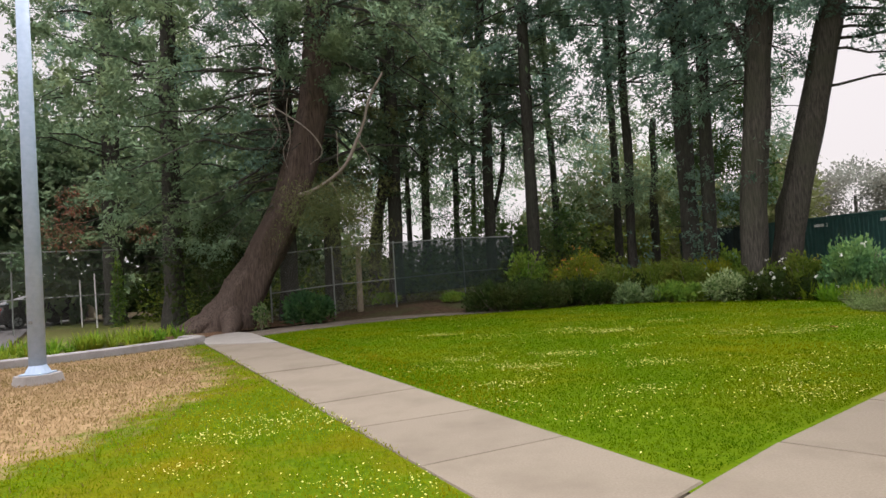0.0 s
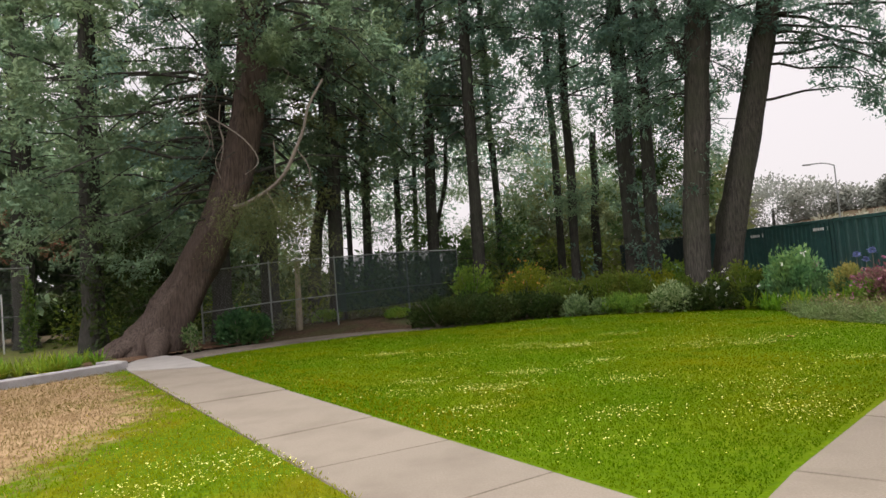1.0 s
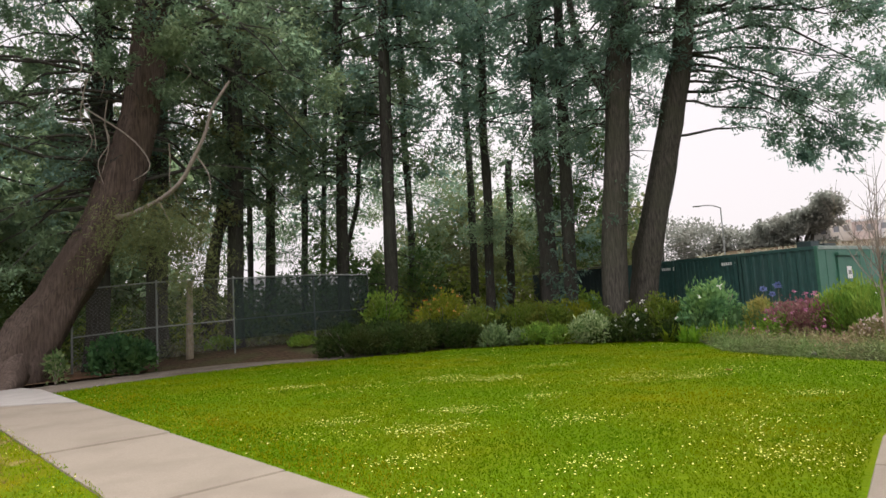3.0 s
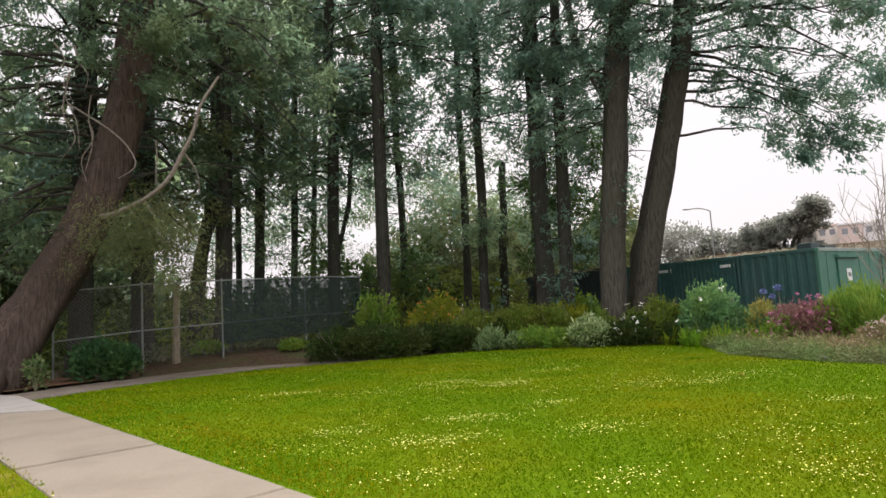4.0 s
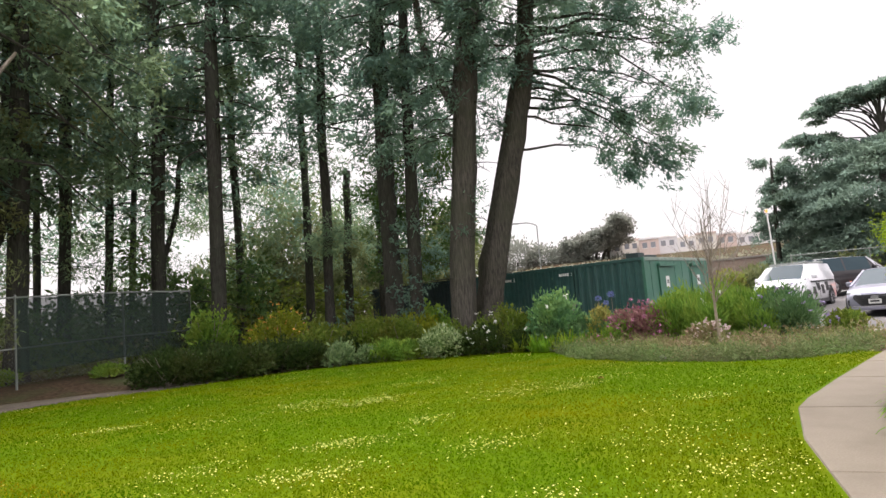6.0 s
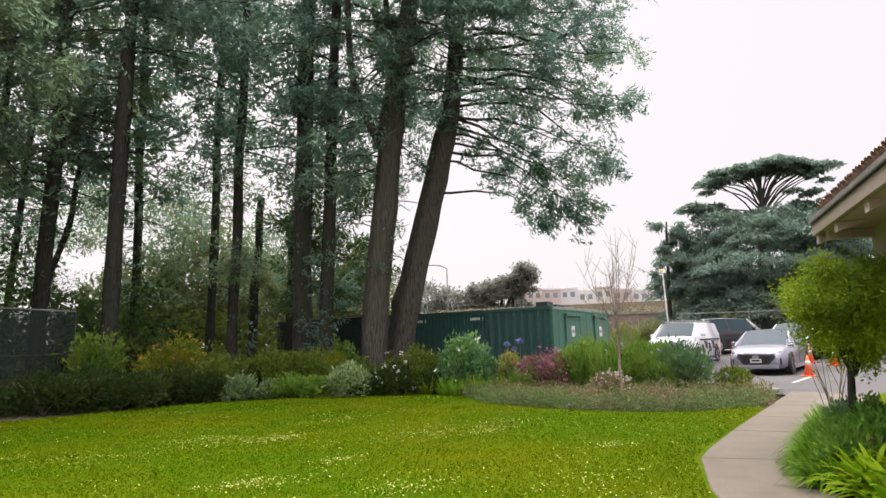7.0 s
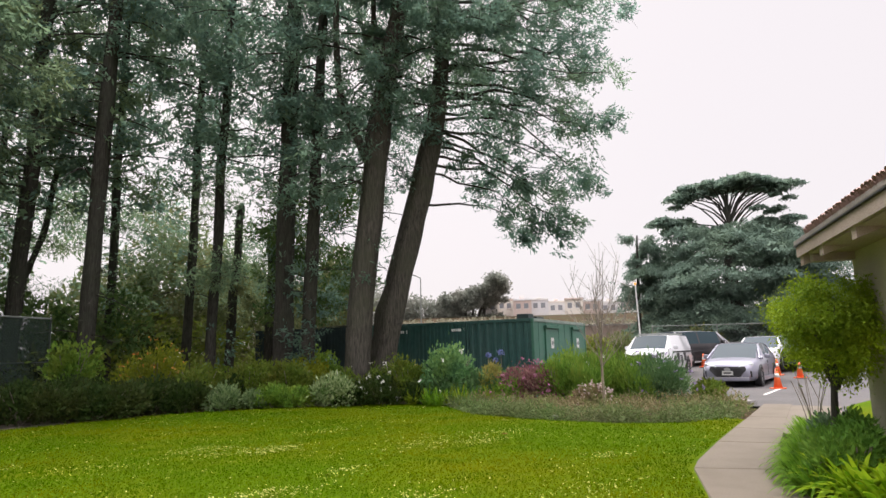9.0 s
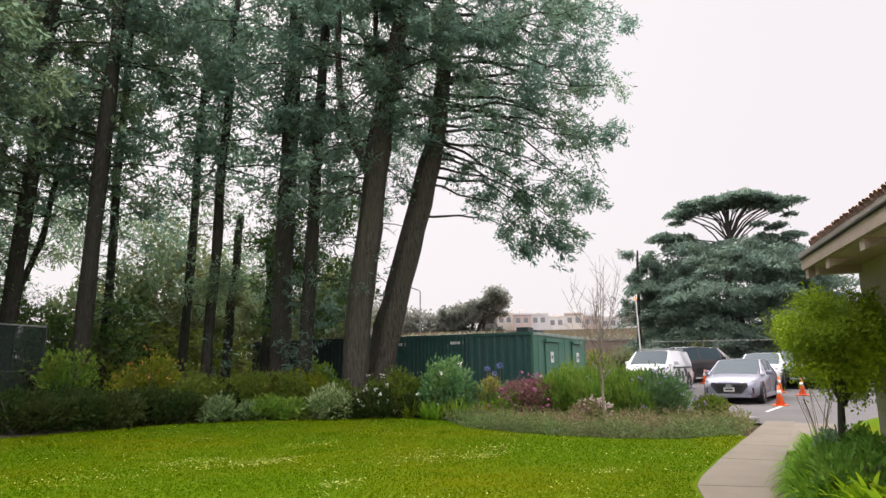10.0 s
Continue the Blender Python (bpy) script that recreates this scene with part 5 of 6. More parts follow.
def paint(name, c, metal=0.3):
    m = plain(name, c, 0.28, metal)
    m.node_tree.nodes["Principled BSDF"].inputs["Coat Weight"].default_value = 0.6
    return m


def car(label, m, L, W, H, body, lower, nose, belt, cab, roof, grille=True, rack=False, group="parked vehicles", name="car", stripe=None, top=None, panel=None, tail=None):
    """y points forward. nose: heights of the bonnet and tail; cab: where the glasshouse starts and ends at the belt; roof: at the top; panel: sides without glass behind it."""
    r = thing(name, m, label, "car" if name == "car" else name, group)
    hw = W / 2
    deck = min(nose[1], belt + 0.03)
    mid = (roof[0] + roof[1]) / 2
    # stations from tail to nose: y, underside, belt, top, width at the belt, width at the top
    st = [(-L / 2, 0.42, deck - 0.28, deck - 0.26, 0.84, 0.7), (-L / 2 + 0.06, 0.3, deck - 0.06, deck - 0.03, 0.93, 0.74), (min(cab[0], -L / 2 + 0.3), 0.24, belt, belt + 0.03, 0.97, 0.76),
          (roof[0], 0.2, belt, H - 0.03, 1.0, 0.75), (mid - 0.04, 0.2, belt, H, 1.0, 0.77), (mid + 0.04, 0.2, belt, H, 1.0, 0.77), (roof[1], 0.2, belt, H - 0.035, 1.0, 0.74),
          (cab[1], 0.2, belt - 0.015, belt + 0.01, 0.99, 0.8), (L / 2 - 0.62, 0.2, nose[0] - 0.05, nose[0], 0.97, 0.78), (L / 2 - 0.24, 0.2, nose[0] - 0.16, nose[0] - 0.08, 0.9, 0.74),
          (L / 2 - 0.07, 0.22, nose[0] - 0.3, nose[0] - 0.19, 0.8, 0.68), (L / 2, 0.28, nose[0] - 0.42, nose[0] - 0.38, 0.7, 0.62)]
    rows = []
    for y, zb, zl, zt, wb, wt in st:
        q = hw * wb
        half = [(q * 0.86, zb), (q * 0.98, zb + 0.1), (q * 1.0, zb + (zl - zb) * 0.62), (q * 0.965, zl), (hw * wt, zt), (hw * wt * 0.62, zt + 0.025), (0.0, zt + 0.035)]
        rows.append([(-x, y, z) for x, z in half] + [(x, y, z) for x, z in half[-2::-1]])
    n = len(rows[0])
    skin, pane = [], []
    for i in range(len(rows) - 1):
        for j in range(n - 1):
            side, over = j in (3, n - 5), 4 <= j <= n - 6
            tall = st[i][3] - st[i][2] > 0.25 and st[i + 1][3] - st[i + 1][2] > 0.25
            slope = abs(st[i][3] - st[i + 1][3]) > 0.25
            post = i == 4
            clear = (side and tall and not post and (panel is None or st[i][0] > panel)) or (over and slope)
            (pane if clear else skin).append((i, j))
    v = [p for row in rows for p in row]

    def face(i, j):
        return (i * n + j, i * n + j + 1, (i + 1) * n + j + 1, (i + 1) * n + j)
    skin = [face(i, j) for i, j in skin] + [tuple(range(n))[::-1], tuple((len(rows) - 1) * n + j for j in range(n))] + [(i * n, (i + 1) * n, (i + 1) * n + n - 1, i * n + n - 1) for i in range(len(rows) - 1)]
    cap = [face(i, j) for i in (3, 4, 5) for j in range(4, n - 5)]
    put("body", piece_of("body", v, [q for q in skin if q not in cap], body, True), r)
    put("roof", piece_of("roof", v, cap, top or body, True), r)
    for group_of, nm in (([q for q in pane if 4 <= q[1] <= n - 6 and q[0] > 4], "windscreen"), ([q for q in pane if 4 <= q[1] <= n - 6 and q[0] < 4], "rear_window"), ([q for q in pane if q[1] == 3], "side_window"), ([q for q in pane if q[1] == n - 5], "side_window")):
        if group_of:
            put(nm, piece_of(nm, v, [face(i, j) for i, j in group_of], M_GLASS), r, "dark reflecting glass")
    for s in (-1, 1):
        # pillars and window frames
        for (y0, z0, x0), (y1, z1, x1) in (((cab[1], belt, hw * 0.955), (roof[1], H - 0.04, hw * 0.74)), ((st[2][0], belt, hw * 0.93), (roof[0], H - 0.04, hw * 0.75)), ((roof[1] * 0.35 + cab[1] * 0.65, belt, hw * 0.967), (roof[1], H - 0.04, hw * 0.743))):
            part("pillar", cyl(bmesh.new(), (s * x0, y0, z0), (s * x1, y1, z1), 0.035, 0.03, 6), top or body, r)
        part("mirror", boxed(s * hw * 1.12 - 0.1, s * hw * 1.12 + 0.1, cab[1] - 0.62, cab[1] - 0.5, belt + 0.0, belt + 0.15, 0.04), body, r)
        bm = boxed(hw * 0.36, hw * 0.8, L / 2 - 0.4, L / 2 + 0.0, nose[0] - 0.27, nose[0] - 0.15, 0.025)
        for q in bm.verts:
            k = (q.co.x - hw * 0.36) / (hw * 0.44)
            q.co.y -= 0.2 * k
            q.co.z += 0.07 * k - 0.035 * (1 - k) * (1 if q.co.z > nose[0] - 0.2 else -1)
            q.co.x *= s * 1.07
        if s < 0:
            bmesh.ops.reverse_faces(bm, faces=bm.faces)
        part("headlight", bm, M_HEAD, r, "clear swept headlight")
        part("tail_light", boxed(s * hw * 0.82 - 0.09, s * hw * 0.82 + 0.09, -L / 2 - 0.02, -L / 2 + 0.14, deck - 0.36, deck - 0.06, 0.02), M_TAIL, r)
        part("sill", boxed(s * hw * 0.985 - 0.02, s * hw * 0.985 + 0.02, -L / 2 + 1.2, L / 2 - 1.25, 0.18, 0.32, 0.01), lower, r)
        part("door_seam", boxed(s * hw * 1.0 - 0.006, s * hw * 1.0 + 0.004, 0.0, 0.012, 0.36, belt - 0.1), M_BLACK, r)
        part("door_handle", boxed(s * hw * 1.0 - 0.01, s * hw * 1.0 + 0.016, 0.1, 0.28, belt - 0.2, belt - 0.16, 0.006), M_RIM, r)
        for y in (-L / 2 + 0.82, L / 2 - 0.86):
            part("wheel_arch", cyl(bmesh.new(), (s * (hw - 0.2), y, 0.36), (s * (hw + 0.006), y, 0.36), 0.375, n=24), M_BLACK, r)
            bm = cyl(bmesh.new(), (s * (hw - 0.21), y, 0.33), (s * (hw + 0.015), y, 0.33), 0.33, n=24)
            w = part("wheel", bm, M_TYRE, r)
            part("rim", cyl(bmesh.new(), (s * (hw - 0.05), y, 0.33), (s * (hw + 0.022), y, 0.33), 0.215, n=16), M_RIM, w)
            for k in range(5):
                a = radians(72 * k)
                part("spoke", cyl(bmesh.new(), (s * (hw + 0.026), y, 0.33), (s * (hw + 0.026), y + 0.2 * math.cos(a), 0.33 + 0.2 * math.sin(a)), 0.02, n=5), M_BLACK, w)
    part("bumper", boxed(-hw * 0.72, hw * 0.72, L / 2 - 0.1, L / 2 + 0.03, 0.2, 0.3, 0.03), lower, r)
    part("bumper_lip", boxed(-hw * 0.7, hw * 0.7, L / 2 - 0.04, L / 2 + 0.045, 0.31, 0.335, 0.008), M_RIM, r)
    part("rear_bumper", boxed(-hw * 0.88, hw * 0.88, -L / 2 - 0.06, -L / 2 + 0.1, 0.3, 0.52, 0.03), lower, r)
    if grille:
        v = [(-hw * 0.6, L / 2 - 0.02, nose[0] - 0.2), (hw * 0.6, L / 2 - 0.02, nose[0] - 0.2), (hw * 0.64, L / 2 + 0.008, nose[0] - 0.3), (hw * 0.4, L / 2 + 0.03, nose[0] - 0.56), (-hw * 0.4, L / 2 + 0.03, nose[0] - 0.56), (-hw * 0.64, L / 2 + 0.008, nose[0] - 0.3)]
        v += [(x, y - 0.1, z) for x, y, z in v]
        f = [(0, 1, 2, 3, 4, 5)] + [(i, (i + 1) % 6, (i + 1) % 6 + 6, i + 6) for i in range(6)]
        g = put("grille", mesh_of("grille", v, f, M_BLACK), r)
        for k in range(4):
            z = nose[0] - 0.29 - 0.055 * k
            part("slat", boxed(-hw * (0.5 - 0.05 * k), hw * (0.5 - 0.05 * k), L / 2 + 0.005 + 0.008 * k, L / 2 + 0.022 + 0.008 * k, z - 0.008, z + 0.008), M_TYRE, g)
        bm = bmesh.new()
        bmesh.ops.create_cone(bm, cap_ends=True, segments=16, radius1=0.065, radius2=0.065, depth=0.02, matrix=Matrix.Translation((0, L / 2 + 0.04, nose[0] - 0.29)) @ Matrix.Rotation(radians(90), 4, "X") @ Matrix.Diagonal((1.6, 1, 1, 1)))
        part("emblem", bm, M_RIM, r)
        for s in (-1, 1):
            part("air_intake", boxed(s * hw * 0.74 - 0.07, s * hw * 0.74 + 0.07, L / 2 - 0.2, L / 2 - 0.05, 0.34, 0.54, 0.02), M_BLACK, r)
    if nose[0] - 0.42 > 0:
        pl = part("plate", boxed(-0.17, 0.17, L / 2 + 0.035, L / 2 + 0.05, 0.4, 0.54, 0.004), M_PLATE, r, "number plate with unreadable bars")
        part("bars", boxed(-0.12, 0.12, L / 2 + 0.051, L / 2 + 0.053, 0.45, 0.5), M_BLACK, pl)
    if rack:
        for y in (roof[0] + 0.5, roof[1] - 0.4):
            part("roof_bar", boxed(-hw * 0.74, hw * 0.74, y - 0.03, y + 0.03, H + 0.06, H + 0.1, 0.01), M_FENCE, r)
        for s in (-1, 1):
            part("roof_rail", boxed(s * hw * 0.66 - 0.02, s * hw * 0.66 + 0.02, roof[0] + 0.2, roof[1] - 0.1, H + 0.01, H + 0.08, 0.01), M_FENCE, r)
    if tail:
        part("tailgate", boxed(-hw * 0.82, hw * 0.82, -L / 2 - 0.035, -L / 2 + 0.12, 0.5, deck - 0.02, 0.03), tail, r, "pale tailgate")
    if stripe:
        for k, (y0, y1, z0_, z1_) in enumerate(stripe):
            for s in (-1, 1):
                bm = boxed(hw * 0.985, hw * 1.006, y0, y1, z0_, z1_)
                for q in bm.verts:
                    q.co.y += 0.35 * (q.co.z - z0_)
                    q.co.x *= s
                part("decal", bm, M_BLACK, r, "dark slanted marking")
    return r


def heading(x, y, dx, dy):
    return pose(x, y, lot_z(x, y) + 0.005, 0, 0, math.degrees(math.atan2(-dx, dy)))


P_SILVER, P_WHITE, P_DARK, P_GREEN = paint("silver_paint", (0.25, 0.25, 0.31)), paint("white_paint", (0.66, 0.66, 0.68), 0.0), paint("dark_paint", (0.035, 0.03, 0.032)), paint("dark_green_paint", (0.02, 0.05, 0.045))
car("silver hatchback with a dark grille facing the path", heading(21.9, 14.35, -0.97, -0.24), 4.45, 1.82, 1.46, P_SILVER, P_SILVER, (0.88, 1.02), 0.93, (-1.95, 1.2), (-1.15, 0.2))
car("white delivery van with dark slanted markings and roof rails", heading(23.25, 18.5, -0.97, -0.25), 4.4, 1.83, 1.7, P_WHITE, M_BLACK, (1.1, 1.5), 1.12, (-2.1, 1.4), (-2.05, 0.65), rack=True, name="van", stripe=[(-1.6, -1.3, 0.5, 0.8), (-1.15, -0.8, 0.6, 0.95), (-0.6, -0.3, 0.5, 0.85), (-0.1, 0.25, 0.65, 0.95), (0.4, 0.7, 0.5, 0.8), (-1.9, 0.9, 0.97, 1.03)], panel=0.0)
car("two-tone white and charcoal sport utility vehicle", heading(29.0, 19.6, 0.9, -0.3), 4.7, 1.85, 1.62, P_DARK, P_DARK, (1.0, 1.05), 1.02, (-2.25, 1.1), (-2.1, 0.5), grille=False, top=P_WHITE, tail=P_WHITE)
car("white estate car parked behind the hatchback", heading(27.7, 15.9, -0.97, -0.24), 4.5, 1.78, 1.42, P_WHITE, P_WHITE, (0.9, 1.0), 0.92, (-2.1, 1.25), (-1.9, 0.4))
car("dark green car half hidden by a small tree", heading(29.0, 14.9, -0.9, -0.4), 4.5, 1.8, 1.5, P_GREEN, P_GREEN, (0.95, 1.0), 0.95, (-1.9, 1.3), (-1.1, 0.4))
car("white car parked beyond the wire fence", heading(-25.0, 29.8, 0.78, 0.62), 4.7, 1.85, 1.62, P_WHITE, P_WHITE, (1.0, 1.1), 1.0, (-2.1, 1.3), (-1.7, 0.4), grille=False)
car("dark pickup truck parked beyond the wire fence", heading(-22.7, 31.0, 0.3, 0.95), 4.9, 1.9, 1.6, P_DARK, P_DARK, (1.1, 1.1), 1.1, (-0.6, 1.3), (-0.2, 0.7), grille=False)

M_ORANGE = plain("cone_orange", (0.75, 0.13, 0.03), 0.55)


def cone(x, y):
    r = thing("traffic_cone", pose(x, y, lot_z(x, y) + 0.003), "orange traffic cone with a white collar", "cone", "traffic cones")
    part("base", boxed(-0.19, 0.19, -0.19, 0.19, 0, 0.035, 0.01), M_ORANGE, r)
    part("body", cyl(bmesh.new(), (0, 0, 0.03), (0, 0, 0.64), 0.13, 0.03, 16), M_ORANGE, r, smooth=True)
    part("collar", cyl(bmesh.new(), (0, 0, 0.36), (0, 0, 0.48), 0.0795, 0.0605, 16), M_WHITE, r, smooth=True)
    return r


for x, y in ((19.9, 12.3), (24.6, 13.35), (25.2, 14.4), (27.48, 18.62)):
    cone(x, y)

# low wire fence and wall at the back of the car park
fence("fence", "wire fence at the far side of the car park", [(34.5, 25.5, 0.7), (37, 22.5, 0.7), (39.5, 19.2, 0.7), (42, 15.9, 0.7), (44.5, 12.5, 0.7)], 2.0, 0.25)

# ---- house corner with a tiled eave ----
M_STUCCO = material("stucco", (0.4, 0.37, 0.28), (0.5, 0.46, 0.35), 40, 1.0, (0.33, 0.31, 0.23), 0.9, 0.4, depth=0.006)
M_FASCIA = material("fascia_board", (0.2, 0.15, 0.12), (0.28, 0.215, 0.175), 14, 1.0, (0.16, 0.12, 0.1), 0.75, 0.2, stretch=(1, 6, 6))
M_BARGE = material("painted_eave_timber", (0.32, 0.255, 0.22), (0.4, 0.325, 0.28), 14, 1.0, (0.27, 0.215, 0.185), 0.75, 0.2, stretch=(1, 6, 6))
M_TILE = material("clay_tile", (0.36, 0.235, 0.21), (0.44, 0.3, 0.265), 10, 2, (0.33, 0.265, 0.24), 0.85, 0.3, by_object=0.14)
M_MORTAR = material("roof_mortar", (0.27, 0.235, 0.225), (0.34, 0.3, 0.285), 30, 3, (0.22, 0.2, 0.19), 0.9, 0.4, depth=0.006)
HM = pose(6.98, 5.94, -0.05, 0, 0, 32.1)
house = thing("house", HM, "stucco house corner under a red clay tile roof", "house")
# local x runs along the eave to its far corner, y is turned to the walk, away from the wall
EAVE, OVER, RAKE, SL = 2.52, 0.62, 0.42, 0.36
part("wall", boxed(-3.4, 0.16, -6.0, 0.1, -0.05, EAVE + 0.05), M_STUCCO, house)
part("plinth", boxed(-3.42, 0.18, -6.02, 0.12, -0.05, 0.18, 0.01), M_CONC_NEW, house)


def pitched(x0, x1, y0, y1, z, t):
    """A board that lies in the pitch of the roof; z is its top at the eave."""
    bm = boxed(x0, x1, y0, y1, -t, 0)
    for v in bm.verts:
        v.co.z += z + SL * (OVER - v.co.y)
    return bm


part("gable", pitched(-3.4, 0.158, -3.3, 0.098, EAVE + 0.11, 0.5), M_STUCCO, house)
part("lookout_beam", boxed(0.02, 0.156, 0.102, OVER - 0.08, EAVE - 0.1, EAVE + 0.06, 0.004), M_BARGE, house)
part("soffit", boxed(-3.4, 0.018, 0.102, OVER - 0.04, EAVE - 0.01, EAVE + 0.015), M_BARGE, house)
part("roof_deck", pitched(-3.7, RAKE - 0.02, -3.4, OVER - 0.03, EAVE + 0.15, 0.03), M_BARGE, house)
part("fascia", boxed(-3.7, RAKE, OVER - 0.03, OVER, EAVE, EAVE + 0.13, 0.004), M_BARGE, house, "pale brown painted fascia board")
part("drip_edge", boxed(-3.7, RAKE + 0.01, OVER - 0.02, OVER + 0.025, EAVE + 0.132, EAVE + 0.15, 0.004), M_BLACK, house)
part("rake_board", pitched(RAKE - 0.015, RAKE + 0.025, -3.4, OVER - 0.035, EAVE + 0.14, 0.14), M_BARGE, house)
for k in range(4):
    part("rafter_tail", pitched(-0.62 - k * 1.13, -0.48 - k * 1.13, 0.05, OVER - 0.032, EAVE + 0.06, 0.18), M_BARGE, house)
part("rafter_tail", pitched(RAKE - 0.15, RAKE - 0.018, 0.05, OVER - 0.032, EAVE + 0.06, 0.18), M_BARGE, house)
tv, tf = tube([(0, 0, 0), (0, -0.21, 0.012), (0, -0.42, 0.02)], [0.062, 0.056, 0.05], 12)
TILE_ME = mesh_of("tile", tv, tf, M_TILE, True)
tilt = math.degrees(math.atan(SL))
for j in range(8):
    for i in range(34):
        t = put("tile", TILE_ME, house)
        t.matrix_basis = pose(RAKE - 0.7 - i * 0.092, OVER + 0.03 - j * 0.36, EAVE + 0.2 + SL * j * 0.36 + (0.012 if (i * 7 + j) % 3 else 0.0), -tilt, 0, 0)
part("eave_fill", boxed(-3.7, RAKE - 0.01, OVER - 0.05, OVER + 0.022, EAVE + 0.151, EAVE + 0.205, 0.006), M_MORTAR, house, "grey mortar bed under the tile ends")
part("rake_cap", pitched(RAKE - 0.64, RAKE + 0.03, -3.4, OVER - 0.04, EAVE + 0.185, 0.045), M_MORTAR, house, "mortared clay edge of the roof")

# ---- near planting by the walk ----
def strap_clump(name, label, x, y, n, length, width, leaf, seed, arch=0.9, z=0.0, stalks=0, group="strap-leaved plants by the walk", spread=0.14, flat=0.25):
    """A tuft of arching strap leaves, each a bent tapering ribbon."""
    rg = np.random.default_rng(seed)
    root = thing(name, pose(x, y, z), label, "plant", group)
    q = []
    a = rg.uniform(0, 2 * np.pi, n)
    L = length * rg.uniform(0.6, 1.15, n)
    lean = rg.uniform(flat, 0.9 + 0.4 * flat, n)
    out = np.stack([np.cos(a), np.sin(a), np.zeros(n)], axis=1)
    side = np.stack([-np.sin(a), np.cos(a), np.zeros(n)], axis=1)
    base = out * (rg.uniform(0, spread, n))[:, None]
    ring = []
    for s in np.linspace(0, 1, 6):
        c = base + out * (L * lean * s)[:, None] * 0.8 + np.array((0, 0, 1)) * (L * (s * (1.15 - 0.35 * lean) - arch * lean * s ** 2 * 0.75))[:, None]
        w = width * (0.7 + 0.6 * s) * (1 - s ** 3) + 0.002
        ring.append((c - side * w / 2, c + side * w / 2))
    for k in range(5):
        q.append(np.stack([ring[k][0], ring[k][1], ring[k + 1][1], ring[k + 1][0]], axis=1))
    v = np.stack(q, axis=1).reshape(-1, 4, 3)
    put("leaves", quads_mesh("leaves", v, leaf), root)
    for i in range(stalks):
        b = rg.uniform(0, 6.28)
        tip = np.array((np.cos(b) * 0.22, np.sin(b) * 0.22, length * rg.uniform(1.25, 1.7)))
        vv, ff = tube(smooth_line([(0, 0, 0.1), tip * (0.4, 0.4, 0.6), tip], 6), np.full(6, 0.005), 4)
        st = put("stalk", mesh_of("stalk", vv, ff, M_TWIG), root, "dry grey flower stalk")
        if i == 1 and stalks == 4:
            d = rg.standard_normal((50, 3))
            d /= np.linalg.norm(d, axis=1)[:, None]
            put("seed_head", quads_mesh("seed_head", leaves_at(rg, tip + d * 0.015, d, 0.045, 0.006, 0.2, 0), L_MAUVE), st, "faded mauve seed head")
    return root


rg = np.random.default_rng(9)
for k, (x, y, n, L, st) in enumerate(((5.32, 6.1, 240, 0.4, 0), (5.64, 6.28, 260, 0.42, 0), (5.97, 6.42, 280, 0.46, 0), (6.36, 6.56, 300, 0.5, 0), (6.78, 6.67, 320, 0.55, 0), (7.16, 6.78, 340, 0.58, 2), (7.53, 6.88, 340, 0.58, 3), (7.93, 7.02, 300, 0.56, 4), (8.38, 7.18, 260, 0.54, 2), (8.88, 7.34, 220, 0.52, 1),
                                        (6.5, 6.3, 240, 0.6, 0), (7.3, 6.6, 260, 0.64, 0), (7.8, 6.8, 260, 0.64, 2), (8.4, 7.0, 220, 0.62, 0), (9.2, 7.4, 180, 0.5, 0))):
    strap_clump("agapanthus", "lush dark green strap-leaved clump beside the walk", x, y, int(n * 0.8), L * 1.08, 0.032, L_STRAP, 300 + k, stalks=st, arch=1.2, spread=0.2, flat=0.35)
L_GERAN = leaf_material("mid_leaf", (0.0675, 0.165, 0.024), (0.15, 0.3, 0.045), 2.5, (0.225, 0.345, 0.045))
for k, (x, y, r, h) in enumerate(((5.55, 6.12, 0.28, 0.4), (5.85, 6.25, 0.3, 0.46), (6.15, 6.36, 0.3, 0.5), (6.5, 6.45, 0.32, 0.54), (6.12, 6.05, 0.32, 0.66), (6.4, 6.12, 0.32, 0.68), (5.85, 5.95, 0.3, 0.58))):
    shrub("leafy_plant", "bushy mid-green plant spilling over the walk", x, y, r, h, L_GERAN, 310 + k, 1300, (0.085, 0.012), lump=0.35, up_dir=0.1, category="plant", group="leafy plants by the walk")
shrub("shrub", "soft grey-green leafy shrub among strap plants", 6.85, 6.45, 0.36, 0.66, leaf_material("sage_leaf", (0.09775, 0.1725, 0.08625), (0.184, 0.276, 0.1495), 2.0, None), 318, 1500, (0.08, 0.014), lump=0.3)
for k, (x, y) in enumerate(((4.7, 5.38), (5.0, 5.6), (5.28, 5.8), (5.58, 5.95), (4.95, 5.3), (5.4, 5.42), (5.75, 5.62), (6.05, 5.85), (5.15, 5.0), (5.6, 5.25), (6.2, 6.1), (6.0, 5.55))):
    strap_clump("clivia", "bright yellow-green broad strap-leaved plant", x, y, 75, 0.63, 0.052, L_CLIVIA, 320 + k, arch=0.95, spread=0.16, flat=0.5)
for k in range(46):
    t, s = rg.uniform(0, 1), rg.uniform(0.3, 2.3)
    x, y = -10.3 + 2.6 * t - 0.72 * s, 12.95 + 2.6 * t + 0.7 * s + 1.2 * t * t
    strap_clump("agapanthus", "yellow-green strap-leaved clump behind the kerb", x, y, 46, rg.uniform(0.4, 0.62), 0.03, L_STRAP if k % 3 == 0 else L_STRAP2, 340 + k, group="strap-leaved plants behind the kerb")
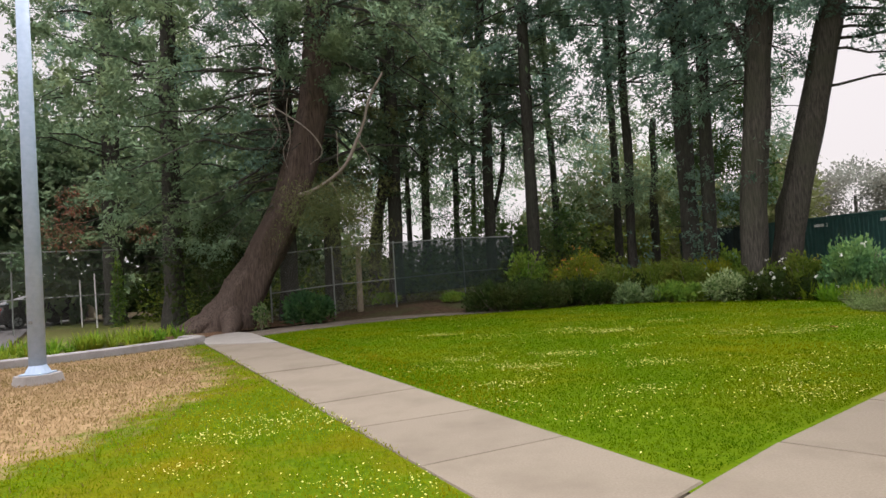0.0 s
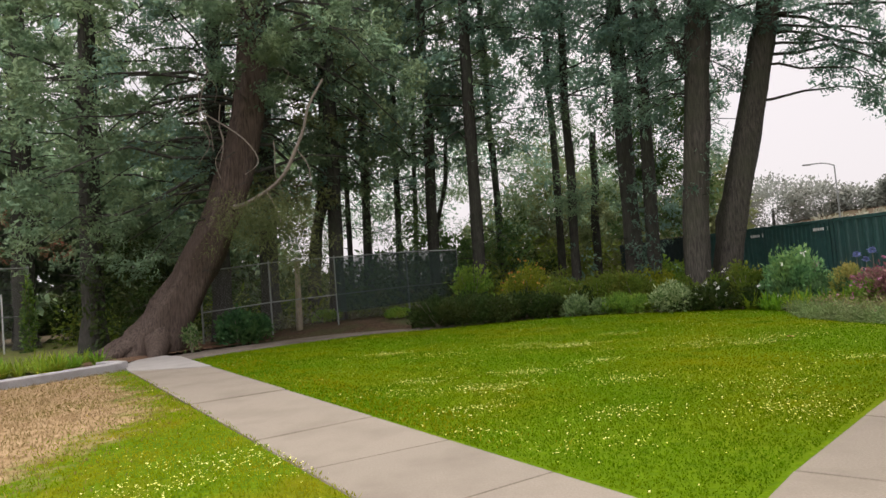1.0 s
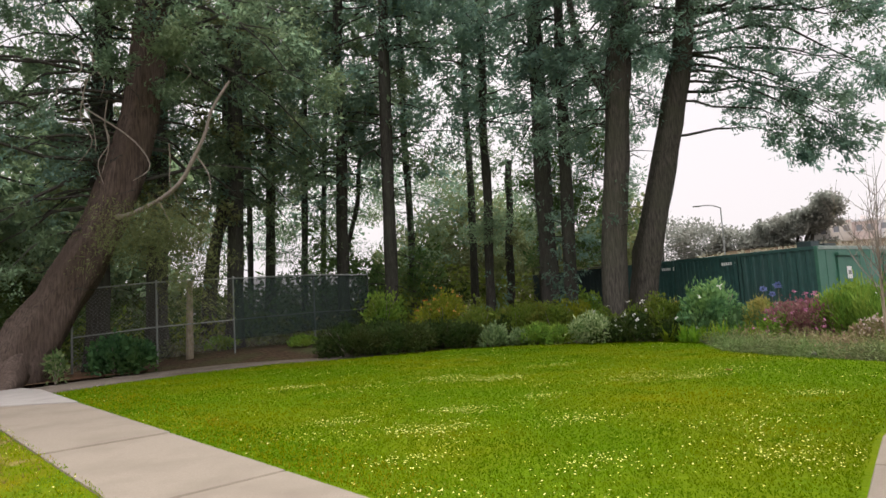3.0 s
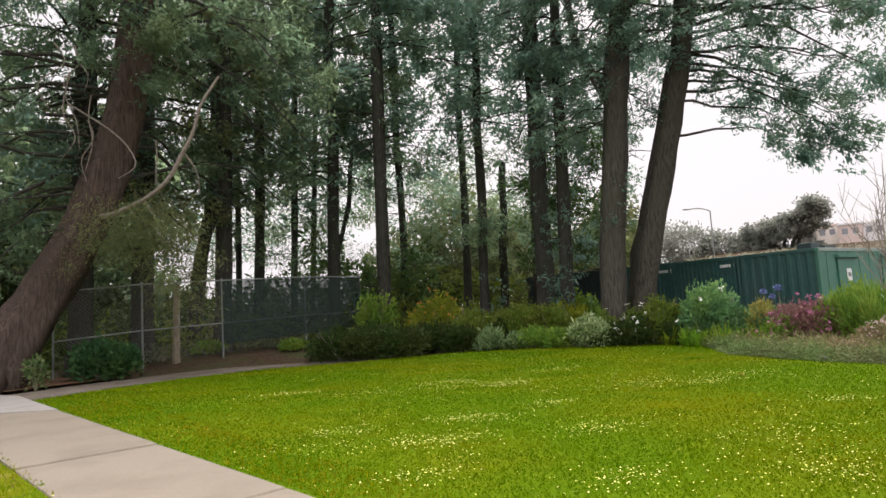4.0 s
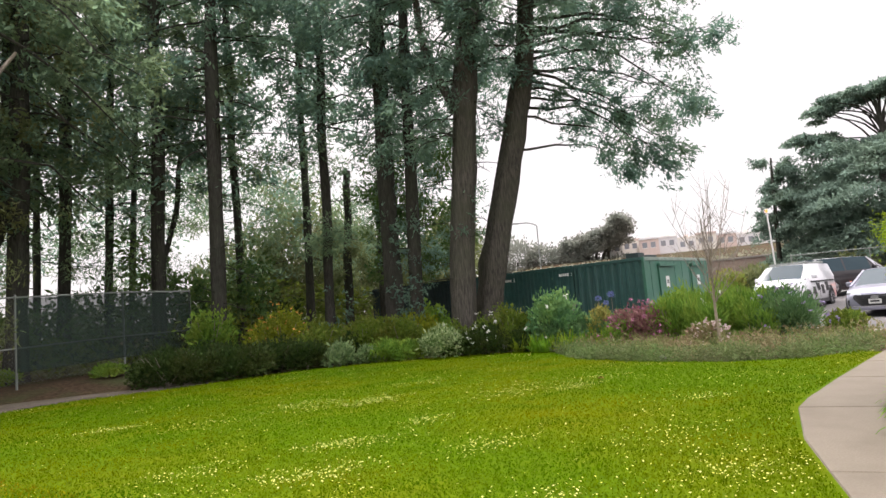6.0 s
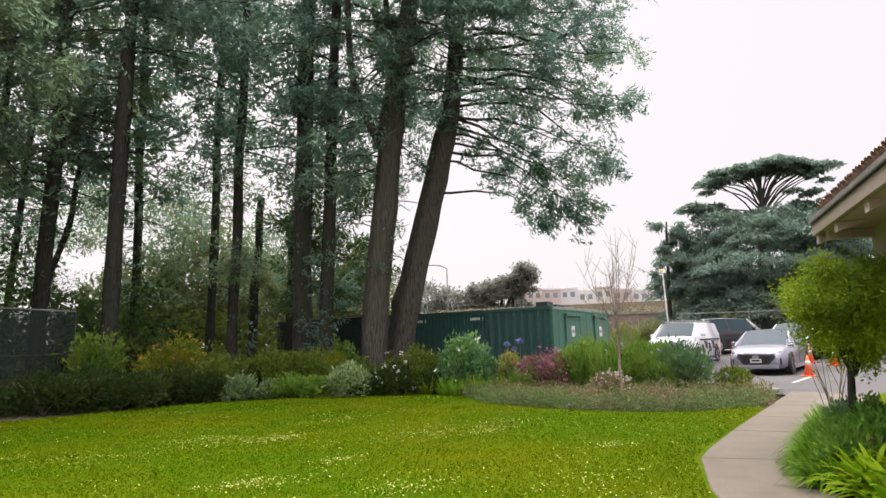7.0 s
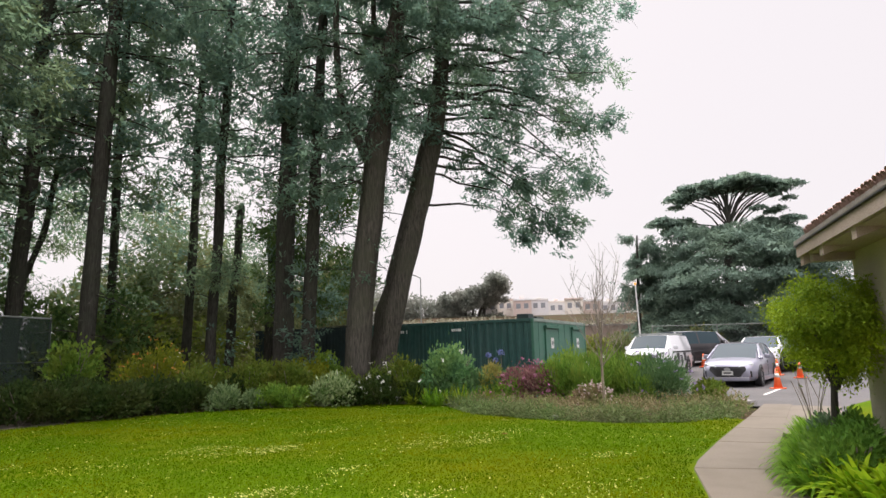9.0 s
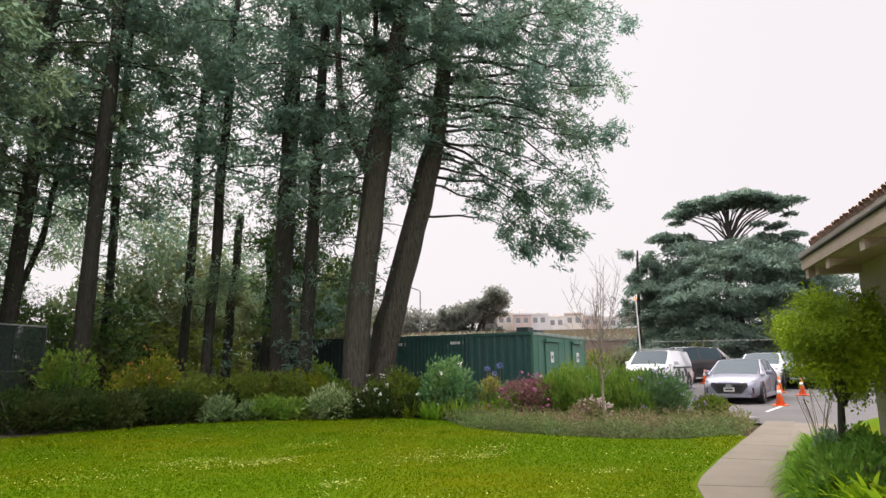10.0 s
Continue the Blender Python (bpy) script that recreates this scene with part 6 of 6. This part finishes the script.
for k, (x, y) in enumerate(((9.2, 16.9), (9.6, 16.6), (9.9, 16.3), (9.1, 17.5), (10.2, 16.0), (9.4, 17.2), (9.8, 16.8), (10.1, 16.6), (10.4, 16.3), (10.5, 15.8), (9.3, 16.6), (9.7, 16.2))):
    strap_clump("iris", "green iris leaves at the lawn edge", x, y, 60, 0.6, 0.03, L_STRAP2 if k % 2 else L_STRAP, 380 + k, group=BED)


def round_tree(name, label, x, y, trunk_h, r, zc, hz, leaf, seed, n=9000, size=(0.11, 0.016), group="", bark=M_BARK_DARK, tr=0.07):
    rg = np.random.default_rng(seed)
    root = thing(name, pose(x, y, 0), label, "tree", group)
    v, f = tube(smooth_line([(-0.03, 0.1, -0.05), (-0.02, 0.06, trunk_h * 0.5), (-0.01, 0.03, trunk_h), (0, 0, zc)], 10), np.linspace(tr * 1.2, tr * 0.5, 10), 9, 0.05, seed)
    put("trunk", mesh_of("trunk", v, f, bark, True), root)
    lim = [tube([(0, 0, trunk_h), (np.cos(a) * r * 0.35, np.sin(a) * r * 0.35, zc - 0.1), (np.cos(a) * r * 0.7, np.sin(a) * r * 0.7, zc + 0.2)], [0.035, 0.025, 0.01], 5) for a in np.arange(0, 6.2, 0.9)]
    for q in lim:
        put("limb", mesh_of("limb", *q, bark), root)
    c = rg.standard_normal((90, 3))
    c /= np.linalg.norm(c, axis=1)[:, None]
    c = c * (rg.uniform(0.45, 0.95, 90))[:, None] * np.array((r, r, hz)) + np.array((0, 0, zc))
    i = rg.integers(0, 90, n)
    p = c[i] + rg.standard_normal((n, 3)) * r * 0.13
    put("crown", quads_mesh("crown", leaves_at(rg, p, (p - np.array((0, 0, zc))) * 0.8, *size, spread=0.6, droop=0.25), leaf), root)
    return root


round_tree("small_tree", "small round tree with lime-green feathery foliage", 6.52, 6.26, 0.9, 0.64, 1.6, 0.58, L_LIME, 401, 42000, (0.038, 0.0075), tr=0.045)

# bare young tree in the bed
bare = thing("bare_tree", pose(10.74, 12.39, 0), "leafless young tree with a pale slim trunk", "tree")
v, f = tube(smooth_line([(0, 0, -0.05), (-0.03, 0, 0.8), (0.02, 0.02, 1.5), (0, 0, 2.1)], 10), np.linspace(0.036, 0.018, 10), 8, 0.04, 3)
put("trunk", mesh_of("trunk", v, f, M_PALE_BARK, True), bare)
rg = np.random.default_rng(31)
for k in range(24):
    a, z0 = rg.uniform(0, 6.28), rg.uniform(0.9, 2.0)
    sp, hh = rg.uniform(0.2, 0.95), rg.uniform(1.0, 2.0)
    e = np.array((np.cos(a) * sp, np.sin(a) * sp, z0 + hh))
    o = np.array((0, 0, z0))
    main = smooth_line([o, o + (e - o) * (0.6, 0.6, 0.45), e], 8)
    pcs = [tube(main, np.linspace(0.012, 0.004, 8), 4)]
    for j in range(5):
        b = main[rg.integers(2, 7)]
        d = rg.standard_normal(3) * (0.25, 0.25, 0.1) + (0, 0, 0.4)
        pcs.append(tube([b, b + d * 0.6, b + d], [0.006, 0.005, 0.003], 3))
    put("twig", mesh_of("twig", *joined(pcs), M_TWIG), bare)

# ---- distance ----
def flat_cypress(x, y, seed):
    """A great Monterey-type cypress: a bare-limbed flat top over a broad dome of layered, drooping shelves."""
    rg = np.random.default_rng(seed)
    root = thing("cypress", pose(x, y, -0.8), "huge dark cypress with a flat-topped tiered crown", "tree")
    v, f = tube(smooth_line([(0, 0, -0.2), (0.2, 0, 4), (-0.2, 0.2, 9), (0.1, 0, 13), (-0.3, 0.1, 16.2)], 12), np.linspace(0.9, 0.08, 12), 10, 0.05, 5)
    put("trunk", mesh_of("trunk", v, f, M_BARK_DARK, True), root)
    side, deep = np.array((0.445, -0.895)), np.array((0.895, 0.445))
    ps, ds = [], []

    def shelf(cx, cy, cz, r, h, n):
        """A flat-bottomed, gently domed pad of foliage with a ragged rim."""
        a, q = rg.uniform(0, 6.28, n), np.sqrt(rg.uniform(0, 1, n))
        q *= 1 + 0.22 * np.sin(a * 5 + cx) + 0.12 * np.sin(a * 11 + cy)
        z = h * (1 - q ** 2) * rg.uniform(-0.15, 1, n) - 0.12 * r * q ** 2
        p = np.stack([cx + np.cos(a) * q * r, cy + np.sin(a) * q * r, cz + z], axis=1)
        ps.append(p)
        ds.append(np.stack([np.cos(a), np.sin(a), rg.normal(0.1, 0.3, n)], axis=1))
    arms = []
    for z, w0, w1, n, rr in ((17.1, -0.8, 3.0, 13, 1.3), (16.6, -4.6, -0.4, 14, 1.1), (16.5, 2.4, 5.4, 11, 1.0), (15.7, -5.0, -3.4, 4, 0.7), (15.6, 3.6, 5.2, 4, 0.6), (13.9, -6.4, -3.4, 10, 0.9), (13.0, -5.6, -2.2, 6, 0.9), (13.9, 2.0, 4.6, 4, 0.6), (13.2, 1.6, 5.8, 9, 0.8), (12.2, 0.6, 5.0, 6, 1.1), (12.4, -2.4, 0.5, 5, 1.0)):
        for j in range(n):
            s = w0 + (w1 - w0) * (j + rg.uniform(0, 1)) / n
            c = side * s + deep * rg.uniform(-1.8, 1.8)
            zz = z + rg.uniform(-0.45, 0.45)
            r = rr * rg.uniform(0.6, 1.15)
            shelf(c[0], c[1], zz, r, 0.22 * r + 0.08, int(440 * r * r) + 90)
            if j % 2 == 0:
                arms.append((c[0], c[1], zz))
    for k, (tx, ty, tz) in enumerate(arms):
        w = max(10.8, tz - rg.uniform(1.8, 4.6))
        q = tube(smooth_line([(0, 0, w), (tx * 0.3, ty * 0.3, w + (tz - w) * 0.55), (tx * 0.65, ty * 0.65, tz - 0.55), (tx, ty, tz)], 7), np.linspace(0.09, 0.035, 7), 5)
        put("limb", mesh_of("limb", *q, M_BARK_DARK), root)
    for z in np.arange(2.2, 12.4, 0.62):
        R = np.interp(z, [2, 5, 8.5, 11, 12.4], [9.6, 9.8, 8.8, 7.0, 4.4])
        for j in range(int(5 + R * 1.9)):
            a = rg.uniform(0, 6.28)
            rr = R * rg.uniform(0.6, 0.95)
            r = rg.uniform(1.1, 2.1)
            shelf(np.cos(a) * rr, np.sin(a) * rr, z + rg.uniform(-.35, .35), r, 0.45 * r, int(170 * r * r) + 40)
    p, d = np.concatenate(ps), np.concatenate(ds)
    put("crown", quads_mesh("crown", leaves_at(rg, p, d, 0.25, 0.07, 1.3, 0.05), L_CYP), root)


flat_cypress(55.5, 29.5, 55)
tree("far_pine", "ragged dark pine at the edge of the car park", up(49.2, 35.9, 0.3, -0.5, 9.6), [0.2, 0.16, 0.07], 28, (4.8, 11.4), (1.0, 1.8, 1.3), L_CYP, M_BARK_DARK, 91, 34, 9, size=(0.26, 0.05), sag=0.1, group="far trees", spray=0.17, bare=0.55, far_coarse=False)
round_far = [
             ("far_tree", "dark bushy tree beside the big cypress", 52.4, 34.6, 1, 2.6, 2.6, 2.6, L_CYP, 0.3),
             ("far_tree", "dark bushy tree beside the big cypress", 57.5, 23.4, 1, 3.6, 3.8, 3.4, L_CYP, 0.3),
             ("far_tree", "pale green bush before the cypress", 46.5, 28.5, 0.4, 1.6, 1.3, 1.4, L_OLIVE, 0.2)]
for k, (nm, lb, x, y, th, r, zc, hz, lf, tr) in enumerate(round_far):
    round_tree(nm, lb, x, y, th, r, zc, hz, lf, 420 + k, 3500, (0.4, 0.1), tr=tr)
rg = np.random.default_rng(71)
for k, (x, y, z, r, h) in enumerate(((66.5, 90, 5.6, 3.8, 3.6), (63, 93, 6.0, 5, 4.6), (58, 97, 6.5, 6, 5.4), (51, 101, 6, 6, 6), (70.5, 87.0, 4.2, 2.6, 2.4), (73.0, 85.4, 3.6, 3.2, 2.4), (77.0, 82.0, 3.4, 2.4, 2.0))):
    round_tree("hill_tree", "windswept tree on the hillside with haze in its leaf colour", x, y, 1.5, r, z + 2.2, h, L_HILL, 440 + k, 4500, (0.46, 0.14), "hillside trees", tr=0.4)
# the scrub's pale leaf tones include the haze of distance
stand("hillside_scrub", "scrub on the far slope with haze in its leaf colour", [(x, y, ground_height(np.array(x), np.array(y)) + 0.1, rg.uniform(2.0, 4.0), rg.uniform(0.4, 0.8)) for x, y in [(r * np.sin(radians(a)), r * np.cos(radians(a))) for r, a in zip(rg.uniform(64, 100, 60), rg.uniform(32, 62, 60))]], leaf_material("scrub", (0.2, 0.2, 0.14), (0.28, 0.27, 0.2), 0.05, (0.3, 0.25, 0.2), 0.5, gloss=0.03), 120, 0.16, (0.6, 0.17))
P_HOUSES = [material("far_plaster_%s" % n, tuple(v * 0.92 for v in c), c, 2, 0.3, None, 0.9, 0) for n, c in (("white", (0.8, 0.78, 0.76)), ("cream", (0.78, 0.73, 0.66)), ("pink", (0.62, 0.5, 0.45)), ("grey", (0.72, 0.71, 0.72)))]
M_FARWIN = glass("far_window", (0.26, 0.27, 0.29))
for k in range(11):
    t = k / 10
    a = radians(44.2 + 15.5 * t)
    R = 112 + 3 * math.sin(k * 2.1)
    x, y = -1 + R * math.sin(a), 3.6 + R * math.cos(a)
    h = 2.9 + 0.5 * abs(math.sin(k * 1.7))
    zb = 8.8 - 1.4 * t - (1.2 if k > 8 else 0)
    hs = thing("terraced_house", pose(x, y, zb - 1.6, 0, 0, -math.degrees(a)), "pale flat-roofed house on the far hillside", "house", "hillside houses")
    w = 3.15
    part("wall", boxed(-w / 2, w / 2, 0, 6, -4, h), P_HOUSES[k % 4], hs)
    part("parapet", boxed(-w / 2 - 0.06, w / 2 + 0.06, -0.12, 0.2, h - 0.1, h + 0.2), P_HOUSES[(k + 1) % 4], hs)
    part("roof_hatch", boxed(-0.5, 0.3, 2, 3, h + 0.1, h + 0.5 + 0.2 * (k % 3)), P_HOUSES[(k + 2) % 4], hs)
    for s in (-0.7, 0.65):
        wn_ = part("window", boxed(s - 0.38, s + 0.38, -0.05, 0.05, h - 1.5, h - 0.6), M_FARWIN, hs)
        part("frame", boxed(s - 0.46, s + 0.46, -0.03, 0.06, h - 1.58, h - 1.5), P_HOUSES[0], wn_)

# ---- low planting, grass and daisies: too many to count ----
def inside(px, py, poly):
    r = np.zeros(len(px), bool)
    j = len(poly) - 1
    for i in range(len(poly)):
        (xi, yi), (xj, yj) = poly[i], poly[j]
        r ^= ((yi > py) != (yj > py)) & (px < (xj - xi) * (py - yi) / (yj - yi + 1e-12) + xi)
        j = i
    return r


def blades(name, label, poly, n, h, w, leaf, seed, near=None, z=0.0, category="grass", keep=None, lean=0.5):
    rg = np.random.default_rng(seed)
    P = np.array(poly)
    lo, hi = P.min(axis=0), P.max(axis=0)
    x, y = rg.uniform(lo[0], hi[0], n * 2), rg.uniform(lo[1], hi[1], n * 2)
    ok = inside(x, y, poly)
    if near is not None:
        dist = np.hypot(x - near[0], y - near[1])
        ok &= rg.uniform(0, 1, len(x)) < np.clip((near[2] / dist) ** 1.3, 0, 1)
    if keep is not None:
        ok &= keep(x, y, rg)
    x, y = x[ok], y[ok]
    m = len(x)
    b = np.stack([x, y, np.full(m, z)], axis=1)
    a = rg.uniform(0, 2 * np.pi, m)
    s = np.stack([np.cos(a), np.sin(a), np.zeros(m)], axis=1)
    dist = np.hypot(x, y - 1)
    ww = (w * (1 + dist * 0.09))[:, None]
    t = np.stack([rg.normal(0, lean, m), rg.normal(0, lean, m), np.ones(m)], axis=1) * (h * rg.uniform(0.5, 1.2, m))[:, None]
    v = np.stack([b - s * ww, b + s * ww, b + t + s * ww * 0.15, b + t - s * ww * 0.15], axis=1)
    ob = put(name, quads_mesh(name, v, leaf))
    return tagged(ob, label, category, kind="stuff")


def dryness(x, y):
    """How dry the turf is: straw towards the kerb and lamp post, green by the path."""
    n = np.array([noise.noise((a * 0.9, b * 0.9, 3.0)) + 0.5 * noise.noise((a * 3, b * 3, 7.0)) for a, b in zip(x, y)])
    d = -x - np.maximum(3.5, 0.612 * y - 2.41) - 0.2
    return 1 / (1 + np.exp(-(d + n * 0.9) * 4.0))


blades("lawn_grass", "short bright green mown grass", LAWN, 290000, 0.018, 0.0038, L_GRASS, 501, (0, 2, 6.0))
blades("lawn_grass", "short green grass beside the dry patch", LAWN_LEFT, 170000, 0.026, 0.0035, L_GRASS_LEFT, 502, (0, 1, 6.0), keep=lambda x, y, r: (r.uniform(0, 1, len(x)) > dryness(x, y)) & (y > 2))
blades("lawn_grass", "yellowing grass along the footpath edge", [(0.5, 6.2), (-2.3, 10.85), (-5.7, 16.6), (-4.9, 17.3), (-3.0, 14.0), (-1.5, 11.0), (0.0, 8.3), (1.3, 6.0)], 34000, 0.028, 0.0035, leaf_material("edge_blades", (0.13, 0.15, 0.001), (0.2, 0.19, 0.003), 0.9, (0.24, 0.17, 0.01), 0.3, 0.95, 0.0), 504, (0, 2, 6.0), keep=lambda x, y, r: r.uniform(0, 1, len(x)) < np.clip(0.75 + 1.3 * np.array([noise.noise((a * 0.6, b * 0.6, 1.0)) for a, b in zip(x, y)]), 0, 1))
blades("dry_grass", "straw-coloured parched grass", LAWN_LEFT, 95000, 0.035, 0.0035, L_DRY, 503, (-3, 5, 7.0), keep=lambda x, y, r: (r.uniform(0, 1, len(x)) < dryness(x, y)) & (y > 2))
HEATH = [(8.45, 14.3), (8.55, 12.5), (9.0, 10.9), (9.8, 10.05), (11.1, 9.7), (13.8, 10.5), (14.0, 11.2), (12.4, 12.4), (11.6, 13.6), (11.0, 15.2), (10.4, 16.2), (9.6, 16.6)]
rg = np.random.default_rng(506)
hx, hy = rg.uniform(8.3, 14.2, 2600), rg.uniform(9.6, 16.8, 2600)
ok = inside(hx, hy, HEATH)
hx, hy = hx[ok], hy[ok]
edge_d = np.array([min(math.hypot(x - a, y - b_) for a, b_ in ((8.45, 14.3), (8.5, 13.4), (8.55, 12.5), (8.8, 11.7), (9.0, 10.9), (9.4, 10.4), (9.8, 10.05), (10.4, 9.8), (11.1, 9.7), (9.0, 15.4), (9.6, 16.6))) for x, y in zip(hx, hy)])
stand("heath", "low purple-brown heath mounds in the bed", [(x, y, 0.03, rg.uniform(0.14, 0.3), rg.uniform(0.12, 0.34)) for x, y, e in zip(hx, hy, edge_d) if e > 0.7][:420], L_HEATH, 507, 1.6, (0.09, 0.012))
stand("heath", "soft grey-green lavender edging the bed", [(x, y, 0.03, rg.uniform(0.14, 0.28), rg.uniform(0.12, 0.26)) for x, y, e in zip(hx, hy, edge_d) if e <= 0.9][:420], leaf_material("lavender_leaf", (0.095, 0.16, 0.045), (0.19, 0.26, 0.09), 1.0, (0.16, 0.17, 0.08)), 508, 1.9, (0.1, 0.01))


def flowers(name, label, poly, n, seed, spots, loose):
    """Daisies in wind-drawn clusters round the spots, and loose ones between."""
    rg = np.random.default_rng(seed)
    pts = []
    for (x, y), w in zip(spots, rg.uniform(0.5, 1.5, len(spots))):
        k = int(n / len(spots) * w)
        pts.append(np.array((x, y)) + rg.standard_normal((k, 2)) * (0.34, 0.2) * rg.uniform(0.6, 1.5))
    lo, hi = np.array(poly).min(axis=0), np.array(poly).max(axis=0)
    for c in rg.uniform(lo, hi, (loose, 2)):
        pts.append(c + rg.standard_normal((rg.integers(3, 26), 2)) * rg.uniform(0.1, 0.5))
    pts.append(rg.uniform(lo, hi, (n // 3, 2)))
    p = np.concatenate(pts)
    p = p[inside(p[:, 0], p[:, 1], poly)]
    m = len(p)
    z = rg.uniform(0.024, 0.045, m)
    a = rg.uniform(0, 3.14, m)
    r = rg.uniform(0.0035, 0.0075, m)[:, None]
    c = np.stack([p[:, 0], p[:, 1], z], axis=1)
    s, t = np.stack([np.cos(a), np.sin(a), rg.normal(0, .3, m)], axis=1) * r, np.stack([-np.sin(a), np.cos(a), rg.normal(0, .3, m)], axis=1) * r
    v = np.stack([c - s - t, c + s - t, c + s + t, c - s + t], axis=1)
    ob = put(name, quads_mesh(name, v, L_DAISY))
    return tagged(ob, label, "flowers", kind="stuff")


SPOTS = [(3.9, 7.7), (3.2, 6.55), (3.5, 6.65), (2.8, 12.6), (6.3, 11.4), (5.5, 10.9), (5.0, 11.7), (0.95, 8.9), (1.8, 9.8), (1.4, 10.0), (2.7, 10.4), (1.95, 7.0), (2.5, 8.7), (2.05, 13.4), (5.65, 8.75), (4.3, 14.0),
         (0.55, 12.8), (-0.65, 13.8), (0.6, 9.0), (0.0, 9.9), (0.45, 7.7), (1.05, 8.8), (1.5, 5.95), (4.6, 11.2), (-0.4, 9.2), (3.0, 12.8), (0.4, 6.7), (3.4, 6.3), (2.2, 12.9)]
flowers("daisies", "tiny white daisies scattered in the lawn", LAWN, 4200, 601, SPOTS, 200)
flowers("daisies", "tiny white daisies beside the footpath", LAWN_LEFT[:5] + [(-3.3, 7.5), (-2.5, 4.5), (-1.5, 2.5), (0.5, 2.5)], 900, 602, [(-2.1, 4.95), (-1.85, 6.5), (-0.6, 4.45), (-0.9, 6.3), (-1.9, 6.55), (-2.15, 5.9)], 24)

# litter and small things
tagged(polygon_sheet("earth", [(-10.9, 17.5), (-9.4, 16.4), (-8.1, 16.2), (-7.5, 16.9), (-7.2, 18.6), (-6.0, 19.6), (-4.6, 20.3), (-5.2, 21.6), (-8.0, 22.0), (-10.2, 20.2)], 0.03, M_LITTER), "reddish leaf litter round the leaning trunk", "ground", kind="structure")
stump = thing("tree_stump", pose(-24.5, 38.0, -0.05), "low grey weathered tree stump in rough grass", "stump")
v, f = tube([(0, 0, 0), (0.03, 0, 0.4), (0.05, 0.02, 0.85)], [0.46, 0.36, 0.33], 11, 0.12, 8, 4)
put("trunk", mesh_of("trunk", v, f, M_PALE_BARK, True), stump)
leaf = thing("fallen_leaf", pose(6.26, 11.19, 0.03, 0, 8, 40), "single curled reddish-brown leaf on the lawn", "leaf")
bm = bmesh.new()
ring = [bm.verts.new((0.085 * math.cos(a) * (1 + 0.15 * math.sin(5 * a)), 0.05 * math.sin(a), 0.02 * math.cos(a) ** 2)) for a in np.arange(0, 6.28, 0.4)]
bm.faces.new(ring)
part("blade", bm, plain("dead_leaf", (0.3, 0.12, 0.05), 0.8), leaf)
stone = thing("stone", pose(8.95, 12.35, 0.02), "small pale stone at the edge of the bed", "stone")
bm = bmesh.new()
bmesh.ops.create_icosphere(bm, subdivisions=2, radius=0.07)
for v in bm.verts:
    v.co *= 1 + 0.2 * noise.noise(v.co * 14)
    v.co.z *= 0.65
part("rock", bm, M_CONC_NEW, stone, smooth=True)
wall_far = thing("retaining_wall", pose(60.4, 51.4, 0, 0, 0, -52.4), "long brown retaining wall with a pale coping below the hillside", "wall", kind="structure")
part("wall", boxed(-9, 9, -0.2, 0.2, 0, 4.0, 0.02), M_FASCIA, wall_far)
part("coping", boxed(-9.1, 9.1, -0.28, 0.28, 4.0, 4.2, 0.02), M_CONC_NEW, wall_far)
for k, (x, y, r, h) in enumerate(((38.6, 27.9, 1.6, 1.9), (40.2, 26.6, 1.4, 1.5), (37.2, 29.6, 1.7, 2.2), (35.6, 30.8, 1.5, 1.8))):
    shrub("bush", "yellow-green bush at the back of the car park", x, y, r, h, L_RUSTY if k % 2 else L_OLIVE, 700 + k, 700, (0.26, 0.06), z=0.6, category="bush", group="bushes behind the car park")


def windswept(x, y, z, seed):
    # a hillside tree combed by the wind: a wedge of foliage rising to a round head
    rg = np.random.default_rng(seed)
    root = thing("windswept_tree", pose(x, y, z), "windswept hillside tree with a wedge-shaped crown and haze in its leaf colour", "tree", "hillside trees")
    side = np.array((0.68, -0.73))
    for k, (s0, s1, h) in enumerate(((2.5, 5.6, 6.0), (0.5, -2.0, 3.2), (1.5, 2.2, 4.8), (3.5, 4.2, 5.0))):
        v, f = tube(smooth_line([(side[0] * s0, side[1] * s0, -3.0), (side[0] * s0, side[1] * s0, 1.0), (side[0] * s1, side[1] * s1, h)], 8), np.linspace(0.4, 0.15, 8), 7, 0.05, seed + k)
        put("trunk", mesh_of("trunk", v, f, M_BARK_DARK, True), root)
    ps = []
    for k in range(150):
        t = rg.uniform(0, 1)
        s = -4.6 + 10.6 * t
        r = rg.uniform(0.6, 1.1)
        c = np.array((side[0] * s, side[1] * s, 4.2 + 2.9 * t - rg.uniform(0, 1) ** 0.8 * (3.6 - 0.2 * t))) + rg.normal(0, 0.8, 3) * (1, 1, 0.1)
        ps.append(c + rg.standard_normal((130, 3)) * r * (0.55, 0.55, 0.36))
    for k in range(22):
        c = np.array((side[0] * 6.2, side[1] * 6.2, 7.0)) + rg.normal(0, 1, 3) * (0.7, 0.7, 0.45) + np.array((side[0] * 0.5, side[1] * 0.5, -1.3)) * max(0, rg.normal(0, 0.8))
        ps.append(c + rg.standard_normal((260, 3)) * 0.5)
    p = np.concatenate(ps)
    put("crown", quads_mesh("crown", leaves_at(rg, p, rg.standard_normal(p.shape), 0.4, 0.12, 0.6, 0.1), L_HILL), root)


windswept(72.4, 85.4, 6.4, 77)
